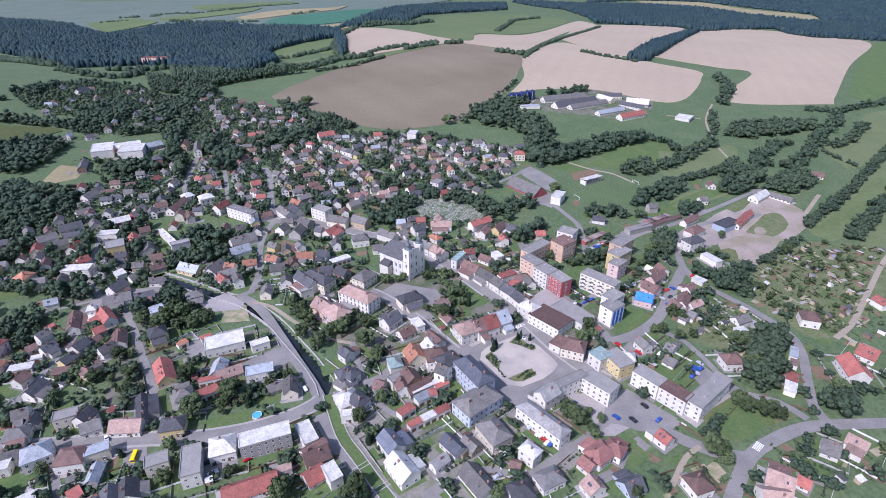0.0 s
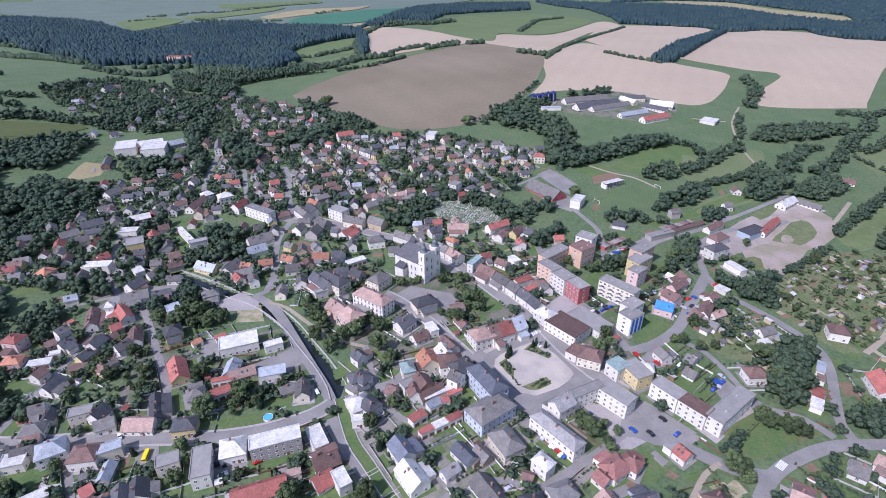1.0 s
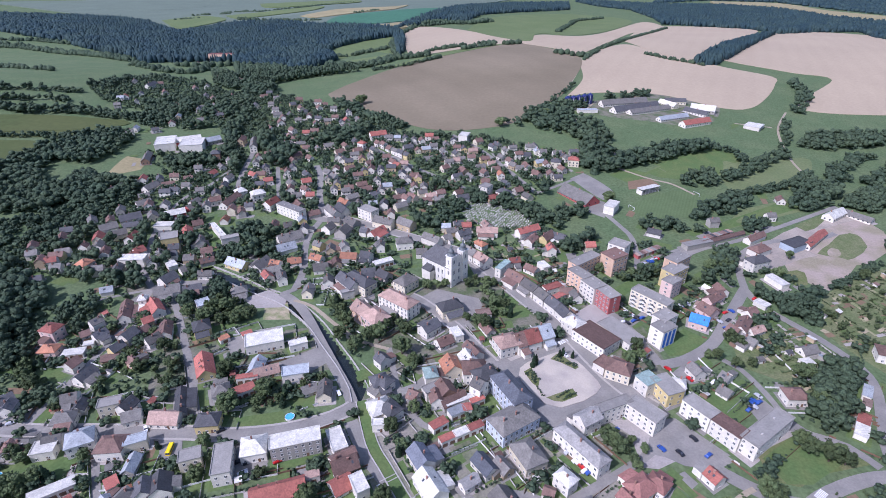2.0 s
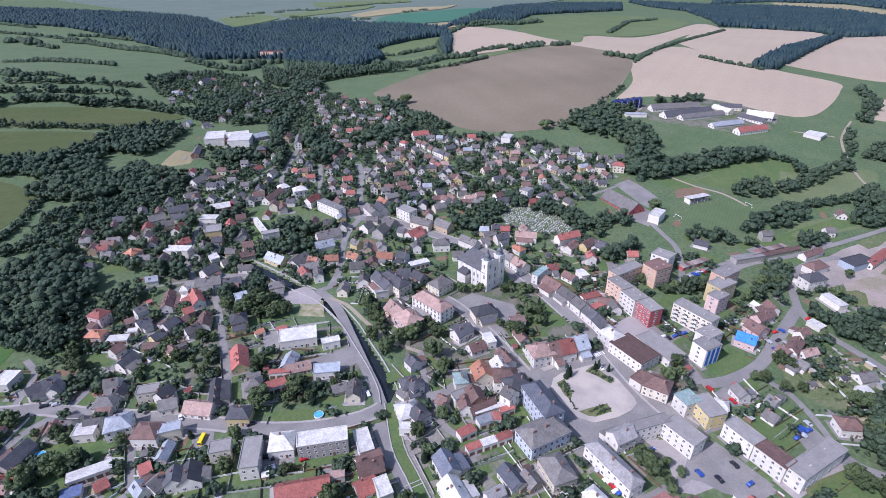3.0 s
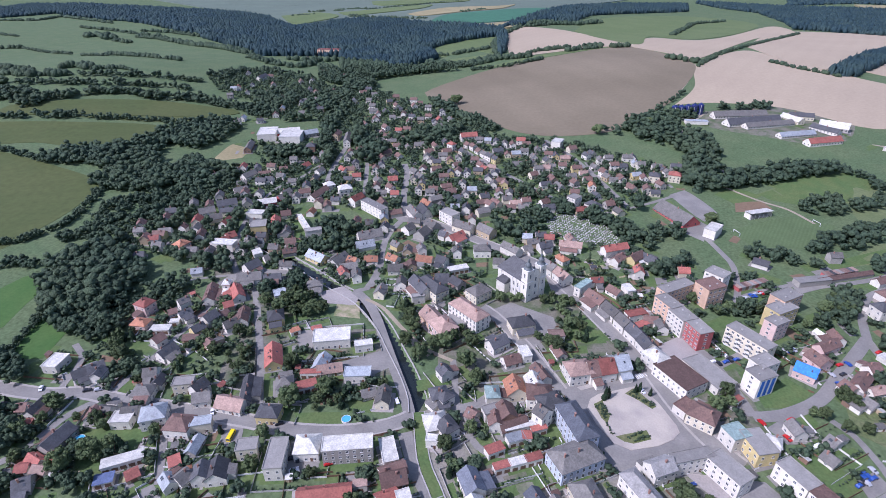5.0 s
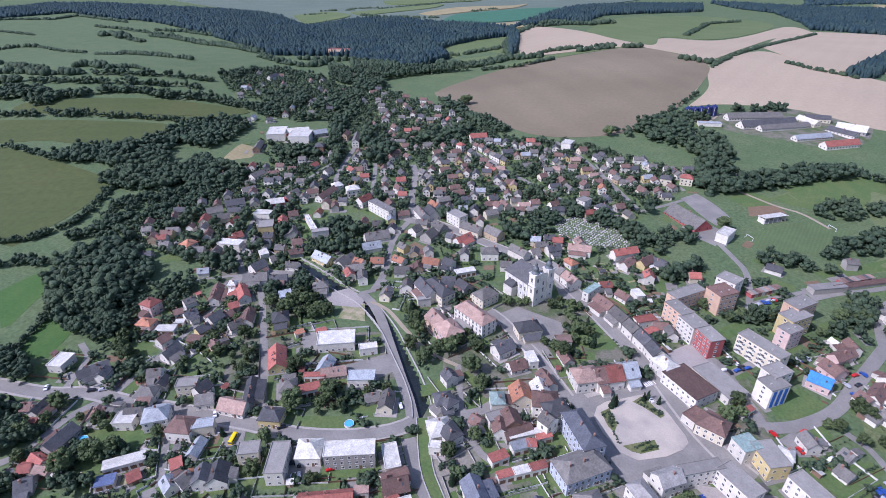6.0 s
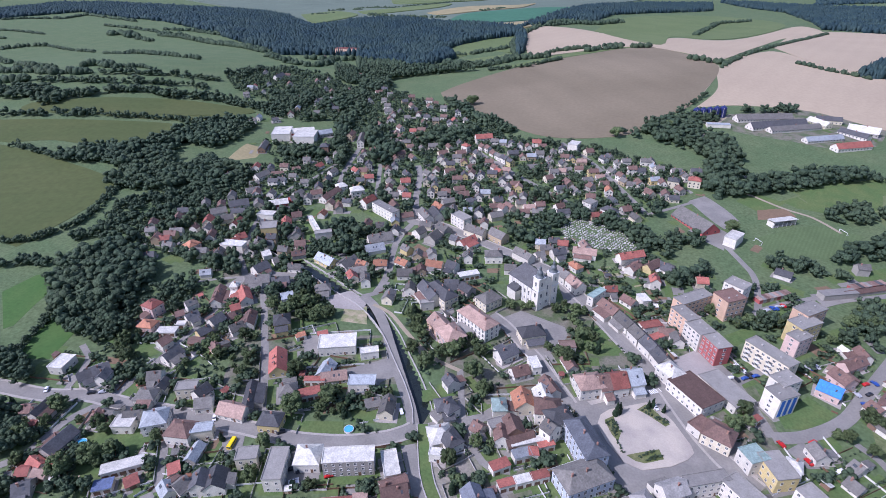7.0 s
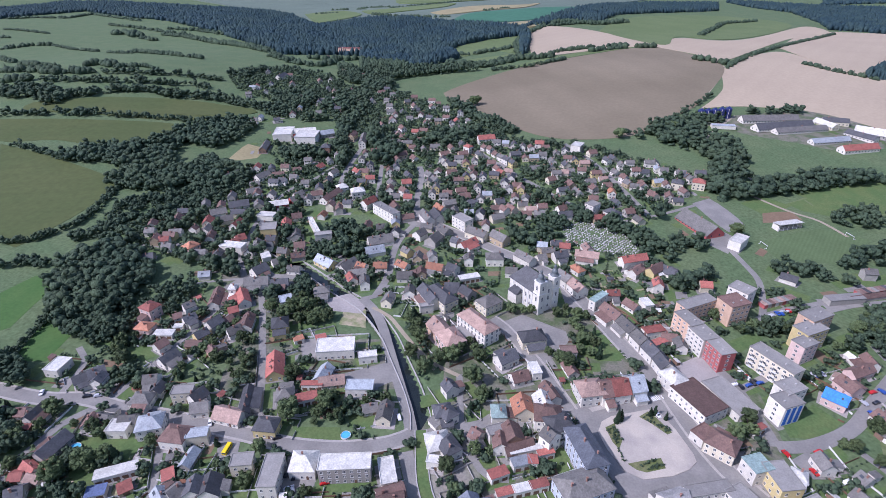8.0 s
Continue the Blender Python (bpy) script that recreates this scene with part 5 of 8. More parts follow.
building("gable", 32.9, 557.9, 26, 9.5, 6.2, 6, "d", "w")
building("gable", 37.5, 580.4, 8, 9.5, 6.5, 7, "g", "w")
building("gable", 42.8, 584.8, 96, 8.0, 6.5, 6, "d", "w")
building("gable", 45.5, 568.4, 106, 7.5, 6.5, 7, "s", "w")
building("gable", 50.7, 563.0, 11, 7.5, 6.9, 8, "g", "w")
building("gable", 15.9, 536.8, 131, 7.5, 6.5, 8, "b", "w")
building("gable", 19.9, 527.5, 132, 8.0, 6.9, 7, "g", "t")
building("gable", 26.6, 523.1, 5, 9.5, 6.2, 6, "g", "w")
building("gable", 32.8, 525.0, 113, 9.5, 6.9, 8, "b", "w")
building("gable", 45.8, 537.7, 28, 9.5, 6.5, 7, "s", "y")
building("gable", 53.1, 531.0, 101, 9.5, 6.2, 8, "b", "w")
building("gable", 55.3, 507.6, 96, 9.5, 6.9, 8, "b", "g")
building("gable", 62.1, 503.9, 15, 8.5, 6.5, 6, "d", "c")
building("gable", 65.8, 563.3, 13, 9.5, 6.2, 7, "g", "w")
building("gable", 70.6, 558.0, 111, 8.0, 6.2, 7, "d", "t")
building("gable", 73.9, 553.8, 117, 8.5, 6.5, 7, "g", "w")
building("gable", 83.2, 565.8, 6, 9.5, 6.5, 8, "d", "g")
building("gable", -240.4, 598.1, 107, 8.5, 6.2, 6, "p", "t")
building("gable", -241.5, 612.4, 141, 9.5, 6.9, 8, "b", "w")
building("gable", -222.7, 607.1, 7, 8.0, 6.9, 7, "r", "w")
building("gable", -214.5, 613.5, 5, 9.5, 6.5, 7, "b", "y")
building("gable", -228.0, 585.6, 9, 9.5, 6.2, 7, "b", "w")
building("gable", -216.6, 569.7, 20, 9.5, 6.2, 7, "g", "y")
building("gable", -206.4, 558.0, 14, 7.5, 6.9, 7, "b", "w")
building("gable", -209.0, 581.3, 9, 8.0, 6.5, 7, "b", "w")
building("gable", -225.3, 661.2, 5, 8.0, 6.2, 7, "d", "w")
building("gable", -209.7, 649.1, 18, 8.5, 6.9, 8, "g", "t")
building("gable", -204.5, 666.2, 6, 8.5, 6.2, 7, "b", "w")
building("gable", -190.7, 647.0, 114, 8.0, 6.5, 7, "d", "w")
building("gable", -240.0, 669.5, 100, 8.5, 6.2, 7, "b", "w")
building("gable", -249.6, 655.0, 18, 8.0, 6.5, 6, "g", "w")
building("gable", -271.6, 661.0, 113, 9.5, 6.5, 7, "b", "w")
building("gable", -294.1, 693.6, 12, 8.5, 6.9, 7, "g", "w")
building("gable", -309.2, 717.6, 4, 7.5, 6.5, 7, "g", "g")
building("gable", -313.7, 747.1, 21, 8.0, 6.2, 7, "g", "w")
building("gable", -235.8, 721.8, 21, 8.0, 6.5, 6, "b", "w")
building("gable", -216.1, 699.8, 11, 8.5, 6.2, 8, "g", "w")
building("gable", -248.1, 733.1, 7, 9.5, 6.5, 7, "b", "w")
building("gable", -192.1, 685.4, 113, 8.5, 6.5, 8, "d", "w")
building("gable", -335.1, 774.7, 16, 8.5, 6.9, 7, "d", "w")
building("gable", -511.5, 704.4, 122, 7.5, 6.9, 7, "r", "w")
building("gable", -512.8, 695.6, 24, 8.5, 6.2, 7, "s", "w")
building("gable", -494.7, 661.8, 26, 8.0, 6.5, 8, "g", "g")
building("gable", -484.0, 685.8, 124, 7.5, 6.5, 7, "g", "w")
building("gable", -392.4, 677.5, 125, 8.0, 6.9, 7, "d", "w")
building("gable", -365.7, 668.7, 112, 7.5, 6.2, 7, "g", "w")
building("gable", -407.2, 865.2, 20, 8.0, 6.5, 6, "d", "w")
building("gable", -411.9, 843.6, 26, 8.5, 6.5, 8, "b", "w")
building("gable", -457.3, 860.2, 33, 9.5, 6.2, 7, "p", "w")
building("gable", -440.4, 792.8, 105, 7.5, 6.9, 8, "g", "w")
building("gable", -421.9, 573.9, 22, 7.5, 6.5, 8, "g", "w")
building("gable", -424.6, 589.1, 104, 9.5, 6.2, 7, "s", "w")
building("gable", -568.6, 1005.6, 114, 7.5, 6.2, 6, "b", "w")
building("gable", -399.7, 639.8, 113, 9.5, 6.2, 8, "s", "t")
building("gable", -312.4, 310.3, 25, 7.5, 6.2, 7, "r", "w")
building("gable", -313.7, 317.5, 16, 9.5, 6.5, 7, "b", "y")
building("gable", -302.4, 302.7, 13, 7.5, 6.2, 7, "g", "w")
building("gable", -333.4, 317.5, 23, 7.5, 6.5, 7, "g", "w")
building("gable", -318.6, 308.2, 112, 7.5, 6.9, 8, "b", "t")
building("gable", -314.4, 324.2, 26, 9.5, 6.5, 6, "g", "w")
building("gable", -294.4, 336.2, 109, 9.5, 6.5, 6, "g", "w")
building("gable", -258.7, 306.2, 108, 8.0, 6.9, 7, "g", "w")
building("gable", -270.6, 302.1, 20, 8.0, 6.2, 8, "g", "c")
building("gable", -239.6, 317.1, 115, 8.0, 6.5, 7, "d", "w")
building("gable", -241.6, 330.0, 121, 7.5, 6.5, 6, "g", "w")
building("gable", -234.0, 337.2, 16, 7.5, 6.9, 8, "d", "t")
building("gable", -232.8, 328.3, 22, 9.5, 6.2, 7, "d", "w")
building("gable", -208.4, 336.5, 29, 8.0, 6.9, 7, "b", "w")
building("gable", -252.3, 355.8, 11, 8.0, 6.9, 8, "d", "w")
building("gable", -215.7, 325.1, 10, 7.5, 6.9, 7, "g", "t")
building("gable", -268.1, 440.5, 23, 7.5, 6.5, 7, "g", "w")
building("gable", -285.8, 448.7, 8, 7.5, 6.2, 7, "g", "w")
building("gable", -289.9, 435.9, 10, 7.5, 6.5, 8, "d", "w")
building("gable", -296.0, 431.0, 11, 9.5, 6.5, 8, "d", "w")
building("gable", -295.7, 404.4, 117, 9.5, 6.9, 8, "b", "w")
building("gable", -283.6, 408.5, 102, 7.5, 6.9, 7, "g", "w")
building("gable", -243.4, 509.1, 112, 8.0, 6.2, 8, "g", "w")
building("gable", -228.2, 497.9, 112, 8.5, 6.5, 8, "d", "g")
building("gable", -251.2, 453.2, 98, 8.5, 6.5, 7, "d", "t")
building("gable", -211.0, 402.3, 120, 8.5, 6.2, 7, "b", "g")
building("gable", -209.5, 414.6, 11, 7.5, 6.2, 7, "d", "w")
building("gable", -219.3, 388.3, 99, 8.0, 6.5, 6, "o", "w")
building("gable", -220.8, 405.0, 101, 8.0, 6.9, 8, "b", "c")
building("gable", -245.6, 408.8, 112, 9.5, 6.9, 8, "g", "w")
building("gable", -174.1, 381.7, 98, 9.5, 6.2, 7, "b", "t")
building("gable", -161.2, 380.8, 29, 8.0, 6.9, 8, "g", "t")
building("gable", -148.5, 379.9, 101, 7.5, 6.9, 7, "d", "w")
building("gable", -128.6, 396.4, 8, 9.5, 6.9, 6, "g", "c")
building("gable", -154.4, 393.3, 117, 8.0, 6.5, 7, "s", "y")
building("gable", -83.3, 410.7, 101, 8.0, 6.2, 8, "b", "w")
building("gable", -93.0, 428.6, 97, 8.5, 6.9, 8, "d", "w")
building("gable", -103.5, 430.8, 17, 7.5, 6.2, 6, "s", "y")
building("gable", -114.9, 427.3, 112, 9.5, 6.5, 7, "g", "c")
building("gable", -25.6, 400.5, 20, 8.0, 6.5, 6, "d", "g")
building("gable", -34.9, 393.1, 9, 7.5, 6.5, 7, "s", "c")
building("gable", -18.7, 396.5, 9, 7.5, 6.5, 7, "r", "g")
building("gable", -2.5, 399.1, 117, 8.5, 6.9, 7, "p", "w")
building("gable", -29.5, 386.2, 20, 9.5, 6.5, 7, "g", "t")
building("gable", -48.9, 351.5, 12, 8.0, 6.9, 7, "g", "w")
building("gable", -106.5, 307.1, 106, 8.0, 6.5, 7, "g", "w")
building("gable", -128.1, 354.2, 152, 8.0, 6.5, 7, "g", "y")
building("gable", -117.2, 349.2, 104, 8.0, 6.5, 7, "g", "t")
building("gable", -107.5, 352.4, 119, 7.5, 6.5, 8, "g", "w")
building("gable", -108.3, 332.0, 117, 7.5, 6.5, 6, "b", "t")
building("gable", -81.1, 356.9, 105, 8.0, 6.2, 8, "g", "w")
building("gable", -82.3, 322.1, 16, 9.5, 6.9, 6, "d", "w")
building("gable", -139.2, 306.8, 119, 9.5, 6.2, 8, "g", "w")
building("gable", -194.4, 307.2, 10, 9.5, 6.5, 6, "g", "w")
building("gable", 19.3, 345.5, 20, 8.0, 6.2, 7, "r", "w")
building("gable", 46.7, 364.8, 99, 8.0, 6.5, 8, "r", "w")
building("gable", 76.4, 374.6, 11, 7.5, 6.9, 7, "r", "c")
building("gable", 52.9, 311.9, 9, 8.5, 6.9, 6, "b", "g")
building("gable", 58.8, 306.0, 104, 8.0, 6.5, 7, "g", "w")
building("gable", 181.4, 423.7, 12, 8.0, 6.5, 8, "g", "g")
building("gable", -80.9, 149.0, 24, 22.4, 9.2, 6, "r", "w")
building("gable", -55.1, 154.7, 42, 9.1, 8.5, 6, "r", "w")
building("gable", -56.3, 164.3, 32, 11.2, 9.2, 7, "b", "b")
building("flat", -47.0, 153.9, 125, 9.5, 5.7, 6, "w", "w")
building("gable", -23.3, 170.5, 126, 11.5, 8.6, 8.5, "n", "w")
building("gable", -17.2, 157.1, 127, 14.0, 9.6, 8.5, "w", "w")
building("flat", -68.5, 157.2, 24, 5.8, 3.6, 4, "p", "w")
building("gable", 5.1, 170.1, 131, 11.0, 7.2, 7, "n", "w")
building("gable", -1.0, 161.2, 41, 8.2, 5.0, 5.5, "a", "w")
building("gable", 15.5, 152.1, 125, 16.0, 9.6, 6.5, "g", "w")
building("gable", 13.1, 170.6, 131, 8.1, 6.2, 6, "g", "t")
building("hip", 24.2, 177.2, 121, 14.5, 11.0, 9, "g", "c")
building("hip", 39.5, 165.2, 135, 8.2, 6.6, 9, "w", "w")
building("gable", 32.6, 160.8, 161, 5.0, 5.4, 4, "b", "w")
building("hip", 47.9, 183.0, 131, 26.7, 8.1, 10, "a", "w")
building("gable", 52.7, 199.3, 36, 11.0, 8.2, 11, "a", "w")
building("flat", 65.8, 207.9, 29, 19.4, 5.4, 9, "g", "w")
building("flat", 80.6, 206.0, 134, 16.7, 9.0, 9, "g", "w")
building("hip", 46.0, 152.8, 26, 11.3, 8.6, 7, "a", "w")
building("hip", 33.2, 146.6, 14, 9.8, 8.5, 7, "d", "w")
building("hip", 71.2, 166.1, 37, 12.0, 9.6, 7.5, "f", "w")
building("hip", 78.4, 168.4, 140, 8.8, 8.0, 7, "f", "w")
building("gable", 64.0, 149.4, 116, 6.9, 8.5, 7, "p", "w")
building("gable", 64.3, 160.5, 129, 6.5, 6.6, 6, "f", "w")
building("flat", 107.5, 210.7, 129, 14.8, 8.3, 9, "g", "w")
building("flat", 117.0, 199.6, 131, 14.1, 8.0, 9, "b", "w")
building("flat", 134.1, 200.7, 40, 31.6, 8.4, 9, "g", "w")
building("hip", 159.5, 228.6, 5, 10.5, 8.5, 8, "b", "w")
building("flat", 181.7, 209.3, 56, 9.1, 5.3, 3, "w", "w")
building("flat", 186.6, 216.9, 55, 8.0, 4.9, 3, "r", "w")
building("flat", 194.3, 228.2, 58, 6.1, 3.5, 3, "p", "w")
building("flat", 199.3, 237.0, 57, 10.5, 3.9, 3, "s", "w")
building("gable", 222.6, 222.5, 80, 15.6, 10.8, 9, "r", "w")
building("gable", 239.8, 235.8, 131, 9.7, 10.8, 8, "r", "w")
building("hip", 225.6, 267.5, 162, 10.4, 10.0, 9, "b", "w")
building("gable", 282.8, 285.5, 105, 8.5, 6.5, 7, "r", "w")
building("gable", 184.5, 268.5, 23, 10.3, 6.9, 5, "g", "w")
building("flat", 179.0, 257.4, 15, 6.8, 4.9, 3, "w", "w")
building("gable", 177.6, 170.3, 146, 7.0, 10.0, 7, "g", "w")
building("gable", 191.1, 172.5, 133, 8.3, 7.7, 7, "p", "w")
building("gable", 144.4, 152.4, 149, 10.3, 10.0, 8, "p", "w")
building("gable", 137.8, 143.9, 173, 11.4, 10.8, 8, "p", "w")
building("gable", 155.3, 152.5, 137, 5.0, 6.2, 5, "r", "w")
building("hip", 108.6, 150.0, 18, 9.2, 9.2, 8, "b", "w")
building("gable", 103.3, 174.7, 124, 6.4, 6.9, 7, "r", "w")
building("flat", 99.3, 178.9, 38, 5.6, 4.1, 4, "g", "w")
building("gable", 80.7, 150.5, 25, 8.8, 9.2, 6, "d", "s")
building("gable", 155.4, 286.3, 56, 14.7, 6.9, 7, "b", "w")
building("gable", 165.4, 301.0, 39, 8.3, 6.2, 6, "b", "w")
building("gable", 162.3, 283.5, 29, 10.1, 5.4, 5, "p", "w")
building("gable", 147.5, 313.9, 40, 15.1, 6.9, 7, "b", "p")
building("gable", 154.7, 323.6, 105, 8.9, 6.2, 7, "b", "w")
building("gable", 137.7, 307.5, 146, 5.8, 4.6, 4, "p", "w")
building("gable", 147.7, 327.6, 123, 5.1, 4.6, 4, "w", "w")
building("gable", 153.6, 272.3, 132, 9.0, 6.9, 6, "g", "w")
building("flat", 177.0, 312.6, 129, 8.2, 6.0, 3, "w", "w")
building("hip", 190.7, 359.4, 26, 14.9, 9.2, 11, "d", "w")
building("hip", 201.2, 381.4, 34, 14.8, 9.2, 8, "b", "w")
building("flat", 233.2, 394.6, 32, 21.7, 11.0, 5, "d", "s")
building("gable", 251.7, 405.2, 46, 35.5, 6.2, 6, "r", "w")
building("gable", 289.3, 452.0, 39, 23.0, 9.2, 7, "w", "w")
building("gable", 308.5, 451.5, 127, 21.3, 7.7, 5, "g", "w")
building("gable", 181.7, 400.8, 30, 44.8, 4.6, 4, "b", "g")
building("gable", 206.2, 402.3, 37, 20.1, 6.2, 6, "b", "w")
building("gable", 374.0, 504.1, 153, 11.1, 7.7, 6, "b", "w")
building("flat", 197.4, 340.4, 115, 14.2, 6.7, 4, "w", "w")
building("flat", 309.3, 682.8, 54, 20.7, 17.7, 4, "w", "w")
building("gable", 255.6, 475.9, 82, 8.5, 6.9, 6, "b", "w")
building("gable", 232.6, 440.4, 10, 7.5, 6.5, 7, "g", "w")
building("gable", -380.6, 750.1, 117, 8.0, 6.9, 7, "b", "w")
building("gable", -262.4, 703.2, 130, 11.0, 6.9, 7, "b", "c")
building("gable", -342.4, 706.2, 29, 9.0, 6.9, 6, "g", "c")
building("gable", -228.1, 547.1, 31, 8.0, 6.2, 6, "b", "w")
building("gable", -278.8, 743.0, 29, 9.0, 6.9, 7, "b", "t")
building("gable", -336.0, 757.4, 37, 11.0, 6.9, 6, "b", "w")
building("gable", -238.4, 706.9, 127, 8.0, 7.7, 7, "b", "w")
building("gable", -380.8, 697.9, 133, 9.0, 6.9, 7, "g", "w")
building("gable", -279.2, 718.4, 38, 8.0, 6.9, 7, "d", "t")
building("gable", -267.9, 677.5, 127, 9.0, 7.7, 6, "d", "g")
building("gable", -188.5, 660.3, 121, 9.0, 7.7, 6, "r", "g")
building("gable", -401.1, 734.6, 126, 8.0, 6.9, 7, "b", "c")
building("gable", -222.3, 641.3, 116, 8.0, 6.2, 7, "b", "w")
building("gable", -402.1, 591.7, 41, 8.0, 6.2, 6, "d", "w")
building("gable", -268.0, 643.5, 120, 10.0, 7.7, 7, "b", "w")
building("gable", -392.8, 691.2, 37, 11.0, 6.9, 6, "g", "g")
building("gable", -182.0, 632.3, 40, 10.0, 6.2, 7, "g", "g")
building("gable", -271.1, 618.3, 133, 10.0, 6.9, 7, "b", "w")
building("gable", -328.2, 710.4, 126, 10.0, 6.9, 7, "d", "c")
building("gable", -182.3, 602.6, 42, 9.0, 6.2, 6, "d", "g")
building("gable", -283.3, 672.4, 26, 11.0, 7.7, 7, "g", "w")
building("gable", -174.0, 662.0, 132, 10.0, 7.7, 6, "g", "w")
building("gable", -253.2, 684.1, 43, 11.0, 6.2, 7, "d", "c")
building("gable", -396.0, 617.5, 119, 8.0, 7.7, 7, "b", "w")
building("gable", -416.5, 744.5, 125, 11.0, 6.2, 7, "d", "g")
building("gable", -233.1, 572.2, 29, 9.0, 6.9, 6, "g", "c")
building("gable", -173.9, 621.4, 45, 10.0, 6.9, 6, "b", "w")
building("gable", -370.0, 637.8, 30, 8.0, 6.9, 6, "g", "c")
building("gable", -354.8, 659.8, 30, 8.0, 6.9, 7, "d", "t")
building("gable", -554.1, 791.4, 122, 11.0, 7.7, 7, "g", "g")
building("gable", -504.2, 727.9, 123, 11.0, 7.7, 6, "d", "w")
building("gable", -453.7, 783.7, 132, 11.0, 6.9, 7, "b", "g")
building("gable", -480.1, 747.1, 129, 10.0, 6.9, 7, "b", "g")
building("gable", -461.8, 702.0, 122, 8.0, 7.7, 6, "b", "g")
building("gable", -428.3, 689.7, 45, 8.0, 7.7, 6, "b", "w")
building("gable", -516.0, 795.7, 38, 8.0, 6.2, 6, "b", "c")
building("gable", -19.3, 593.0, 40, 9.0, 7.7, 7, "b", "c")
building("gable", 32.0, 458.6, 127, 9.0, 6.9, 6, "g", "c")
building("gable", 0.7, 450.9, 33, 10.0, 6.2, 7, "r", "t")
building("gable", -192.5, 556.7, 126, 8.0, 6.2, 7, "g", "c")
building("gable", -48.7, 515.6, 42, 8.0, 6.9, 7, "b", "c")
building("gable", -201.9, 503.5, 117, 8.0, 6.2, 7, "d", "w")
building("gable", 42.0, 508.5, 128, 10.0, 7.7, 7, "b", "c")
building("gable", -30.5, 460.9, 43, 8.0, 6.9, 6, "b", "w")
building("gable", -248.2, 528.1, 117, 9.0, 6.2, 7, "b", "w")
building("gable", -183.2, 489.9, 134, 10.0, 6.2, 6, "d", "g")
building("gable", -105.9, 447.6, 39, 9.0, 6.2, 7, "d", "w")
building("gable", -123.3, 470.3, 34, 10.0, 6.9, 6, "b", "c")
building("gable", -94.8, 568.8, 30, 11.0, 6.9, 7, "d", "g")
building("gable", -144.1, 505.5, 34, 10.0, 6.9, 7, "b", "w")
building("gable", -209.8, 524.0, 130, 10.0, 6.2, 6, "b", "c")
building("gable", 67.8, 522.2, 122, 9.0, 6.2, 7, "b", "g")
building("gable", -9.3, 508.1, 132, 8.0, 6.9, 7, "b", "g")
building("gable", -168.0, 423.3, 132, 11.0, 6.9, 6, "b", "g")
building("gable", -40.3, 555.3, 119, 9.0, 7.7, 7, "d", "c")
building("gable", -225.0, 522.5, 41, 11.0, 6.9, 6, "b", "c")
building("gable", -29.7, 510.6, 126, 9.0, 7.7, 7, "b", "t")
building("gable", -157.5, 583.0, 124, 8.0, 6.9, 7, "d", "g")
building("gable", -177.4, 471.5, 29, 9.0, 7.7, 7, "r", "w")
building("gable", -131.1, 559.6, 131, 8.0, 6.9, 7, "d", "c")
building("gable", -165.1, 568.5, 131, 10.0, 6.2, 7, "b", "c")
building("gable", -185.4, 431.9, 43, 10.0, 6.2, 7, "d", "c")
building("gable", -149.4, 407.1, 36, 10.0, 6.9, 6, "b", "g")
building("gable", -167.6, 552.5, 41, 10.0, 7.7, 6, "b", "c")
building("gable", -21.6, 497.2, 126, 11.0, 6.9, 6, "g", "w")
building("gable", -124.3, 440.9, 42, 11.0, 6.9, 7, "g", "g")
building("gable", -78.2, 427.7, 40, 11.0, 7.7, 7, "g", "c")
building("gable", -273.1, 513.0, 134, 9.0, 6.2, 7, "g", "w")
building("gable", -53.6, 546.8, 121, 8.0, 6.2, 6, "d", "c")
building("gable", -148.1, 555.7, 38, 10.0, 6.9, 7, "b", "t")
building("gable", -184.5, 570.1, 26, 11.0, 7.7, 6, "g", "c")
building("gable", -241.5, 539.3, 26, 10.0, 7.7, 6, "b", "g")
building("gable", -25.9, 448.7, 29, 11.0, 6.9, 7, "d", "w")
building("gable", -83.7, 456.8, 32, 8.0, 7.7, 7, "d", "c")
building("gable", -127.8, 523.3, 44, 8.0, 6.2, 6, "b", "g")
building("gable", -68.4, 536.9, 27, 10.0, 7.7, 7, "g", "g")
building("gable", 23.7, 471.7, 32, 8.0, 7.7, 6, "b", "g")
building("gable", -34.6, 495.5, 32, 10.0, 6.2, 7, "d", "w")
building("gable", -210.1, 537.2, 42, 10.0, 7.7, 7, "b", "t")
building("gable", -116.2, 458.5, 35, 10.0, 7.7, 7, "b", "g")
building("gable", -191.1, 468.4, 134, 9.0, 7.7, 6, "g", "c")
building("gable", -328.6, 342.1, 124, 11.0, 7.7, 7, "b", "w")
building("gable", -220.8, 351.0, 119, 10.0, 6.2, 7, "g", "g")
building("gable", -343.0, 329.2, 125, 9.0, 6.9, 6, "b", "c")
building("gable", -239.1, 364.7, 122, 11.0, 7.7, 7, "r", "c")
building("gable", -314.9, 393.5, 117, 9.0, 6.9, 7, "g", "g")
building("gable", -288.3, 368.0, 25, 11.0, 6.2, 7, "d", "c")
building("gable", -325.6, 372.4, 131, 11.0, 6.9, 7, "g", "g")
building("gable", -283.8, 328.0, 117, 11.0, 6.2, 6, "b", "w")
building("gable", -237.5, 378.0, 35, 8.0, 7.7, 7, "b", "c")
building("gable", -202.0, 324.0, 35, 10.0, 6.2, 6, "b", "g")
building("gable", -290.6, 354.9, 43, 11.0, 7.7, 7, "g", "c")
building("gable", -302.3, 347.1, 118, 11.0, 7.7, 7, "r", "c")
building("gable", -282.5, 387.8, 127, 10.0, 7.7, 7, "g", "c")
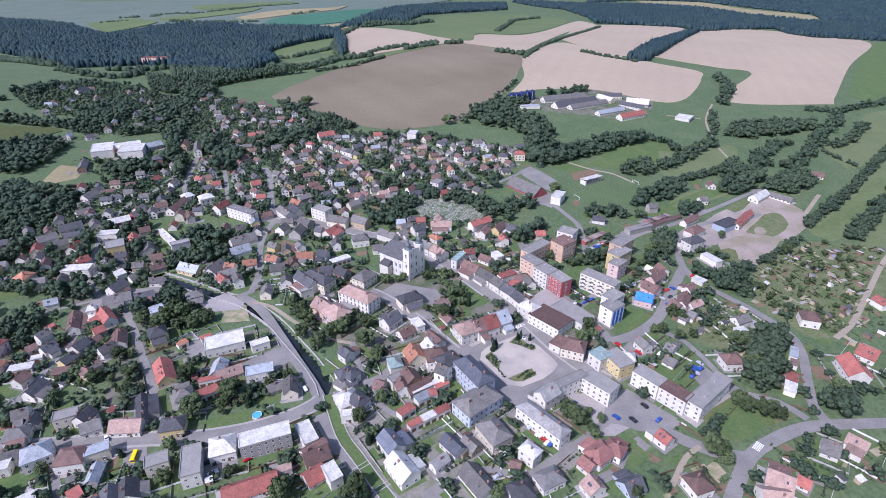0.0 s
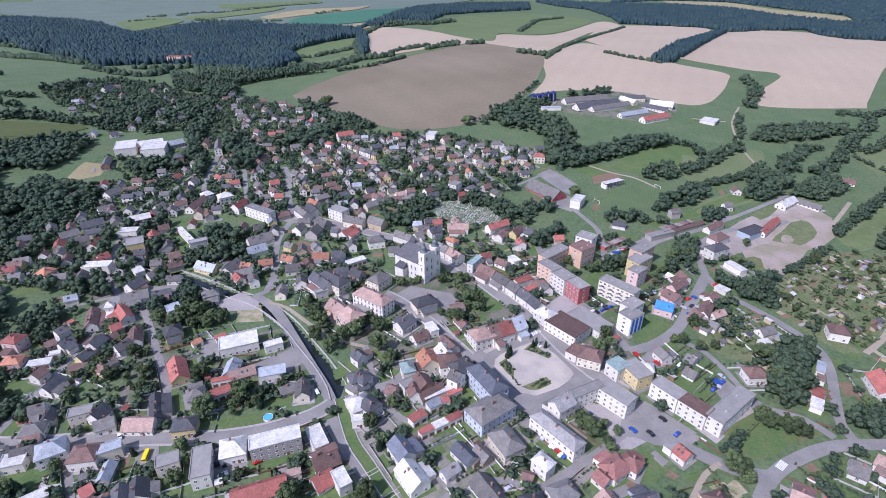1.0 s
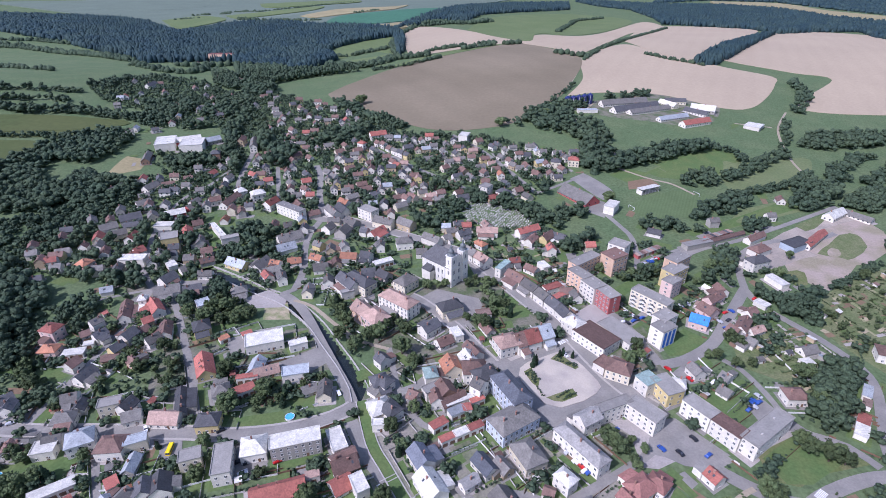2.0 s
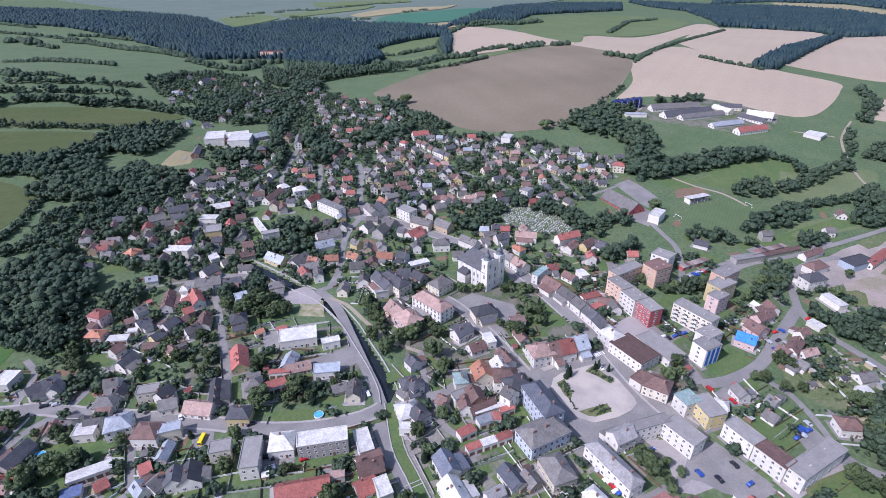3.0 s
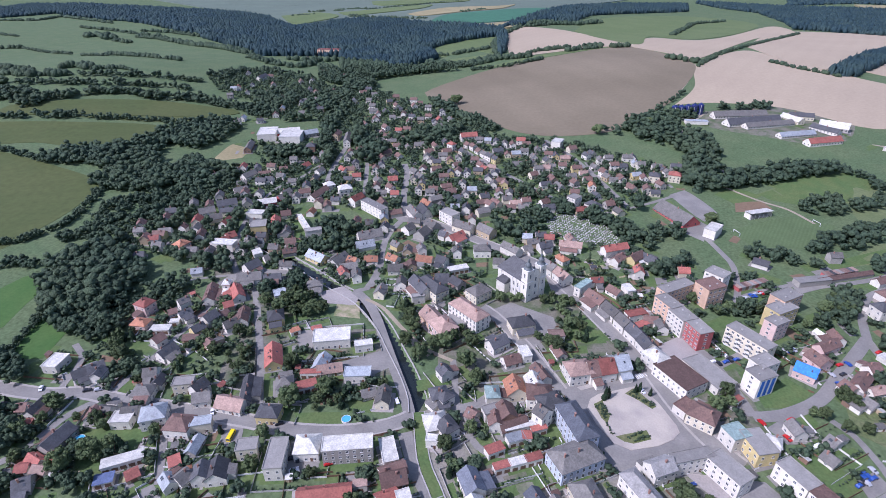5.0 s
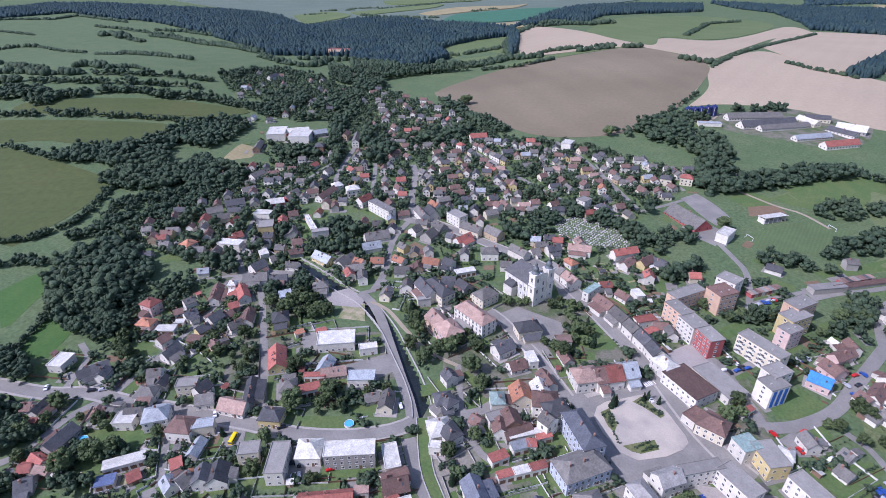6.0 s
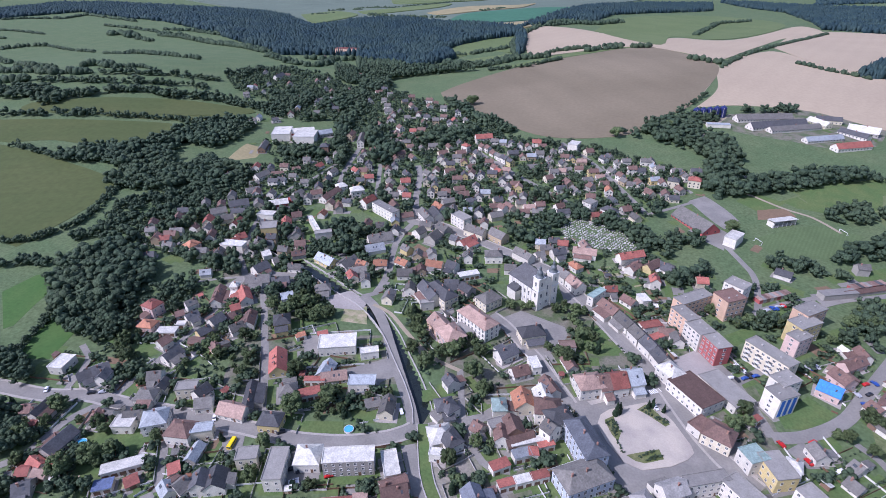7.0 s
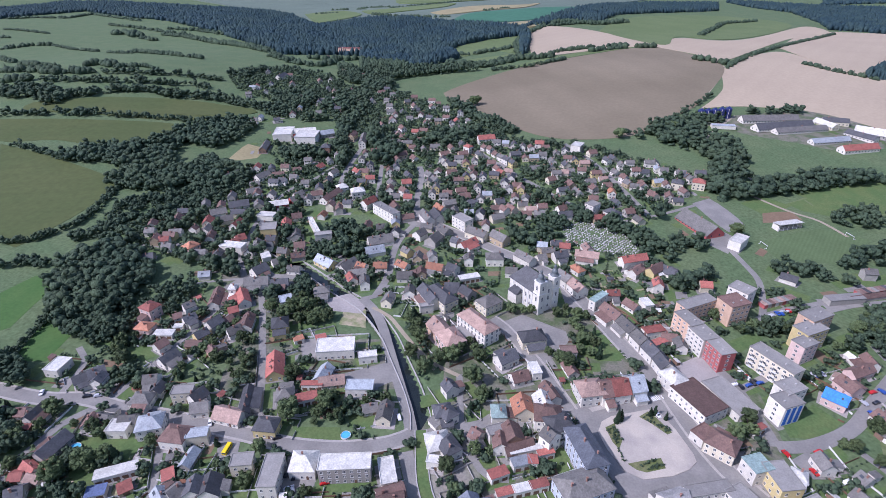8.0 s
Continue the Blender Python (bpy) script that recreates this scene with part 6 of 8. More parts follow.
building("gable", -335.0, 355.5, 28, 9.0, 6.9, 6, "d", "c")
building("gable", -312.6, 376.2, 128, 10.0, 6.2, 6, "b", "c")
building("gable", -306.3, 287.4, 31, 8.0, 7.7, 6, "d", "g")
building("gable", -292.0, 464.3, 28, 8.0, 7.7, 7, "b", "c")
building("gable", -250.1, 435.6, 118, 11.0, 7.7, 7, "d", "c")
building("gable", -304.9, 450.8, 29, 11.0, 6.9, 6, "b", "c")
building("gable", -275.3, 498.8, 134, 10.0, 6.2, 6, "g", "w")
building("gable", -254.2, 384.0, 33, 10.0, 6.2, 6, "d", "g")
building("gable", -244.9, 422.3, 40, 10.0, 6.9, 7, "b", "w")
building("gable", -312.2, 423.4, 32, 9.0, 6.2, 6, "g", "t")
building("gable", -319.1, 460.6, 125, 9.0, 6.2, 7, "d", "g")

building("flat", -554.4, 1071.4, 8, 46, 15, 13, "r", "o")

# ---- church ----


def church(x, y, turn, length, width):
    """A baroque church: nave along local x, its twin-towered front at +x."""
    top = thing("church", x, y, land(x, y), turn, "white baroque church with two onion-topped towers", "church")
    FOOT.append((x, y, length / 2 + 2, width / 2 + 2, math.cos(radians(turn)), math.sin(radians(turn))))
    hl, hw, eave, ridge = length / 2, width / 2, 14.0, 22.5
    v = [(a, b, -0.6) for a, b in ((-hl, -hw), (hl, -hw), (hl, hw), (-hl, hw))] + [(a, b, eave) for a, b in ((-hl, -hw), (hl, -hw), (hl, hw), (-hl, hw))] + [(hl, 0, ridge)]
    child("nave_wall", mesh("nave_wall", v, [(0, 1, 5, 4), (1, 2, 6, 8, 5), (2, 3, 7, 6), (3, 0, 4, 7)], ["wall_w"]), top)
    o = 0.6
    v = [(-hl - o, -hw - o, eave - 0.3), (hl, -hw - o, eave - 0.3), (hl, hw + o, eave - 0.3), (-hl - o, hw + o, eave - 0.3), (-hl + 6, 0, ridge), (hl, 0, ridge)]
    v += [(p[0], p[1], p[2] - 0.4) for p in v[:4]]
    child("nave_roof", mesh("nave_roof", v, [(0, 1, 5, 4), (2, 3, 4, 5), (3, 0, 4), (6, 7, 1, 0), (7, 8, 2, 1), (8, 9, 3, 2), (9, 6, 0, 3), (9, 8, 7, 6)], ["roof_d"]), top)
    # low side chapels
    for s in (-1, 1):
        child("side_chapel", box_mesh("side_chapel", 8, 5, 8, "wall_w", -0.5), top, pose(-hl + 8, s * (hw + 2.2), 0))
        v = [(-4.4, -2.9, 7.5), (4.4, -2.9, 7.5), (4.4, 2.9, 7.5), (-4.4, 2.9, 7.5), (-3, -s * 2.5, 10.5), (3, -s * 2.5, 10.5)]
        child("chapel_roof", mesh("chapel_roof", v, [(3, 2, 1, 0), (0, 1, 5, 4), (2, 3, 4, 5), (1, 2, 5), (3, 0, 4)], ["roof_d"]), top, pose(-hl + 8, s * (hw + 2.2), 0))
    # cornice and buttress-like pilasters
    for s in (-1, 1):
        child("cornice", box_mesh("cornice", length, 0.5, 0.6, "frame_white", eave - 1.0), top, pose(0, s * (hw + 0.2), 0))
        for i in range(6):
            px = -hl + 3 + i * (length - 8) / 5
            child("pilaster", box_mesh("pilaster", 0.9, 0.35, eave - 1, "frame_white", -0.4), top, pose(px, s * (hw + 0.12), 0))
        for i in range(5):
            px = -hl + 3 + (i + 0.5) * (length - 8) / 5
            for z, me in ((8.6, CHURCH_WINDOW), (3.6, WINDOW_TALL)):
                child("window", me, top, pose(0, 0, 0, 0, 0, 0 if s < 0 else 180) @ pose(-s * px if s > 0 else px, -hw - 0.05, z))
    # front with its gable between the towers
    v = [(a, b, z) for a in (0, 1.2) for b, z in ((-4.2, -0.5), (4.2, -0.5), (4.2, 16), (2.6, 19.5), (0, 22), (-2.6, 19.5), (-4.2, 16))]
    f = [(7, 8, 9, 10, 11, 12, 13), (6, 5, 4, 3, 2, 1, 0)] + [(i, (i + 1) % 7, (i + 1) % 7 + 7, i + 7) for i in range(7)]
    child("front_gable", mesh("front_gable", v, f, ["wall_w"]), top, pose(hl, 0, 0))
    for z in (4, 9.5, 14.5):
        child("window", CHURCH_WINDOW if z > 5 else WINDOW_TALL, top, pose(0, 0, 0, 0, 0, 90) @ pose(0, -hl - 1.3, z))
    for s in (-1, 1):
        tw = child("tower", box_mesh("tower", 5.2, 5.2, 23.7, "wall_w", -0.5), top, pose(hl - 0.6, s * (hw - 2.0), 0))
        for z in (14.2, 22.7):
            child("cornice", box_mesh("cornice", 5.8, 5.8, 0.55, "frame_white", z), tw)
        prof = [(2.9, 21.0), (2.7, 21.8), (1.7, 22.6), (1.9, 23.6), (2.0, 24.6), (1.5, 25.8), (0.75, 26.6), (0.7, 27.8), (1.0, 28.4), (0.7, 29.2), (0.18, 30.0), (0.08, 32.0)]
        v, f, n = [], [], 10
        for r, z in prof:
            v += [(r * math.cos(2 * math.pi * i / n), r * math.sin(2 * math.pi * i / n), 23.2 + (z - 21.0) * 0.82) for i in range(n)]
        for j in range(len(prof) - 1):
            f += [(j * n + i, j * n + (i + 1) % n, (j + 1) * n + (i + 1) % n, (j + 1) * n + i) for i in range(n)]
        child("onion_dome", mesh("onion_dome", v, f, ["copper"], smooth=True), tw, None, "dark weathered copper onion dome")
        for z, t in ((4.5, 90), (10.5, 90), (18.6, 90), (18.6, 0), (18.6, 180), (10.5, 0 if s < 0 else 180)):
            child("window", CHURCH_WINDOW if z > 6 else WINDOW, tw, pose(0, 0, 0, 0, 0, t) @ pose(0, -2.62, z))


CHURCH_WINDOW = window_mesh(1.4, 3.2)
church(-30.0, 328.1, -37, 26, 15.5)

# ---- trees ----


def leaf_cloud(rng, n, lumps, size):
    """Small leaf sprays on the outside of a few overlapping lumps: rows of (x, y, z) by fours."""
    quads = np.empty((n, 4, 3))
    share = np.array([l[3] ** 2 for l in lumps])
    pick = rng.choice(len(lumps), n, p=share / share.sum())
    for k in range(n):
        cx, cy, cz, r, squash = lumps[pick[k]]
        d = rng.normal(size=3)
        d /= np.linalg.norm(d)
        if d[2] < -0.5:
            d[2] *= -0.6
        c = np.array((cx, cy, cz)) + d * r * rng.uniform(0.8, 1.25) * np.array((1, 1, squash))
        nrm = d + rng.normal(size=3) * 0.45
        nrm /= np.linalg.norm(nrm)
        u = np.cross(nrm, rng.normal(size=3))
        u /= np.linalg.norm(u)
        w = np.cross(nrm, u)
        s = size * rng.uniform(0.6, 1.3)
        for q, (a, b) in enumerate(((-1, -0.7), (1, -0.55), (0.75, 0.8), (-0.6, 0.65))):
            quads[k, q] = c + u * a * s + w * b * s
    return quads


def crown_lumps(rng, n, conifer=False):
    """Lumps of a crown 1 high and about 1 wide, standing on z = 0."""
    if conifer:
        return [(rng.normal() * 0.03, rng.normal() * 0.03, 0.08 + 0.9 * i / n, 0.30 * (1 - i / n) ** 0.8 + 0.03, 0.7) for i in range(n)]
    out = [(rng.normal() * 0.04, rng.normal() * 0.04, 0.5, 0.28, 0.95)]
    for i in range(n):
        a = 2.4 * i + rng.uniform(-0.5, 0.5)
        up = rng.uniform(-0.7, 1.0)
        rad = 0.34 * math.sqrt(max(0.05, 1 - up * up)) * rng.uniform(0.7, 1.2)
        small = 1.0 if n > 8 else 1.4
        out.append((rad * math.cos(a), rad * math.sin(a), 0.52 + 0.32 * up, rng.uniform(0.10, 0.19) * small, rng.uniform(0.7, 1.0)))
    return out


def lump_mesh(rng, lumps, fine):
    """Rough solid lumps inside a crown: vertices and triangles."""
    v, f = [], []
    bm = bmesh.new()
    bmesh.ops.create_icosphere(bm, subdivisions=fine, radius=1.0)
    ball = [tuple(p.co) for p in bm.verts]
    tris = [tuple(p.index for p in q.verts) for q in bm.faces]
    bm.free()
    for cx, cy, cz, r, squash in lumps:
        base = len(v)
        for x, y, z in ball:
            k = r * rng.uniform(0.7, 1.2)
            v.append((cx + x * k, cy + y * k, cz + z * k * squash))
        f += [tuple(base + a for a in t) for t in tris]
    return v, f


def crown_parts(rng, lumps, fine, n, size):
    """A crown of solid clumps with loose sprays of leaves on them."""
    v, f = lump_mesh(rng, lumps, fine)
    q = leaf_cloud(rng, n, lumps, size).reshape(-1, 3).tolist()
    f += [(len(v) + 4 * k, len(v) + 4 * k + 1, len(v) + 4 * k + 2, len(v) + 4 * k + 3) for k in range(n)]
    return v + q, f


def far_crown(rng, rings, tip):
    """A single uneven crown for far woods: rings of (radius, height) up to a tip."""
    v, f, n = [], [], 5
    for r, z in rings:
        v += [(r * rng.uniform(0.7, 1.3) * math.cos(1.2566 * i), r * rng.uniform(0.7, 1.3) * math.sin(1.2566 * i), z + rng.uniform(-0.06, 0.06)) for i in range(n)]
    v.append((rng.normal() * 0.05, rng.normal() * 0.05, tip))
    for j in range(len(rings) - 1):
        f += [(j * n + i, j * n + (i + 1) % n, (j + 1) * n + (i + 1) % n, (j + 1) * n + i) for i in range(n)]
    k = (len(rings) - 1) * n
    f += [(k + i, k + (i + 1) % n, len(v) - 1) for i in range(n)]
    return v, f


rng0 = np.random.default_rng(4)
CROWNS = [mesh("crown", *crown_parts(rng0, crown_lumps(rng0, 17 + 3 * (i % 4)), 1, 330, 0.042), ["leaf"]) for i in range(6)]
CONES = [mesh("crown", *crown_parts(rng0, crown_lumps(rng0, 8, True), 2, 120, 0.04), ["leaf_dark"]) for i in range(2)]
# crowns for joined growth: fine, middling and coarse
SMALL = [[crown_parts(rng0, crown_lumps(rng0, k + i % 2), fine, n, size) for i in range(6)] for k, fine, n, size in ((12, 1, 95, 0.05), (5, 1, 22, 0.07), (2, 1, 3, 0.10), (1, 1, 2, 0.12))]
SMALL.append([far_crown(rng0, ((0.34, 0.05), (0.46, 0.4), (0.3, 0.75)), 0.98) for i in range(6)])
SMALL_CONES = [[crown_parts(rng0, crown_lumps(rng0, k, True), 1, n, size) for i in range(4)] for k, n, size in ((7, 30, 0.06), (4, 12, 0.09), (3, 4, 0.12), (3, 0, 0.12))]
SMALL_CONES.append([far_crown(rng0, ((0.36, 0.05), (0.24, 0.45)), 1.1) for i in range(4)])


def trunk_mesh():
    """A tapered trunk with four limbs, 1 high."""
    v, f = [], []
    for (x0, y0, z0, r0), (x1, y1, z1, r1) in (((0, 0, -0.1, 0.04), (0, 0, 0.55, 0.024)), ((0, 0, 0.35, 0.02), (0.2, 0.05, 0.65, 0.008)), ((0, 0, 0.4, 0.02), (-0.16, 0.14, 0.7, 0.008)), ((0, 0, 0.45, 0.018), (-0.05, -0.2, 0.72, 0.007)), ((0, 0, 0.5, 0.02), (0.03, 0.04, 0.85, 0.006))):
        b = len(v)
        v += [(x0 + r0 * math.cos(a), y0 + r0 * math.sin(a), z0) for a in (0, 1.26, 2.51, 3.77, 5.03)] + [(x1 + r1 * math.cos(a), y1 + r1 * math.sin(a), z1) for a in (0, 1.26, 2.51, 3.77, 5.03)]
        f += [(b + i, b + (i + 1) % 5, b + (i + 1) % 5 + 5, b + i + 5) for i in range(5)]
    return mesh("trunk", v, f, ["bark"])


TRUNK = trunk_mesh()
tree_rng = random.Random(11)


def tree(x, y, height, cone=False, slim=1.0):
    top = thing("conifer" if cone else "tree", x, y, land(x, y), tree_rng.uniform(0, 360), "dark green conifer standing among the houses" if cone else "leafy green broadleaf tree among the houses", "tree", "trees of the town")
    w = height * (0.75 if cone else tree_rng.uniform(0.85, 1.1)) * slim
    child("trunk", TRUNK, top, Matrix.Diagonal((height, height, height * 0.95, 1)))
    me = tree_rng.choice(CONES if cone else CROWNS)
    lift = 0.04 if cone else 0.02
    child("crown", me, top, Matrix.Translation((0, 0, lift * height)) @ Matrix.Diagonal((w, w, height * 0.98, 1)))


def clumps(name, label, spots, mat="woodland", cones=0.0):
    """One uncountable growth of trees: spots of x, y, height, width."""
    rng = np.random.default_rng(len(spots) + int(abs(spots[0][0])) if spots else 1)
    rows, faces, base = [], [], 0
    for x, y, h, w in spots:
        d = math.hypot(x, y)
        level = 4 if d > 1000 else 3 if h < 2.2 else 2 if d > 640 or h < 3.6 else 1 if d > (370 if h > 8 else 260) or h < 5.5 else 0
        p, f = SMALL_CONES[level][rng.integers(4)] if rng.random() < cones else SMALL[level][rng.integers(6)]
        a = rng.uniform(0, 6.28)
        c, s, z0 = math.cos(a), math.sin(a), land(x, y) - 0.06 * h
        p = np.asarray(p)
        rows.append(np.stack([x + (p[:, 0] * c - p[:, 1] * s) * w, y + (p[:, 0] * s + p[:, 1] * c) * w, z0 + p[:, 2] * h * 1.06], 1))
        faces += [tuple(base + i for i in q) for q in f]
        base += len(p)
    if not rows:
        return
    me = bpy.data.meshes.new(name)
    me.from_pydata(np.concatenate(rows), [], faces)
    me.shade_smooth()
    me.materials.append(MATS[mat])
    tagged(new(name, me), label, "trees", kind="stuff")


belt_rng = random.Random(5)


def belt(width, height, pts):
    spots = []
    for (ax, ay), (bx, by) in zip(pts, pts[1:]):
        d = math.dist((ax, ay), (bx, by))
        far = math.dist((0, 0), (ax, ay))
        step = max(height * 0.5, far / 260)
        nx_, ny_ = -(by - ay) / (d + 1e-6), (bx - ax) / (d + 1e-6)
        rows = max(1, int(width / (height * 0.8)))
        for i in range(max(1, int(d / step * (2.9 if far < 750 else 2.2)))):
            for r in range(rows):
                if belt_rng.random() < 0.06:
                    continue
                k, o = belt_rng.random() * d, belt_rng.uniform(-0.5, 0.5) * width
                x, y = ax + (bx - ax) * k / d + nx_ * o, ay + (by - ay) * k / d + ny_ * o
                h = height * (belt_rng.uniform(0.6, 1.15) if far < 750 else belt_rng.uniform(0.6, 1.2)) if belt_rng.random() < 0.75 else height * belt_rng.uniform(0.28, 0.55)
                if is_free(x, y, 2.5):
                    spots.append((x, y, h, max(h * 1.0, step * 1.4) if far < 750 else max(h * 1.2, step * 1.6)))
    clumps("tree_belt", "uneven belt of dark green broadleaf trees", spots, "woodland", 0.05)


def wood(height, pts):
    xs, ys = [p[0] for p in pts], [p[1] for p in pts]
    far = math.dist((0, 0), (sum(xs) / len(xs), sum(ys) / len(ys)))
    size = sum(a[0] * b[1] - b[0] * a[1] for a, b in zip(pts, pts[1:] + pts[:1])) / 2
    step = max(height * 0.42, far / 230, math.sqrt(abs(size) / (2200 if far < 900 else 9000)))
    spots, y = [], min(ys)
    while y < max(ys):
        x = min(xs)
        while x < max(xs):
            px, py = x + belt_rng.uniform(-0.5, 0.5) * step, y + belt_rng.uniform(-0.5, 0.5) * step
            if inside(px, py, pts) and is_free(px, py, 3):
                h = height * belt_rng.uniform(0.6, 1.2) if far < 900 else height * belt_rng.uniform(0.75, 1.3)
                spots.append((px, py, h, max(h * 1.1, step * 2.1) if far < 900 else max(h * 0.75, step * 1.5)))
            x += step
        y += step
    # woods past 1100 m get the leaf colour with haze blue in it
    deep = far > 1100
    clumps("woodland", "dense dark mixed woodland on the slope" if deep else "dense green broadleaf copse by the valley", spots, "hazy_spruce" if deep else "woodland", 0.32 if deep else 0.12)


TREES = [0]


def garden_trees(spacing, pts, tall=1.0):
    """Fruit trees and bushes in the gardens, wherever no house or street stands."""
    xs, ys = [p[0] for p in pts], [p[1] for p in pts]
    far = math.dist((0, 0), (sum(xs) / len(xs), sum(ys) / len(ys)))
    step = spacing * 0.55
    bushes, y = [], min(ys)
    while y < max(ys):
        x = min(xs)
        while x < max(xs):
            px, py = x + belt_rng.uniform(-0.5, 0.5) * step, y + belt_rng.uniform(-0.5, 0.5) * step
            if inside(px, py, pts):
                u = belt_rng.random()
                if u < 0.5:
                    if is_free(px, py, 2.6):
                        h = belt_rng.uniform(4.5, 8.5) if belt_rng.random() < 0.75 else belt_rng.uniform(9, 13)
                        if math.hypot(px, py) > 480:
                            h *= 0.75
                        h *= tall
                        if math.hypot(px, py) < 330 and TREES[0] < 240:
                            TREES[0] += 1
                            tree(px, py, h, belt_rng.random() < 0.16)
                        else:
                            bushes.append((px, py, h, h))
                elif is_free(px, py, 0.6):
                    h = belt_rng.uniform(1.5, 3.4)
                    bushes.append((px, py, h, h * 1.3))
            x += step
        y += step
    if bushes:
        clumps("garden_shrubs", "low green shrubs and hedges in the gardens", bushes)


SHEDS = [0]


def shed(x, y, turn, l, w, h, roof):
    """A garden hut with a lean-to roof and a door."""
    SHEDS[0] += 1
    top = thing("garden_shed", x, y, land(x, y), turn, "small wooden garden shed with a " + ROOF[roof][0] + " roof", "shed", "sheds in the gardens")
    v = [(a * l / 2, b * w / 2, z) for z in (-0.3, None) for a, b in ((-1, -1), (1, -1), (1, 1), (-1, 1))]
    v = [(a, b, (h if b < 0 else h + 0.6) if z is None else z) for a, b, z in v]
    child("wall", mesh("wall", v, [(0, 1, 5, 4), (1, 2, 6, 5), (2, 3, 7, 6), (3, 0, 4, 7)], ["wall_" + tree_rng.choice("tbgw")]), top)
    r = [(a * (l / 2 + 0.25), b * (w / 2 + 0.25), (h - 0.05 if b < 0 else h + 0.7) + t) for t in (0.02, 0.16) for a, b in ((-1, -1), (1, -1), (1, 1), (-1, 1))]
    child("roof", mesh("roof", r, [(3, 2, 1, 0), (4, 5, 6, 7), (0, 1, 5, 4), (1, 2, 6, 5), (2, 3, 7, 6), (3, 0, 4, 7)], ["roof_" + roof]), top)
    child("door", DOOR, top, Matrix.Translation((l * 0.2, -w / 2, 0)) @ Matrix.Diagonal((0.8, 0.8, 0.85, 1)))
    FOOT.append((x, y, l / 2, w / 2, math.cos(radians(turn)), math.sin(radians(turn))))


BEDS = []


def allotments(pts):
    """Open gardens: beds of soil and crops, huts, low bushes in rows and a few small trees."""
    xs, ys = [p[0] for p in pts], [p[1] for p in pts]
    bushes = []
    for _ in range(int((max(xs) - min(xs)) * (max(ys) - min(ys)) / 9)):
        x, y = belt_rng.uniform(min(xs), max(xs)), belt_rng.uniform(min(ys), max(ys))
        if not inside(x, y, pts) or not is_free(x, y, 1.2):
            continue
        u = belt_rng.random()
        if u < 0.034 and SHEDS[0] < 260:
            shed(x, y, belt_rng.choice((20, 110, 35, 125)), belt_rng.uniform(2.4, 4.4), belt_rng.uniform(2, 3), 2.0, belt_rng.choice("wgbsgdwow"))
        elif u < 0.12 and is_free(x, y, 2):
            h = belt_rng.uniform(2.2, 5.5)
            bushes.append((x, y, h, h))
        elif u < 0.30:
            BEDS.append((x, y, belt_rng.choice((20, 110, 35)), belt_rng.uniform(3, 8), belt_rng.uniform(1.5, 4), belt_rng.choice((2, 2, 5, 3, 5, 0))))
        elif u < 0.72:
            h = belt_rng.uniform(0.6, 1.7)
            a = belt_rng.choice((0.4, 2.0))
            for k in range(belt_rng.choice((1, 1, 2, 5))):
                bushes.append((x + k * math.cos(a) * h * 1.1, y + k * math.sin(a) * h * 1.1, h * belt_rng.uniform(0.7, 1.2), h * 1.4))
    clumps("garden_shrubs", "rows of green bushes in the allotment gardens", bushes, "leaf")


def shrub_bed(width, height, pts):
    """Low clipped shrubs in a planted bed."""
    spots = []
    for (ax, ay), (bx, by) in zip(pts, pts[1:]):
        for i in range(int(math.dist((ax, ay), (bx, by)) * max(1, width) / 1.3)):
            k, o = belt_rng.random(), belt_rng.uniform(-0.5, 0.5) * width
            h = height * belt_rng.uniform(0.7, 1.2) + 0.5
            spots.append((ax + (bx - ax) * k + o * 0.6, ay + (by - ay) * k + o * 0.8, h, h * 0.9))
    clumps("shrub_bed", "low dark green shrubs in a planted bed on the square", spots)


# ---- hedges and woods ----
wood(13, [(99, 522), (127, 533), (163, 557), (200, 582), (239, 601), (244, 618), (207, 605), (169, 582), (132, 559), (99, 537)])
belt(8, 8, [(240, 605), (260, 588), (256, 568)])
belt(14, 10, [(180, 509), (197, 508), (221, 521), (249, 542), (290, 581)])
belt(10, 9, [(186, 521), (217, 534)])
belt(14, 11, [(292, 590), (311, 591)])
belt(10, 9, [(355, 714), (310, 597)])
belt(16, 12, [(164, 435), (188, 447), (209, 462), (225, 483)])
belt(8, 7, [(226, 487), (257, 502), (288, 521)])
belt(14, 10, [(118, 408), (136, 419), (153, 416), (172, 400)])
belt(14, 11, [(266, 460), (278, 493), (305, 538)])
wood(11, [(271, 459), (298, 473), (324, 518), (302, 511)])
belt(13, 11, [(317, 520), (346, 561), (384, 596), (400, 601)])
belt(10, 9, [(340, 537), (361, 531)])
wood(9, [(305, 473), (325, 461), (360, 487), (369, 514), (330, 501)])
belt(15, 10, [(356, 522), (390, 555), (438, 611), (489, 665), (530, 716)])
wood(12, [(333, 624), (364, 615), (405, 630), (462, 656), (480, 680), (430, 675), (365, 661)])
belt(11, 9, [(443, 591), (477, 613), (531, 668)])
belt(4, 5, [(426, 584), (429, 559), (436, 535)])
belt(8, 7, [(299, 398), (334, 425), (382, 468), (444, 526), (504, 587), (563, 639)])
belt(11, 9, [(321, 374), (351, 399), (390, 438), (443, 483)])
wood(10, [(156, 350), (176, 354), (190, 384), (170, 380)])
wood(9, [(201, 408), (225, 417), (229, 434), (209, 427)])
belt(9, 9, [(128, 432), (140, 449), (152, 454)])
belt(5, 5, [(232, 336), (251, 351), (281, 375)])
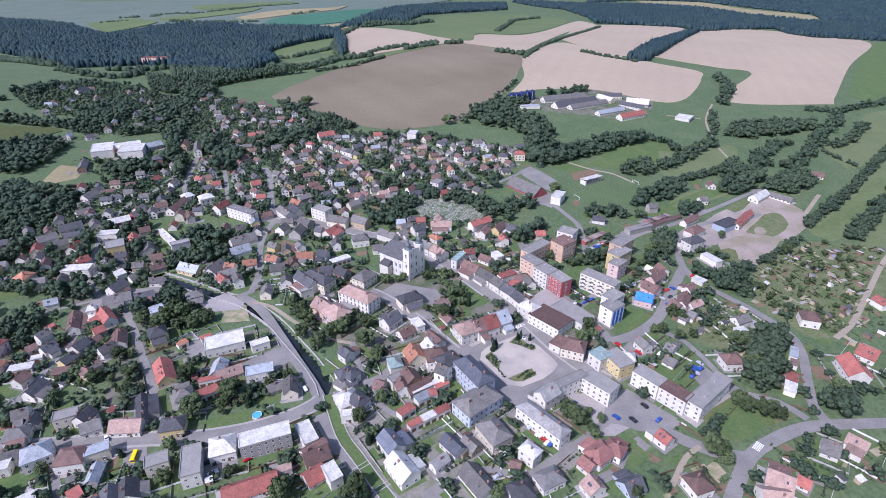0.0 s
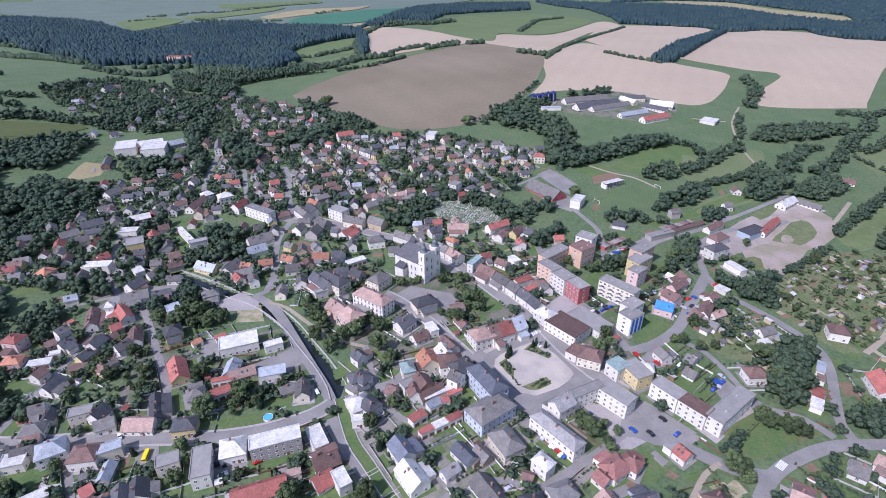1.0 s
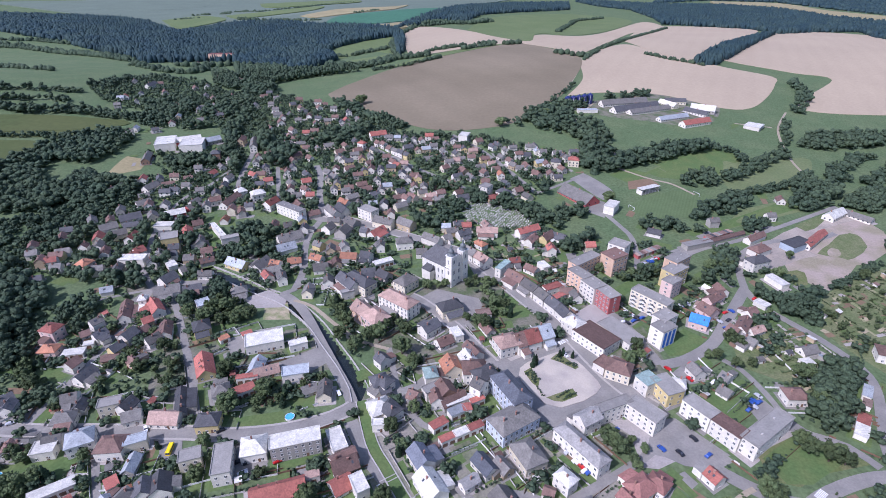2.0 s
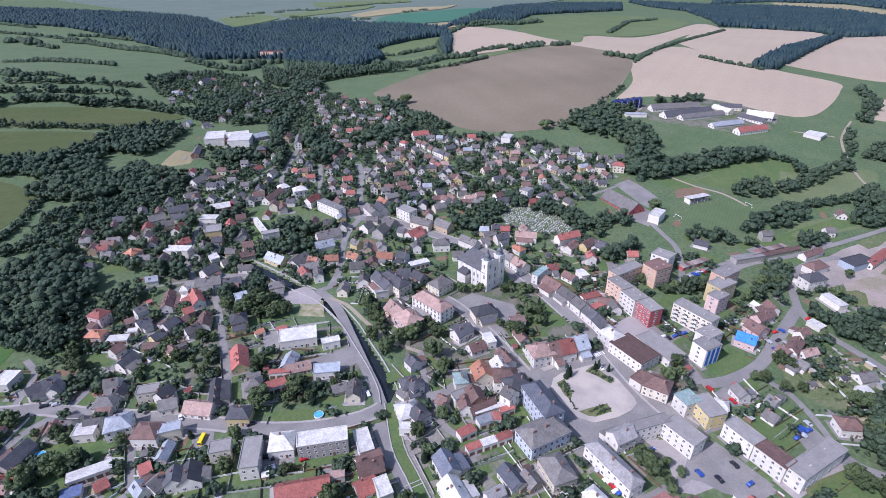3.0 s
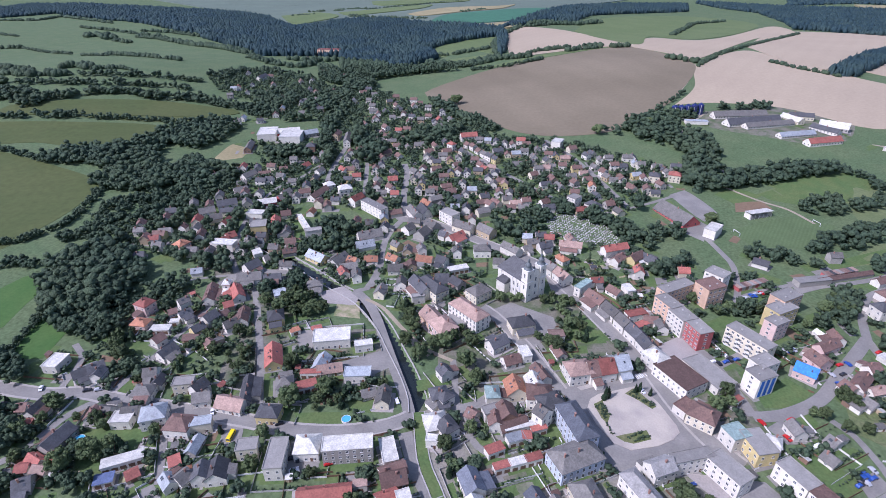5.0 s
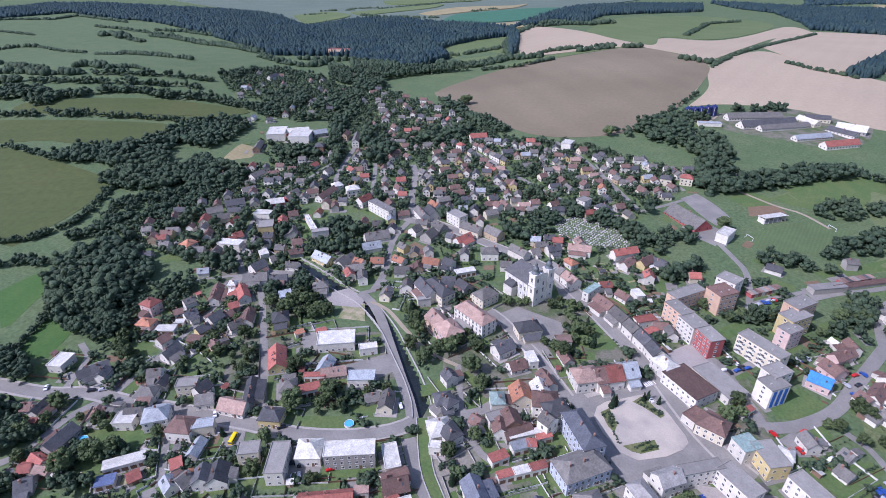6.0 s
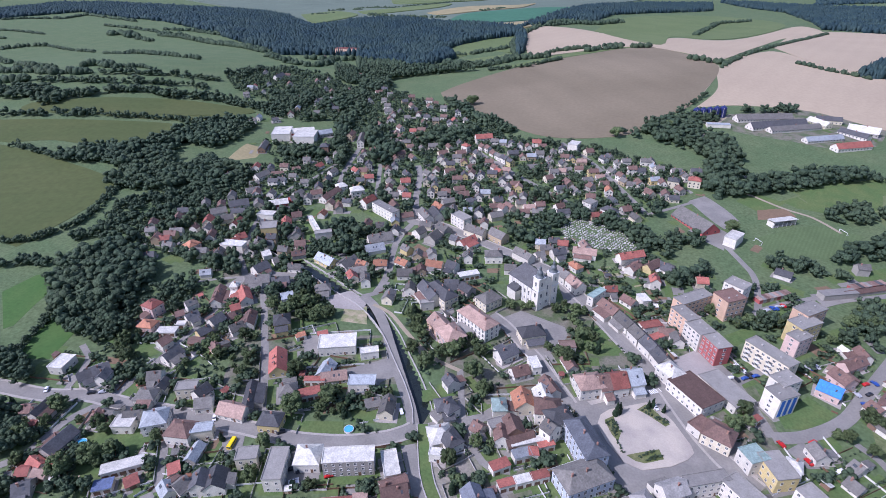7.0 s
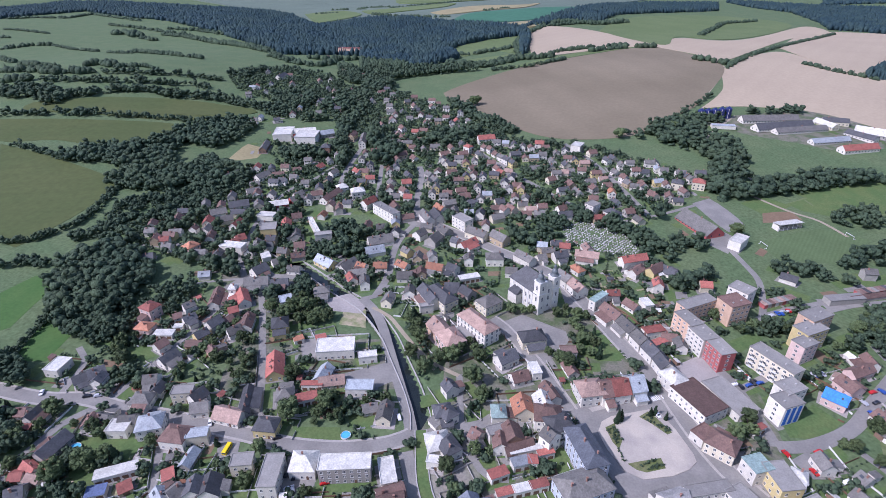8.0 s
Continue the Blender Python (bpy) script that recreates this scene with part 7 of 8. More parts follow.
wood(13, [(42, 703), (70, 710), (90, 712), (98, 699), (91, 697), (102, 669), (122, 655), (129, 612), (107, 549), (92, 524), (86, 553), (102, 607), (88, 639), (55, 649), (37, 668)])
wood(12, [(-338, 506), (-301, 520), (-288, 504), (-324, 491)])
belt(12, 14, [(-261, 490), (-285, 543), (-310, 599), (-330, 650)])
belt(5, 14, [(-379, 606), (-348, 621)])
belt(14, 12, [(-352, 743), (-328, 677), (-313, 632)])
wood(11, [(-402, 685), (-382, 712), (-391, 763), (-367, 772), (-333, 703), (-344, 658), (-376, 656)])
wood(11, [(-474, 684), (-457, 730), (-420, 714), (-391, 638), (-411, 616)])
wood(12, [(-196, 602), (-185, 631), (-161, 645), (-148, 624), (-165, 590), (-183, 574)])
wood(12, [(-545, 413), (-538, 435), (-512, 447), (-490, 464), (-484, 499), (-478, 539), (-459, 566), (-435, 578), (-411, 562), (-406, 519), (-411, 491), (-433, 486), (-451, 489), (-442, 454), (-414, 431), (-427, 408), (-456, 405), (-481, 418), (-507, 408), (-531, 402)])
wood(12, [(-452, 387), (-441, 407), (-411, 428), (-396, 438), (-398, 453), (-389, 464), (-371, 448), (-370, 412), (-380, 386), (-406, 379), (-433, 373)])
belt(6, 6, [(-434, 268), (-414, 280), (-404, 307), (-415, 347), (-429, 369)])
belt(8, 7, [(-613, 413), (-584, 413), (-537, 407)])
belt(12, 8, [(-399, 341), (-387, 360), (-370, 376)])
belt(10, 8, [(-385, 291), (-374, 312), (-374, 342)])
belt(8, 7, [(-335, 365), (-338, 397), (-330, 419)])
wood(13, [(-2442, 1658), (-2458, 1811), (-2476, 1984), (-2276, 2047), (-1919, 2010), (-1577, 1949), (-1164, 1438), (-1145, 1366), (-1478, 1544), (-1676, 1595), (-2049, 1710), (-2098, 1541), (-2102, 1422)])
wood(14, [(-1577, 1949), (-1289, 1843), (-1103, 1705), (-877, 1474), (-836, 1532), (-763, 1534), (-520, 1055), (-615, 1039), (-680, 1015), (-761, 1091), (-899, 1193), (-1048, 1293), (-1164, 1412)])
wood(14, [(-830, 1521), (-803, 1613), (-662, 1633), (-533, 1573), (-425, 1543), (-324, 1517), (-275, 1494), (-253, 1390), (-317, 1317), (-358, 1228), (-370, 1147), (-310, 1047), (-334, 981), (-348, 932), (-401, 956), (-479, 974), (-528, 1070)])
wood(13, [(-479, 974), (-404, 962), (-348, 932), (-288, 938), (-236, 931), (-311, 890), (-340, 863), (-357, 834), (-384, 817), (-431, 880)])
wood(12, [(-431, 880), (-384, 817), (-356, 830), (-332, 798), (-344, 763), (-360, 768), (-391, 802)])
wood(11, [(-498, 924), (-444, 897), (-391, 802), (-408, 795), (-443, 824)])
wood(13, [(-281, 1525), (-276, 1614), (-242, 1795), (-218, 1931), (-153, 2197), (19, 2614), (292, 2776), (258, 2398), (77, 2147), (-77, 1916), (-99, 1766), (-122, 1674), (-157, 1707), (-205, 1710), (-246, 1578)])
wood(13, [(-269, 1399), (-275, 1484), (-245, 1402), (-211, 1217), (-189, 1076), (-201, 1090)])
wood(14, [(333, 2915), (405, 2636), (512, 2470), (525, 2119), (501, 1900), (577, 1871), (726, 1782), (739, 1631), (872, 1722), (1021, 1776), (959, 1592), (972, 1499), (1144, 1471), (1517, 1978), (1281, 2015), (1172, 2210), (1123, 2554), (957, 2724), (670, 2735)])
wood(13, [(1144, 1471), (1215, 1426), (1320, 1415), (1765, 1925), (1517, 1978)])
wood(13, [(703, 2875), (1021, 3089), (1307, 2991), (1383, 2628), (1475, 2318), (1370, 2079), (1544, 2015), (1755, 1957), (3320, 3802), (874, 3598)])
belt(10, 9, [(-1076, 1923), (-945, 1939)])
belt(14, 10, [(-828, 1744), (-726, 1694), (-620, 1666), (-544, 1679)])
belt(12, 9, [(-473, 1821), (-408, 1911)])
belt(16, 10, [(-497, 1566), (-409, 1545)])
belt(8, 8, [(-864, 1958), (-725, 2114), (-655, 2505)])
belt(10, 9, [(-998, 1997), (-861, 2002)])
belt(10, 9, [(-1055, 1770), (-992, 1815)])
belt(22, 11, [(-268, 1572), (-198, 1664), (-106, 1658), (-36, 1752)])
belt(9, 8, [(-141, 1099), (-94, 1142), (-14, 1201)])
belt(8, 7, [(-296, 1105), (-261, 1146), (-229, 1183)])
belt(9, 8, [(-2083, 1409), (-2023, 1485), (-1891, 1509), (-1923, 1639), (-1571, 1518)])
belt(8, 8, [(-1579, 1402), (-1441, 1369), (-1285, 1319), (-1193, 1306)])
belt(26, 12, [(-1379, 1231), (-1352, 1264), (-1272, 1215)])
belt(12, 9, [(-1263, 1206), (-1164, 1166)])
belt(9, 9, [(-1318, 1376), (-1205, 1365), (-1071, 1311)])
belt(16, 10, [(-1242, 1270), (-1141, 1249), (-954, 1157), (-839, 1114), (-719, 1031)])
belt(7, 6, [(-1807, 1226), (-1702, 1219), (-1579, 1194)])
belt(9, 8, [(-1629, 1094), (-1597, 1093)])
belt(12, 9, [(-1419, 949), (-1406, 980), (-1402, 1020), (-1353, 1034)])
belt(6, 6, [(-1353, 1034), (-1239, 994), (-1131, 970)])
belt(6, 6, [(-1082, 950), (-987, 929)])
belt(9, 8, [(-1020, 959), (-863, 889), (-779, 858), (-729, 845)])
belt(9, 8, [(-1273, 850), (-1140, 788)])
belt(10, 9, [(-1028, 728), (-906, 681)])
belt(6, 6, [(-906, 681), (-857, 674)])
belt(13, 10, [(-819, 683), (-816, 707), (-771, 693)])
belt(8, 7, [(-767, 689), (-749, 710), (-710, 717)])
belt(14, 10, [(-956, 641), (-897, 638), (-814, 630), (-747, 651), (-696, 675), (-654, 697)])
belt(10, 9, [(-654, 697), (-615, 701), (-576, 710)])
belt(14, 10, [(-852, 571), (-801, 585), (-736, 602), (-673, 631), (-599, 660)])
belt(26, 12, [(-793, 530), (-739, 528), (-709, 545)])
belt(22, 11, [(-787, 549), (-728, 552), (-683, 531), (-702, 515)])
belt(20, 11, [(-702, 547), (-667, 568), (-651, 599), (-623, 610)])
belt(18, 11, [(-619, 607), (-570, 615), (-521, 634), (-481, 630)])
belt(16, 10, [(-481, 630), (-445, 628), (-417, 613)])
belt(12, 9, [(-711, 470), (-675, 486), (-635, 505), (-589, 521)])
belt(9, 8, [(-588, 520), (-551, 535), (-515, 543), (-481, 552)])
belt(14, 10, [(-601, 760), (-568, 746), (-581, 791), (-574, 811)])
belt(12, 9, [(-597, 669), (-564, 664)])
belt(14, 10, [(-679, 975), (-587, 914), (-533, 904), (-518, 959)])
belt(12, 10, [(-596, 987), (-532, 984), (-499, 1013)])
belt(21, 10, [(-317, 993), (-243, 956), (-191, 1033), (-134, 1053)])
belt(12, 9, [(-198, 1067), (-239, 1228), (-257, 1405), (-242, 1554), (-139, 1677)])
belt(10, 9, [(-80, 1108), (-23, 1159), (37, 1190)])
belt(7, 7, [(-399, 1093), (-301, 1083), (-241, 1158)])
belt(7, 7, [(-217, 932), (-157, 963), (-110, 1027)])
belt(7, 6, [(137, 989), (210, 1178), (351, 1506), (473, 1753)])
belt(7, 6, [(265, 1091), (301, 1043), (350, 1004)])
belt(10, 9, [(142, 1532), (228, 1900), (339, 2048)])
belt(17, 10, [(-222, 742), (-164, 678), (-113, 641)])
belt(8, 8, [(60, 730), (107, 833)])
belt(12, 9, [(100, 1063), (144, 1028)])
belt(14, 10, [(92, 747), (150, 770)])
belt(12, 9, [(150, 774), (209, 795)])
belt(17, 11, [(18, 657), (54, 704), (85, 721)])
belt(22, 11, [(53, 658), (97, 629), (121, 606)])
belt(17, 12, [(106, 553), (125, 599)])
belt(14, 12, [(59, 369), (89, 400)])
belt(14, 10, [(51, 405), (61, 434), (80, 432)])
belt(14, 10, [(-29, 425), (-27, 456), (19, 440), (45, 420)])
belt(26, 16, [(-213, 513), (-240, 557), (-269, 598)])
belt(14, 12, [(-282, 531), (-303, 583), (-324, 645)])
belt(17, 14, [(-211, 569), (-186, 594), (-158, 611)])
belt(20, 12, [(39, 665), (87, 721), (117, 747)])
belt(15, 11, [(389, 749), (439, 843), (453, 915)])
belt(10, 8, [(495, 740), (536, 731), (644, 786)])
belt(19, 13, [(192, 303), (214, 318), (212, 329)])
belt(12, 10, [(179, 327), (194, 306), (202, 292)])
belt(8, 9, [(-203, 152), (-191, 150)])
belt(8, 8, [(-190, 130), (-174, 125)])
belt(7, 8, [(-198, 125), (-185, 124)])
belt(8, 9, [(-223, 152), (-221, 162)])
belt(6, 11, [(-19, 456), (4, 452), (27, 441), (51, 417)])
belt(4, 9, [(38, 410), (33, 393)])
wood(13, [(-336, 232), (-354, 258), (-343, 291), (-310, 292), (-286, 274), (-279, 251), (-276, 226), (-255, 221), (-251, 207), (-276, 202), (-309, 214)])
belt(8, 7, [(-399, 243), (-384, 257), (-354, 259)])
belt(4, 5, [(-292, 169), (-301, 188), (-312, 216)])
wood(12, [(-392, 424), (-371, 456), (-330, 448), (-334, 410), (-355, 396)])
wood(12, [(334, 1022), (446, 1231), (666, 1555), (728, 1629), (425, 1103), (366, 1009)])
wood(12, [(184, 250), (204, 256), (193, 235), (180, 216), (171, 205), (162, 201), (164, 216)])
wood(11, [(193, 205), (210, 205), (205, 189), (190, 188)])
wood(11, [(-332, 176), (-281, 173), (-254, 160), (-280, 151)])
wood(10, [(-279, 140), (-252, 150), (-243, 141), (-226, 139), (-228, 124), (-250, 121)])
wood(10, [(-230, 113), (-216, 119), (-203, 111), (-218, 106)])
garden_trees(9, [(-296, 216), (-270, 216), (-256, 226), (-233, 212), (-232, 189), (-264, 199)], 0.7)
wood(7, [(-230, 184), (-220, 197), (-202, 198), (-199, 191), (-209, 178)])
garden_trees(8, [(-377, 376), (-370, 412), (-334, 392), (-330, 352), (-337, 328), (-358, 331)])
garden_trees(11, [(-383, 529), (-328, 561), (-305, 559), (-305, 522), (-342, 491)])
garden_trees(9, [(-459, 661), (-423, 788), (-367, 772), (-337, 661), (-360, 614), (-417, 601)])
garden_trees(9, [(-607, 754), (-606, 825), (-558, 870), (-462, 839), (-391, 763), (-420, 714), (-459, 661), (-530, 682)])
garden_trees(8, [(-209, 619), (-179, 680), (-144, 687), (-106, 644), (-121, 621), (-150, 583), (-174, 577)])
garden_trees(10, [(-224, 177), (-224, 220), (-224, 270), (-208, 282), (-150, 202), (-171, 191), (-201, 180)], 0.72)
garden_trees(9, [(-153, 214), (-134, 187), (-99, 197), (-82, 221), (-101, 214), (-118, 209), (-149, 225)])
garden_trees(8, [(-195, 280), (-181, 299), (-149, 282), (-138, 255), (-157, 249), (-180, 259)])
garden_trees(8, [(-120, 279), (-93, 288), (-66, 254), (-70, 229), (-98, 263)])
garden_trees(14, [(-71, 267), (-39, 273), (-24, 263), (-30, 239), (-42, 219), (-57, 238)])
garden_trees(20, [(-22, 306), (-8, 329), (8, 305), (17, 282), (-4, 295)])
garden_trees(11, [(-67, 423), (-45, 451), (-17, 419), (-35, 395), (-61, 396)])
garden_trees(8, [(-212, 356), (-191, 383), (-151, 386), (-161, 345), (-194, 335)])
garden_trees(8, [(-362, 335), (-340, 416), (-237, 389), (-193, 318), (-250, 291), (-325, 299)])
garden_trees(8, [(-290, 545), (-148, 624), (-20, 619), (89, 562), (41, 457), (-25, 446), (-133, 402), (-187, 406), (-252, 433)])
garden_trees(8, [(-356, 453), (-282, 530), (-228, 454), (-256, 383), (-309, 401)])
garden_trees(8, [(-436, 742), (-326, 785), (-172, 681), (-230, 565), (-318, 596)])
garden_trees(12, [(78, 328), (102, 353), (123, 349), (112, 319), (90, 327)])
garden_trees(8, [(154, 360), (180, 380), (166, 332), (149, 336)])
garden_trees(8, [(-73, 151), (-35, 154), (-19, 143), (-71, 143)])
garden_trees(10, [(162, 242), (187, 252), (165, 210), (147, 210)])
garden_trees(8, [(-60, 179), (-37, 189), (-27, 172), (-23, 160), (-43, 175)])
garden_trees(8, [(-297, 347), (-235, 369), (-166, 289), (-195, 273), (-225, 284), (-258, 288)])
garden_trees(8, [(-219, 344), (-165, 353), (-126, 317), (-152, 294), (-191, 319)])
garden_trees(9, [(-265, 150), (-242, 156), (-203, 161), (-173, 166), (-150, 136), (-213, 114)], 0.95)
garden_trees(9, [(-176, 162), (-126, 172), (-87, 158), (-150, 136)], 0.8)
garden_trees(9, [(-260, 213), (-241, 238), (-235, 273), (-253, 274), (-281, 250), (-281, 224), (-272, 204)], 0.8)
garden_trees(9, [(-253, 200), (-227, 219), (-216, 184), (-244, 188)], 0.75)
garden_trees(9, [(-143, 205), (-82, 221), (-72, 205), (-86, 196), (-129, 185)], 0.7)
garden_trees(9, [(-381, 298), (-399, 341), (-381, 381), (-366, 393), (-329, 358), (-322, 318), (-333, 296)], 1.0)
garden_trees(10, [(-384, 380), (-349, 427), (-320, 423), (-302, 367), (-305, 324), (-332, 335)], 1.1)
allotments([(153, 170), (170, 177), (187, 170), (207, 174), (194, 156), (168, 150), (163, 161)])
allotments([(-265, 150), (-235, 145), (-231, 154), (-198, 144), (-178, 157), (-155, 134), (-191, 122), (-237, 130)])
allotments([(1, 374), (50, 390), (53, 337), (33, 330), (11, 348)])
allotments([(179, 313), (195, 274), (201, 242), (167, 232), (155, 257), (148, 274)])
allotments([(222, 328), (287, 371), (340, 363), (288, 301), (234, 258), (201, 287)])
allotments([(106, 170), (128, 167), (119, 147), (95, 147)])
allotments([(15, 179), (55, 160), (66, 146), (19, 149)])
allotments([(241, 275), (288, 301), (289, 288), (264, 253), (231, 247)])
shrub_bed(1.5, 1.1, [(30, 224), (32, 220), (35, 216)])
shrub_bed(5, 1.3, [(26, 235), (31, 228)])
shrub_bed(1.5, 1.5, [(41, 218), (48, 224)])
shrub_bed(4, 1.2, [(43, 217), (50, 221)])
shrub_bed(3, 1.3, [(41, 248), (53, 242)])

# ---- the far part of the town ----
tagged(new("far_houses", mesh("far_houses", FAR_V, FAR_F, FAR_MATS, FAR_M)), "many small far houses with mixed roofs", "houses", kind="stuff")

# ---- yards, beds and hedges round the houses ----
yard_rng = random.Random(21)
FENCE_V, FENCE_F, FENCE_M, HUTS = [], [], [], [0]


def fence_panel(x, y, way, half, tone):
    """A board panel with a taller post at one end, added to the joined fences."""
    c, s, z = math.cos(radians(way)), math.sin(radians(way)), land(x, y)
    for x0, x1, t, z0, z1 in ((-half + 0.06, half, 0.04, 0.12, 1.15), (-half - 0.06, -half + 0.06, 0.07, -0.2, 1.3)):
        b = len(FENCE_V)
        FENCE_V.extend((x + a * c - o * s, y + a * s + o * c, z + h) for h in (z0, z1) for a, o in ((x0, -t), (x1, -t), (x1, t), (x0, t)))
        FENCE_F.extend(tuple(b + i for i in q) for q in ((0, 1, 5, 4), (1, 2, 6, 5), (2, 3, 7, 6), (3, 0, 4, 7), (4, 5, 6, 7)))
        FENCE_M.extend([tone] * 5)


YV, YF, YM, hedge, CUT = [], [], [], [], ["gravel", "asphalt", "soil", "lawn", "pavement", "sandy"]
for hx, hy, turn, hl2, hw2, d in YARDS:
    if d > 900 or hl2 > 40:
        continue
    c, s = math.cos(radians(turn)), math.sin(radians(turn))
    is_open = -35 < hx < 115 and 140 < hy < 285 and yard_rng.random() < 0.5
    plots = [(0, 0, hl2 + yard_rng.uniform(2, 5), hw2 + yard_rng.uniform(2, 5), yard_rng.choice((0, 1, 3, 3, 3)))]
    for _ in range(4 if d < 520 else 2):
        w, l = yard_rng.uniform(3, 8), yard_rng.uniform(5, 13)
        plots.append((yard_rng.uniform(-1, 1) * (hl2 / 2 + 8), yard_rng.choice((-1, 1)) * (hw2 / 2 + yard_rng.uniform(3, 12)), l, w, yard_rng.choice((1, 2, 3, 3, 3, 3, 3))))
    for n, (px, py, l, w, m) in enumerate(plots):
        cx, cy = hx + px * c - py * s, hy + px * s + py * c
        if n and not is_free(cx, cy, 2.5):
            continue
        base = len(YV)
        lift = 0.035 + 0.006 * len(YF) % 0.05
        for a, b in ((-1, -1), (1, -1), (1, 1), (-1, 1)):
            u, q = px + a * l / 2 * yard_rng.uniform(0.85, 1.1), py + b * w / 2 * yard_rng.uniform(0.85, 1.1)
            x, y = hx + u * c - q * s, hy + u * s + q * c
            YV.append((x, y, land(x, y) + lift + (0.3 if d > 600 else 0)))
        YF.append((base, base + 1, base + 2, base + 3))
        YM.append(m)
    # board fences along three sides of the plot, and here and there a hut
    if d < 340 and not is_open:
        ex, ey, tone = hl2 / 2 + yard_rng.uniform(4, 8), hw2 / 2 + yard_rng.uniform(4, 9), yard_rng.randrange(3)
        for side in yard_rng.sample((0, 1, 2, 3), 3):
            along, across = (ex, ey) if side < 2 else (ey, ex)
            n = int(2 * along / 2.4)
            for i in range(n):
                k, o = -along + (i + 0.5) * 2 * along / n, across * (1 if side % 2 else -1)
                px, py, way = (k, o, turn) if side < 2 else (o, k, turn + 90)
                x, y = hx + px * c - py * s, hy + px * s + py * c
                if is_free(x, y, 0.4):
                    fence_panel(x, y, way, along / n, tone)
        if yard_rng.random() < 0.4 and HUTS[0] < 85:
            px, py = yard_rng.choice((-1, 1)) * (ex - 1.8), yard_rng.choice((-1, 1)) * (ey - 1.6)
            x, y = hx + px * c - py * s, hy + px * s + py * c
            if is_free(x, y, 2.0):
                HUTS[0] += 1
                shed(x, y, turn, yard_rng.uniform(2.6, 4.2), yard_rng.uniform(2.0, 2.8), 2.1, yard_rng.choice("gbdorw"))
    # a hedge row along one or two sides of the plot
    if d < 400 and not is_open:
        for side in yard_rng.sample((0, 1, 2, 3), 2):
            ex, ey = hl2 / 2 + yard_rng.uniform(4, 8), hw2 / 2 + yard_rng.uniform(4, 10)
            for i in range(9):
                k = -1 + i / 4
                px, py = ((k * ex, ey), (k * ex, -ey), (ex, k * ey), (-ex, k * ey))[side]
                x, y = hx + px * c - py * s, hy + px * s + py * c
                if is_free(x, y, 0.8):
                    h = yard_rng.uniform(1.0, 2.0) if yard_rng.random() < 0.8 else yard_rng.uniform(3, 6)
                    hedge.append((x, y, h, h * 1.5))
for bx, by, turn, l, w, m in BEDS:
    c, s, base = math.cos(radians(turn)), math.sin(radians(turn)), len(YV)
    for a, b in ((-1, -1), (1, -1), (1, 1), (-1, 1)):
        x, y = bx + a * l / 2 * c - b * w / 2 * s, by + a * l / 2 * s + b * w / 2 * c
        YV.append((x, y, land(x, y) + 0.14 + 0.004 * (len(YF) % 9)))
    YF.append((base, base + 1, base + 2, base + 3))
    YM.append(m)
tagged(new("yards", mesh("yards", YV, YF, CUT, YM)), "small yards, lawns and beds round the houses", "yard", kind="stuff")
tagged(new("garden_fences", mesh("garden_fences", FENCE_V, FENCE_F, ["door_wood", "concrete", "frame_white"], FENCE_M)), "board fences round the small garden plots", "fence", kind="stuff")
clumps("hedges", "low garden hedges between the house plots", hedge)

# ---- single trees ----
for i, (x, y) in enumerate([(29.1, 240.2), (30.6, 241.8), (44.0, 249.4), (46.1, 250.9), (51.3, 249.3), (16.7, 284.1), (11.8, 303.1)]):
    tree(x, y, (9, 8, 6.5, 7, 6, 11, 8)[i % 7], True, 0.7)
for i, (x, y) in enumerate([(-0.4, 296.3), (3.6, 303.1), (0.3, 316.4), (-7.5, 322.9), (-11.6, 315.4), (6.4, 293.3), (12.0, 285.0), (-3.7, 274.7), (1.3, 271.7), (-10.4, 277.4), (-38.8, 309.3), (-32.1, 311.5), (-27.1, 313.2), (81.6, 248.5), (85.5, 251.6), (89.2, 252.9), (88.3, 260.5), (127.0, 257.4), (131.4, 257.2), (143.5, 273.3), (144.2, 271.8), (-30.7, 199.8), (-24.6, 201.9), (93.5, 333.4), (100.1, 338.4), (104.5, 337.1), (113.2, 345.6), (117.0, 341.3), (142.8, 334.3), (159.3, 355.6), (166.3, 360.8), (168.5, 353.4), (78.9, 342.7), (117.2, 289.1), (-199.6, 151.7), (-205.1, 153.4), (-201.4, 156.5), (-50.2, 266.4), (-57.8, 263.8), (-55.3, 272.4), (-70.8, 267.2), (-45.2, 260.7), (5.3, 318.0), (-0.2, 307.5), (8.9, 299.5), (5.8, 285.4), (12.8, 292.9)]):
    tree(x, y, 5.2 + (i * 37 % 11) * 0.42)
for i, (x, y) in enumerate([(146.8, 273.3), (148.2, 270.4), (150.1, 200.0), (152.0, 195.1), (158.6, 191.4), (164.8, 195.2), (164.8, 190.0), (126.0, 168.5), (122.8, 170.1), (127.7, 163.9), (172.3, 217.7), (167.3, 219.9), (170.4, 245.8), (148.7, 253.3), (139.3, 250.6), (165.8, 366.8), (157.0, 353.7), (167.8, 353.9), (221.0, 376.9), (202.7, 350.2), (259.6, 352.9), (266.7, 329.0), (227.7, 232.7), (207.1, 210.4), (65.3, 186.4), (62.0, 190.7), (81.7, 146.6), (23.2, 144.9)]):
    tree(x, y, 6.5 + (i * 29 % 13) * 0.4)
for i, (x, y) in enumerate([(-184.4, 736.9), (-189.0, 733.4), (103.1, 457.3), (60.6, 683.5), (4.2, 651.2)]):
    tree(x, y, 13 + i % 2, False, 1.1)

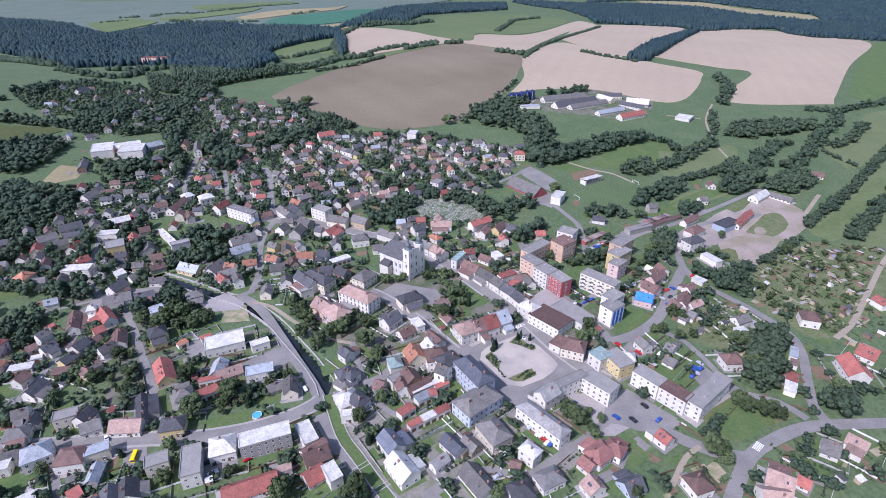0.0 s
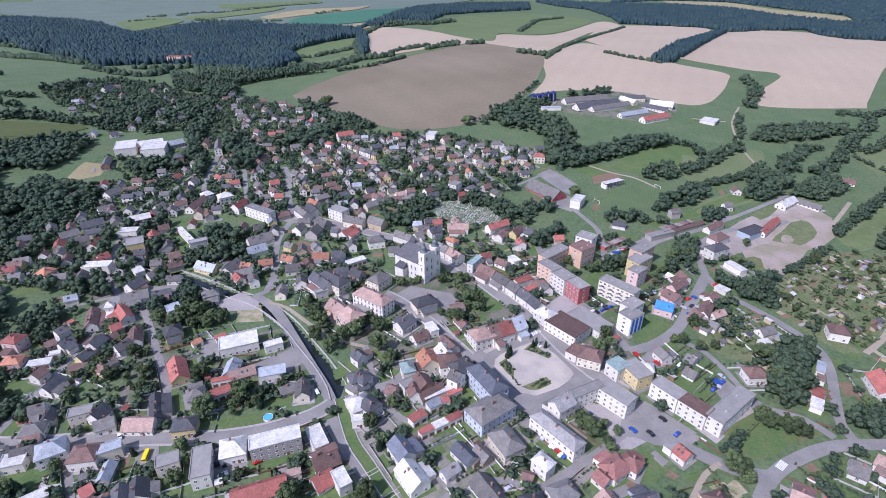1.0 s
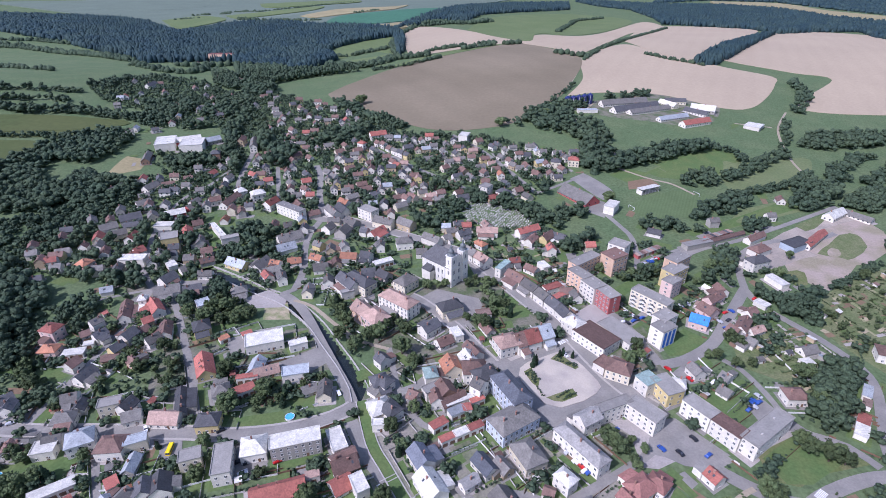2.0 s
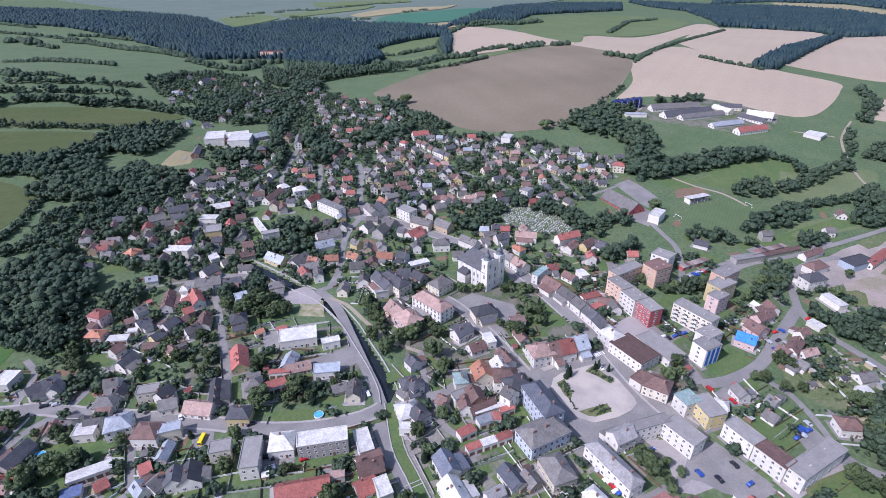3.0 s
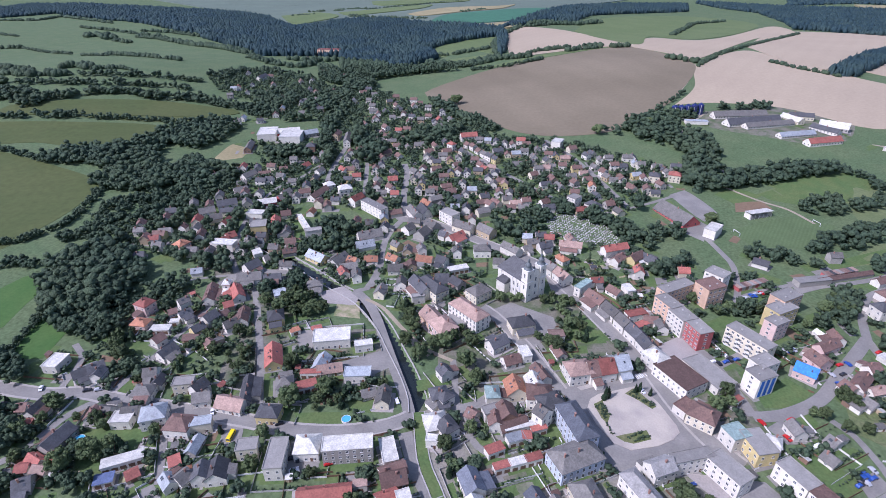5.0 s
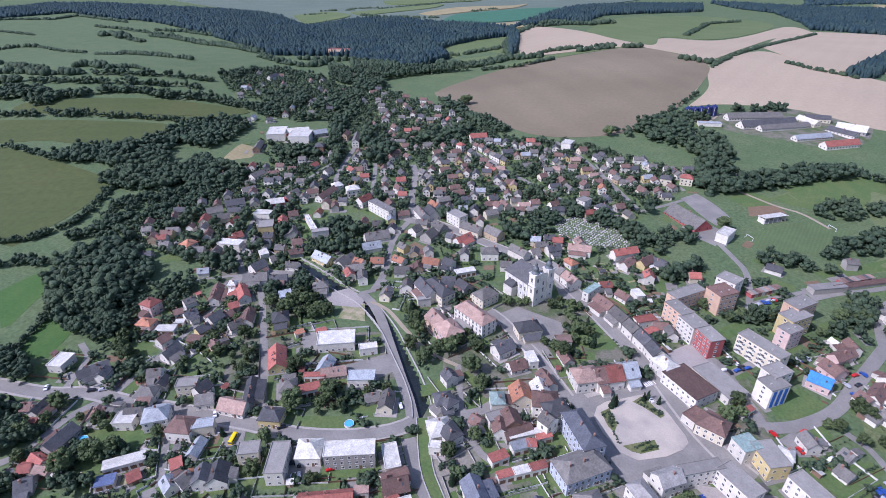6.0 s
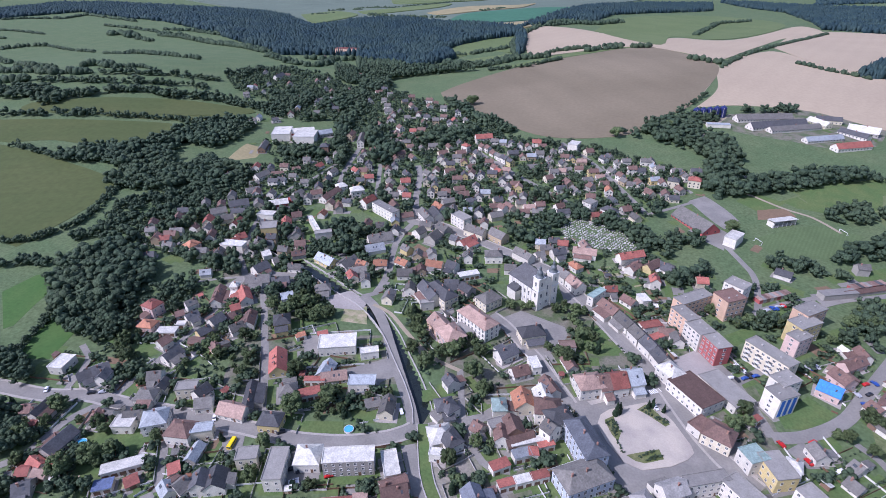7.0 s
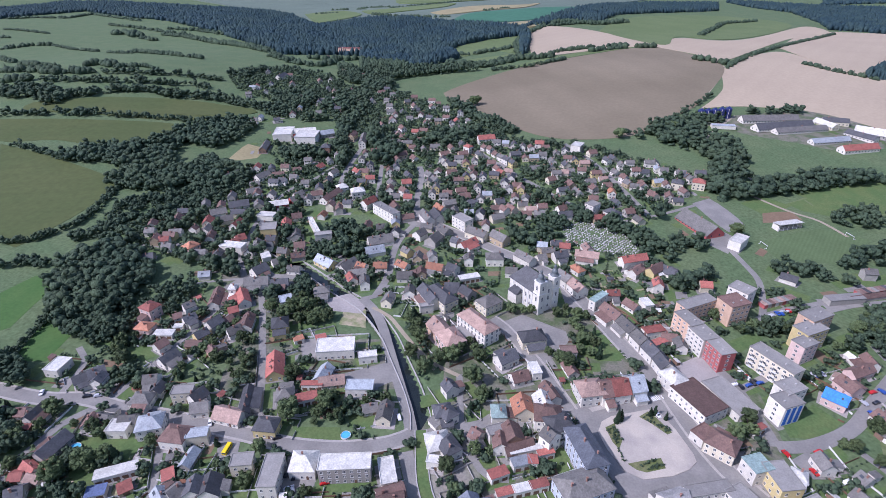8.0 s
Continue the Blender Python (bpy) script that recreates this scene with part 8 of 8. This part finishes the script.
for i, (x, y) in enumerate([(69.0, 185.7), (71.5, 181.2), (77.0, 187.2), (66.5, 191.8), (72.1, 191.9), (72.0, 177.8)]):
    tree(x, y, 4.6 + i % 3 * 0.7)

# ---- river, walls and bridges ----
v, f = strip(rounded(RIVER[:9]), -3.9, 3.9, -1.9, 2.4)
tagged(new("water", mesh("water", v, f, ["water"])), "dark still water of the walled river", "river", kind="structure")
v, f = strip(rounded(RIVER[8:]), -2.5, 2.5, 0.2, 0.6)
tagged(new("grass_bed", mesh("grass_bed", v, f, ["lawn"])), "bright green grass in the walled dry river bed", "grass", kind="structure")
for side, half, bank, high in ((-1, 4.6, RIVER[:9], 0.8), (1, 4.6, RIVER[:9], 0.08), (-1, 2.6, RIVER[8:], 0.55), (1, 2.6, RIVER[8:], 0.55)):
    a, b = sorted((side * half, side * (half + 0.45)))
    v, f = strip(rounded(bank), a, b, high, 2.8)
    tagged(new("river_wall", mesh("river_wall", v, f, ["concrete"])), "pale concrete wall along the river bank", "wall", kind="structure")


def bridge(x, y, turn, length, width):
    top = thing("bridge", x, y, 0, turn, "concrete bridge over the walled river", "bridge")
    child("deck", box_mesh("deck", length, width, 0.9, "asphalt", -0.68), top)
    for s in (-1, 1):
        child("parapet", box_mesh("parapet", length, 0.4, 1.0, "concrete", 0.1), top, pose(0, s * (width / 2 + 0.1), 0))


bridge(-58.2, 201.9, 14, 14, 5.5)
bridge(-127.8, 287.0, 40, 14, 5)
bridge(-35.7, 161.1, 38, 8.5, 1.8)
bridge(-26.0, 150.3, 38, 8.5, 1.8)

# ---- cars ----


def car_template(colour, word):
    top = thing("car", 0, -900, -30, 0, f"{word} car parked on the asphalt", "car", "parked cars")
    prof = [(-2.1, 0.35), (-2.1, 0.85), (-1.7, 0.95), (-1.2, 1.42), (0.45, 1.45), (1.05, 0.98), (1.95, 0.85), (2.1, 0.6), (2.1, 0.35)]
    n = len(prof)
    v = [(x, s * (0.85 if z < 1.2 else 0.68), z) for s in (-1, 1) for x, z in prof]
    f = [tuple(range(n)), tuple(range(2 * n - 1, n - 1, -1))] + [(i, i + n, (i + 1) % n + n, (i + 1) % n) for i in range(n)]
    child("body", mesh("body", v, f, ["car_" + colour]), top)
    child("windscreen", mesh("windscreen", [(0.5, -0.66, 1.43), (1.04, -0.78, 1.0), (1.04, 0.78, 1.0), (0.5, 0.66, 1.43), (0.53, -0.66, 1.45), (1.08, -0.78, 1.02), (1.08, 0.78, 1.02), (0.53, 0.66, 1.45)], [(4, 5, 6, 7), (0, 1, 5, 4), (2, 3, 7, 6)], ["glass_dark"]), top)
    wv, wf, m = [], [], 10
    for yy in (-0.1, 0.1):
        wv += [(0.32 * math.cos(2 * math.pi * i / m), yy, 0.32 * math.sin(2 * math.pi * i / m)) for i in range(m)]
    wf = [tuple(range(m)), tuple(range(2 * m - 1, m - 1, -1))] + [(i, (i + 1) % m, (i + 1) % m + m, i + m) for i in range(m)]
    wheel = mesh("wheel", wv, wf, ["tyre"])
    for x in (-1.3, 1.35):
        for s in (-1, 1):
            child("wheel", wheel, top, pose(x, s * 0.8, 0.32))
    return top


CARS = [(85.4, 285.4), (88.1, 285.0), (92.3, 287.4), (94.5, 289.8), (98.1, 291.1), (125.5, 307.0), (128.0, 306.5), (130.4, 309.1), (130.1, 285.5), (-23.7, 279.5), (-21.4, 280.8), (-19.4, 282.5), (-87.2, 164.2), (-98.6, 157.1), (-105.2, 161.6), (-253.3, 163.4), (-229.0, 169.2), (155.8, 304.4), (150.6, 294.5), (146.3, 285.3), (113.5, 357.3), (119.4, 361.1), (124.1, 365.0), (196.6, 466.2), (-223.8, 171.5), (102.1, 245.5), (123.8, 237.6), (111.8, 238.5), (42.9, 183.8), (45.4, 181.7), (47.0, 178.7), (49.3, 176.0), (50.9, 173.4), (102.0, 197.7), (66.6, 199.0), (-38.6, 155.5), (-37.2, 154.1), (198.4, 313.3), (175.7, 320.2), (80.6, 154.8), (82.6, 153.4), (85.2, 155.4), (91.3, 293.9), (92.8, 292.3), (94.8, 291.2), (89.7, 296.2), (136.6, 221.9), (138.1, 223.8), (135.2, 219.6), (139.7, 225.8), (113.8, 356.8), (117.2, 360.4), (120.5, 363.3), (124.1, 365.6), (42.7, 183.5), (45.3, 181.2), (45.8, 179.2), (48.1, 175.7), (49.2, 174.2), (-101.9, 162.5), (-100.3, 156.7), (137.4, 203.8), (105.9, 188.5), (93.4, 188.4), (141.9, 225.0), (138.1, 221.8), (134.9, 219.2), (143.2, 229.5), (151.3, 302.3), (144.7, 292.4), (116.1, 251.4), (47.4, 250.9), (-26.0, 228.2), (-71.6, 208.4), (-120.9, 178.3), (-156.8, 175.4), (-188.8, 171.9), (-80.9, 178.6), (-76.3, 181.3), (15.6, 171.9), (24.2, 155.9), (85.6, 190.1), (192.5, 313.2)]
templates = [car_template(c, w) for c, w in (("white", "white"), ("silver", "silver"), ("dark", "black"), ("red", "red"), ("blue", "dark blue"))]
used = set()
for i, (x, y) in enumerate(CARS):
    t = templates[(i * 7 + i // 3) % 5]
    m = pose(x, y, land(x, y) + 0.24, 0, 0, (35, 125, 40, -55)[i % 4])
    if t in used:
        copy_thing(t, m)
    else:
        used.add(t)
        t.matrix_basis = m

bus = thing("bus", -138.8, 165.3, 0.22, 101, "bright yellow bus standing on the street", "bus")
child("body", box_mesh("body", 6.2, 2.0, 2.2, "car_yellow", 0.35), bus)
child("windscreen", box_mesh("windscreen", 0.1, 1.7, 1.0, "glass_dark", 1.5), bus, pose(-3.12, 0, -0.15))
for s in (-1, 1):
    child("side_window", box_mesh("side_window", 4.8, 0.1, 0.7, "glass_dark", 1.5), bus, pose(0, s * 1.02, 0))
    for x in (-1.9, 1.9):
        child("wheel", bpy.data.meshes["wheel"], bus, pose(x, s * 0.95, 0.36) @ Matrix.Diagonal((1.15, 1.15, 1.15, 1)))

# ---- graveyard ----
yard = [(-28.9, 445.2), (-10.0, 454.5), (39.0, 426.3), (30.1, 398.6), (-18.3, 406.2)]
mx, my = sum(p[0] for p in yard) / 5, sum(p[1] for p in yard) / 5
STONES = [box_mesh("gravestone", 0.9, 0.35, 1.3, "stone", -0.1), box_mesh("gravestone", 1.3, 2.2, 0.45, "stone", -0.1), box_mesh("gravestone", 1.1, 0.3, 1.0, "stone", -0.1)]
grave_rng = random.Random(3)
for j in range(-13, 14):
    for i in range(-20, 21):
        u, w = i * 2.25 + grave_rng.uniform(-0.3, 0.3), j * 2.95 + grave_rng.uniform(-0.3, 0.3)
        c, s = math.cos(-0.45), math.sin(-0.45)
        x, y = mx + u * c - w * s, my + u * s + w * c
        if inside(x, y, yard) and grave_rng.random() < 0.86:
            ob = new("gravestone", STONES[grave_rng.randrange(3)])
            ob.matrix_basis = pose(x, y, land(x, y), 0, 0, -26)
            tagged(ob, "pale stone grave marker in the cemetery", "gravestone", "gravestones of the cemetery")

# ---- farm silos ----
for x, y in ((91.3, 735.4), (98.8, 737.5), (106.5, 741.6), (114.2, 745.8), (122.0, 750.0)):
    top = thing("silo", x, y, land(x, y), 0, "tall dark blue steel farm silo", "silo", "silos of the farm")
    v, f, n = [], [], 16
    prof = [(3.9, -0.5), (3.9, 11.0), (3.7, 11.6), (1.2, 13.2), (0.5, 13.4), (0.5, 14.0)]
    for r, z in prof:
        v += [(r * math.cos(2 * math.pi * k / n), r * math.sin(2 * math.pi * k / n), z) for k in range(n)]
    for j in range(len(prof) - 1):
        f += [(j * n + k, j * n + (k + 1) % n, (j + 1) * n + (k + 1) % n, (j + 1) * n + k) for k in range(n)]
    f.append(tuple(range((len(prof) - 1) * n, len(prof) * n)))
    child("shell", mesh("shell", v, f, ["silo_blue"]), top)
    child("ladder", box_mesh("ladder", 0.5, 0.25, 11.5, "concrete", 0), top, pose(0, -4.0, 0))


# ---- crossings and pools ----


def crossing(x, y, turn, n):
    top = thing("crosswalk", x, y, land(x, y), turn, "white painted stripes of a pedestrian crossing", "crosswalk")
    for i in range(n):
        child("stripe", STRIPE, top, pose((i - n / 2) * 0.85, 0, 0.2))


STRIPE = box_mesh("stripe", 0.5, 3.4, 0.03, "paint")
crossing(147.1, 173.4, 40, 7)
crossing(47.4, 263.6, 38, 8)


def pool(x, y, r):
    top = thing("garden_pool", x, y, land(x, y), 0, "round blue garden pool on a lawn", "pool")
    n = 18
    v = [(q * math.cos(2 * math.pi * i / n), q * math.sin(2 * math.pi * i / n), z) for q, z in ((r, -0.1), (r, 1.0), (r - 0.15, 1.0), (r - 0.15, 0.85)) for i in range(n)]
    f = [(j * n + i, j * n + (i + 1) % n, (j + 1) * n + (i + 1) % n, (j + 1) * n + i) for j in range(3) for i in range(n)]
    child("rim", mesh("rim", v, f, ["frame_white"]), top)
    child("water", mesh("water", [(p[0], p[1], 0.85) for p in v[3 * n:]], [tuple(range(n))], ["pool_water"]), top)


pool(-205.7, 143.1, 2.6)
pool(-91.1, 190.2, 2.4)


# ---- football ground ----
(gx0, gy0), (gx1, gy1) = (121.6, 448.7), (185.8, 483.7)
axis = math.degrees(math.atan2(gy1 - gy0, gx1 - gx0))
for (x, y), turn in (((gx0, gy0), axis - 90), ((gx1, gy1), axis + 90)):
    goal = thing("football_goal", x, y, land(x, y), turn, "white metal football goal on the pitch", "goal", "goals of the pitch")
    for s in (-1, 1):
        child("post", box_mesh("post", 0.22, 0.22, 2.5, "paint", 0.0), goal, pose(s * 3.7, 0, 0))
        child("side_bar", box_mesh("side_bar", 0.14, 1.8, 0.14, "paint", 0.1), goal, pose(s * 3.7, -0.9, 0))
    child("crossbar", box_mesh("crossbar", 7.6, 0.22, 0.22, "paint", 2.4), goal)

(sx0, sy0), (sx1, sy1) = (133.9, 479.3), (152.6, 491.4)
long = math.dist((sx0, sy0), (sx1, sy1))
stand = thing("grandstand", (sx0 + sx1) / 2, (sy0 + sy1) / 2, land(sx0, sy0), math.degrees(math.atan2(sy1 - sy0, sx1 - sx0)), "small open grandstand with a white roof beside the pitch", "grandstand")
child("roof", box_mesh("roof", long, 8.0, 0.3, "roof_w", 0.0), stand, pose(0, 0, 5.2, -6))
child("back_wall", box_mesh("back_wall", long - 0.6, 0.3, 5.4, "wall_w", -0.3), stand, pose(0, 3.4, 0))
for s in (-1, 1):
    child("side_wall", box_mesh("side_wall", 0.3, 6.4, 4.6, "wall_w", -0.3), stand, pose(s * (long / 2 - 0.5), 0.2, 0))
for i in range(4):
    child("step", box_mesh("step", long - 1.2, 1.3, 0.45 + 0.45 * i, "concrete", -0.1), stand, pose(0, -1.9 + 1.3 * i, 0))
for i in range(6):
    child("post", box_mesh("post", 0.2, 0.2, 4.8, "frame_white", 0.0), stand, pose(-long / 2 + 0.8 + i * (long - 1.6) / 5, -3.3, 0))
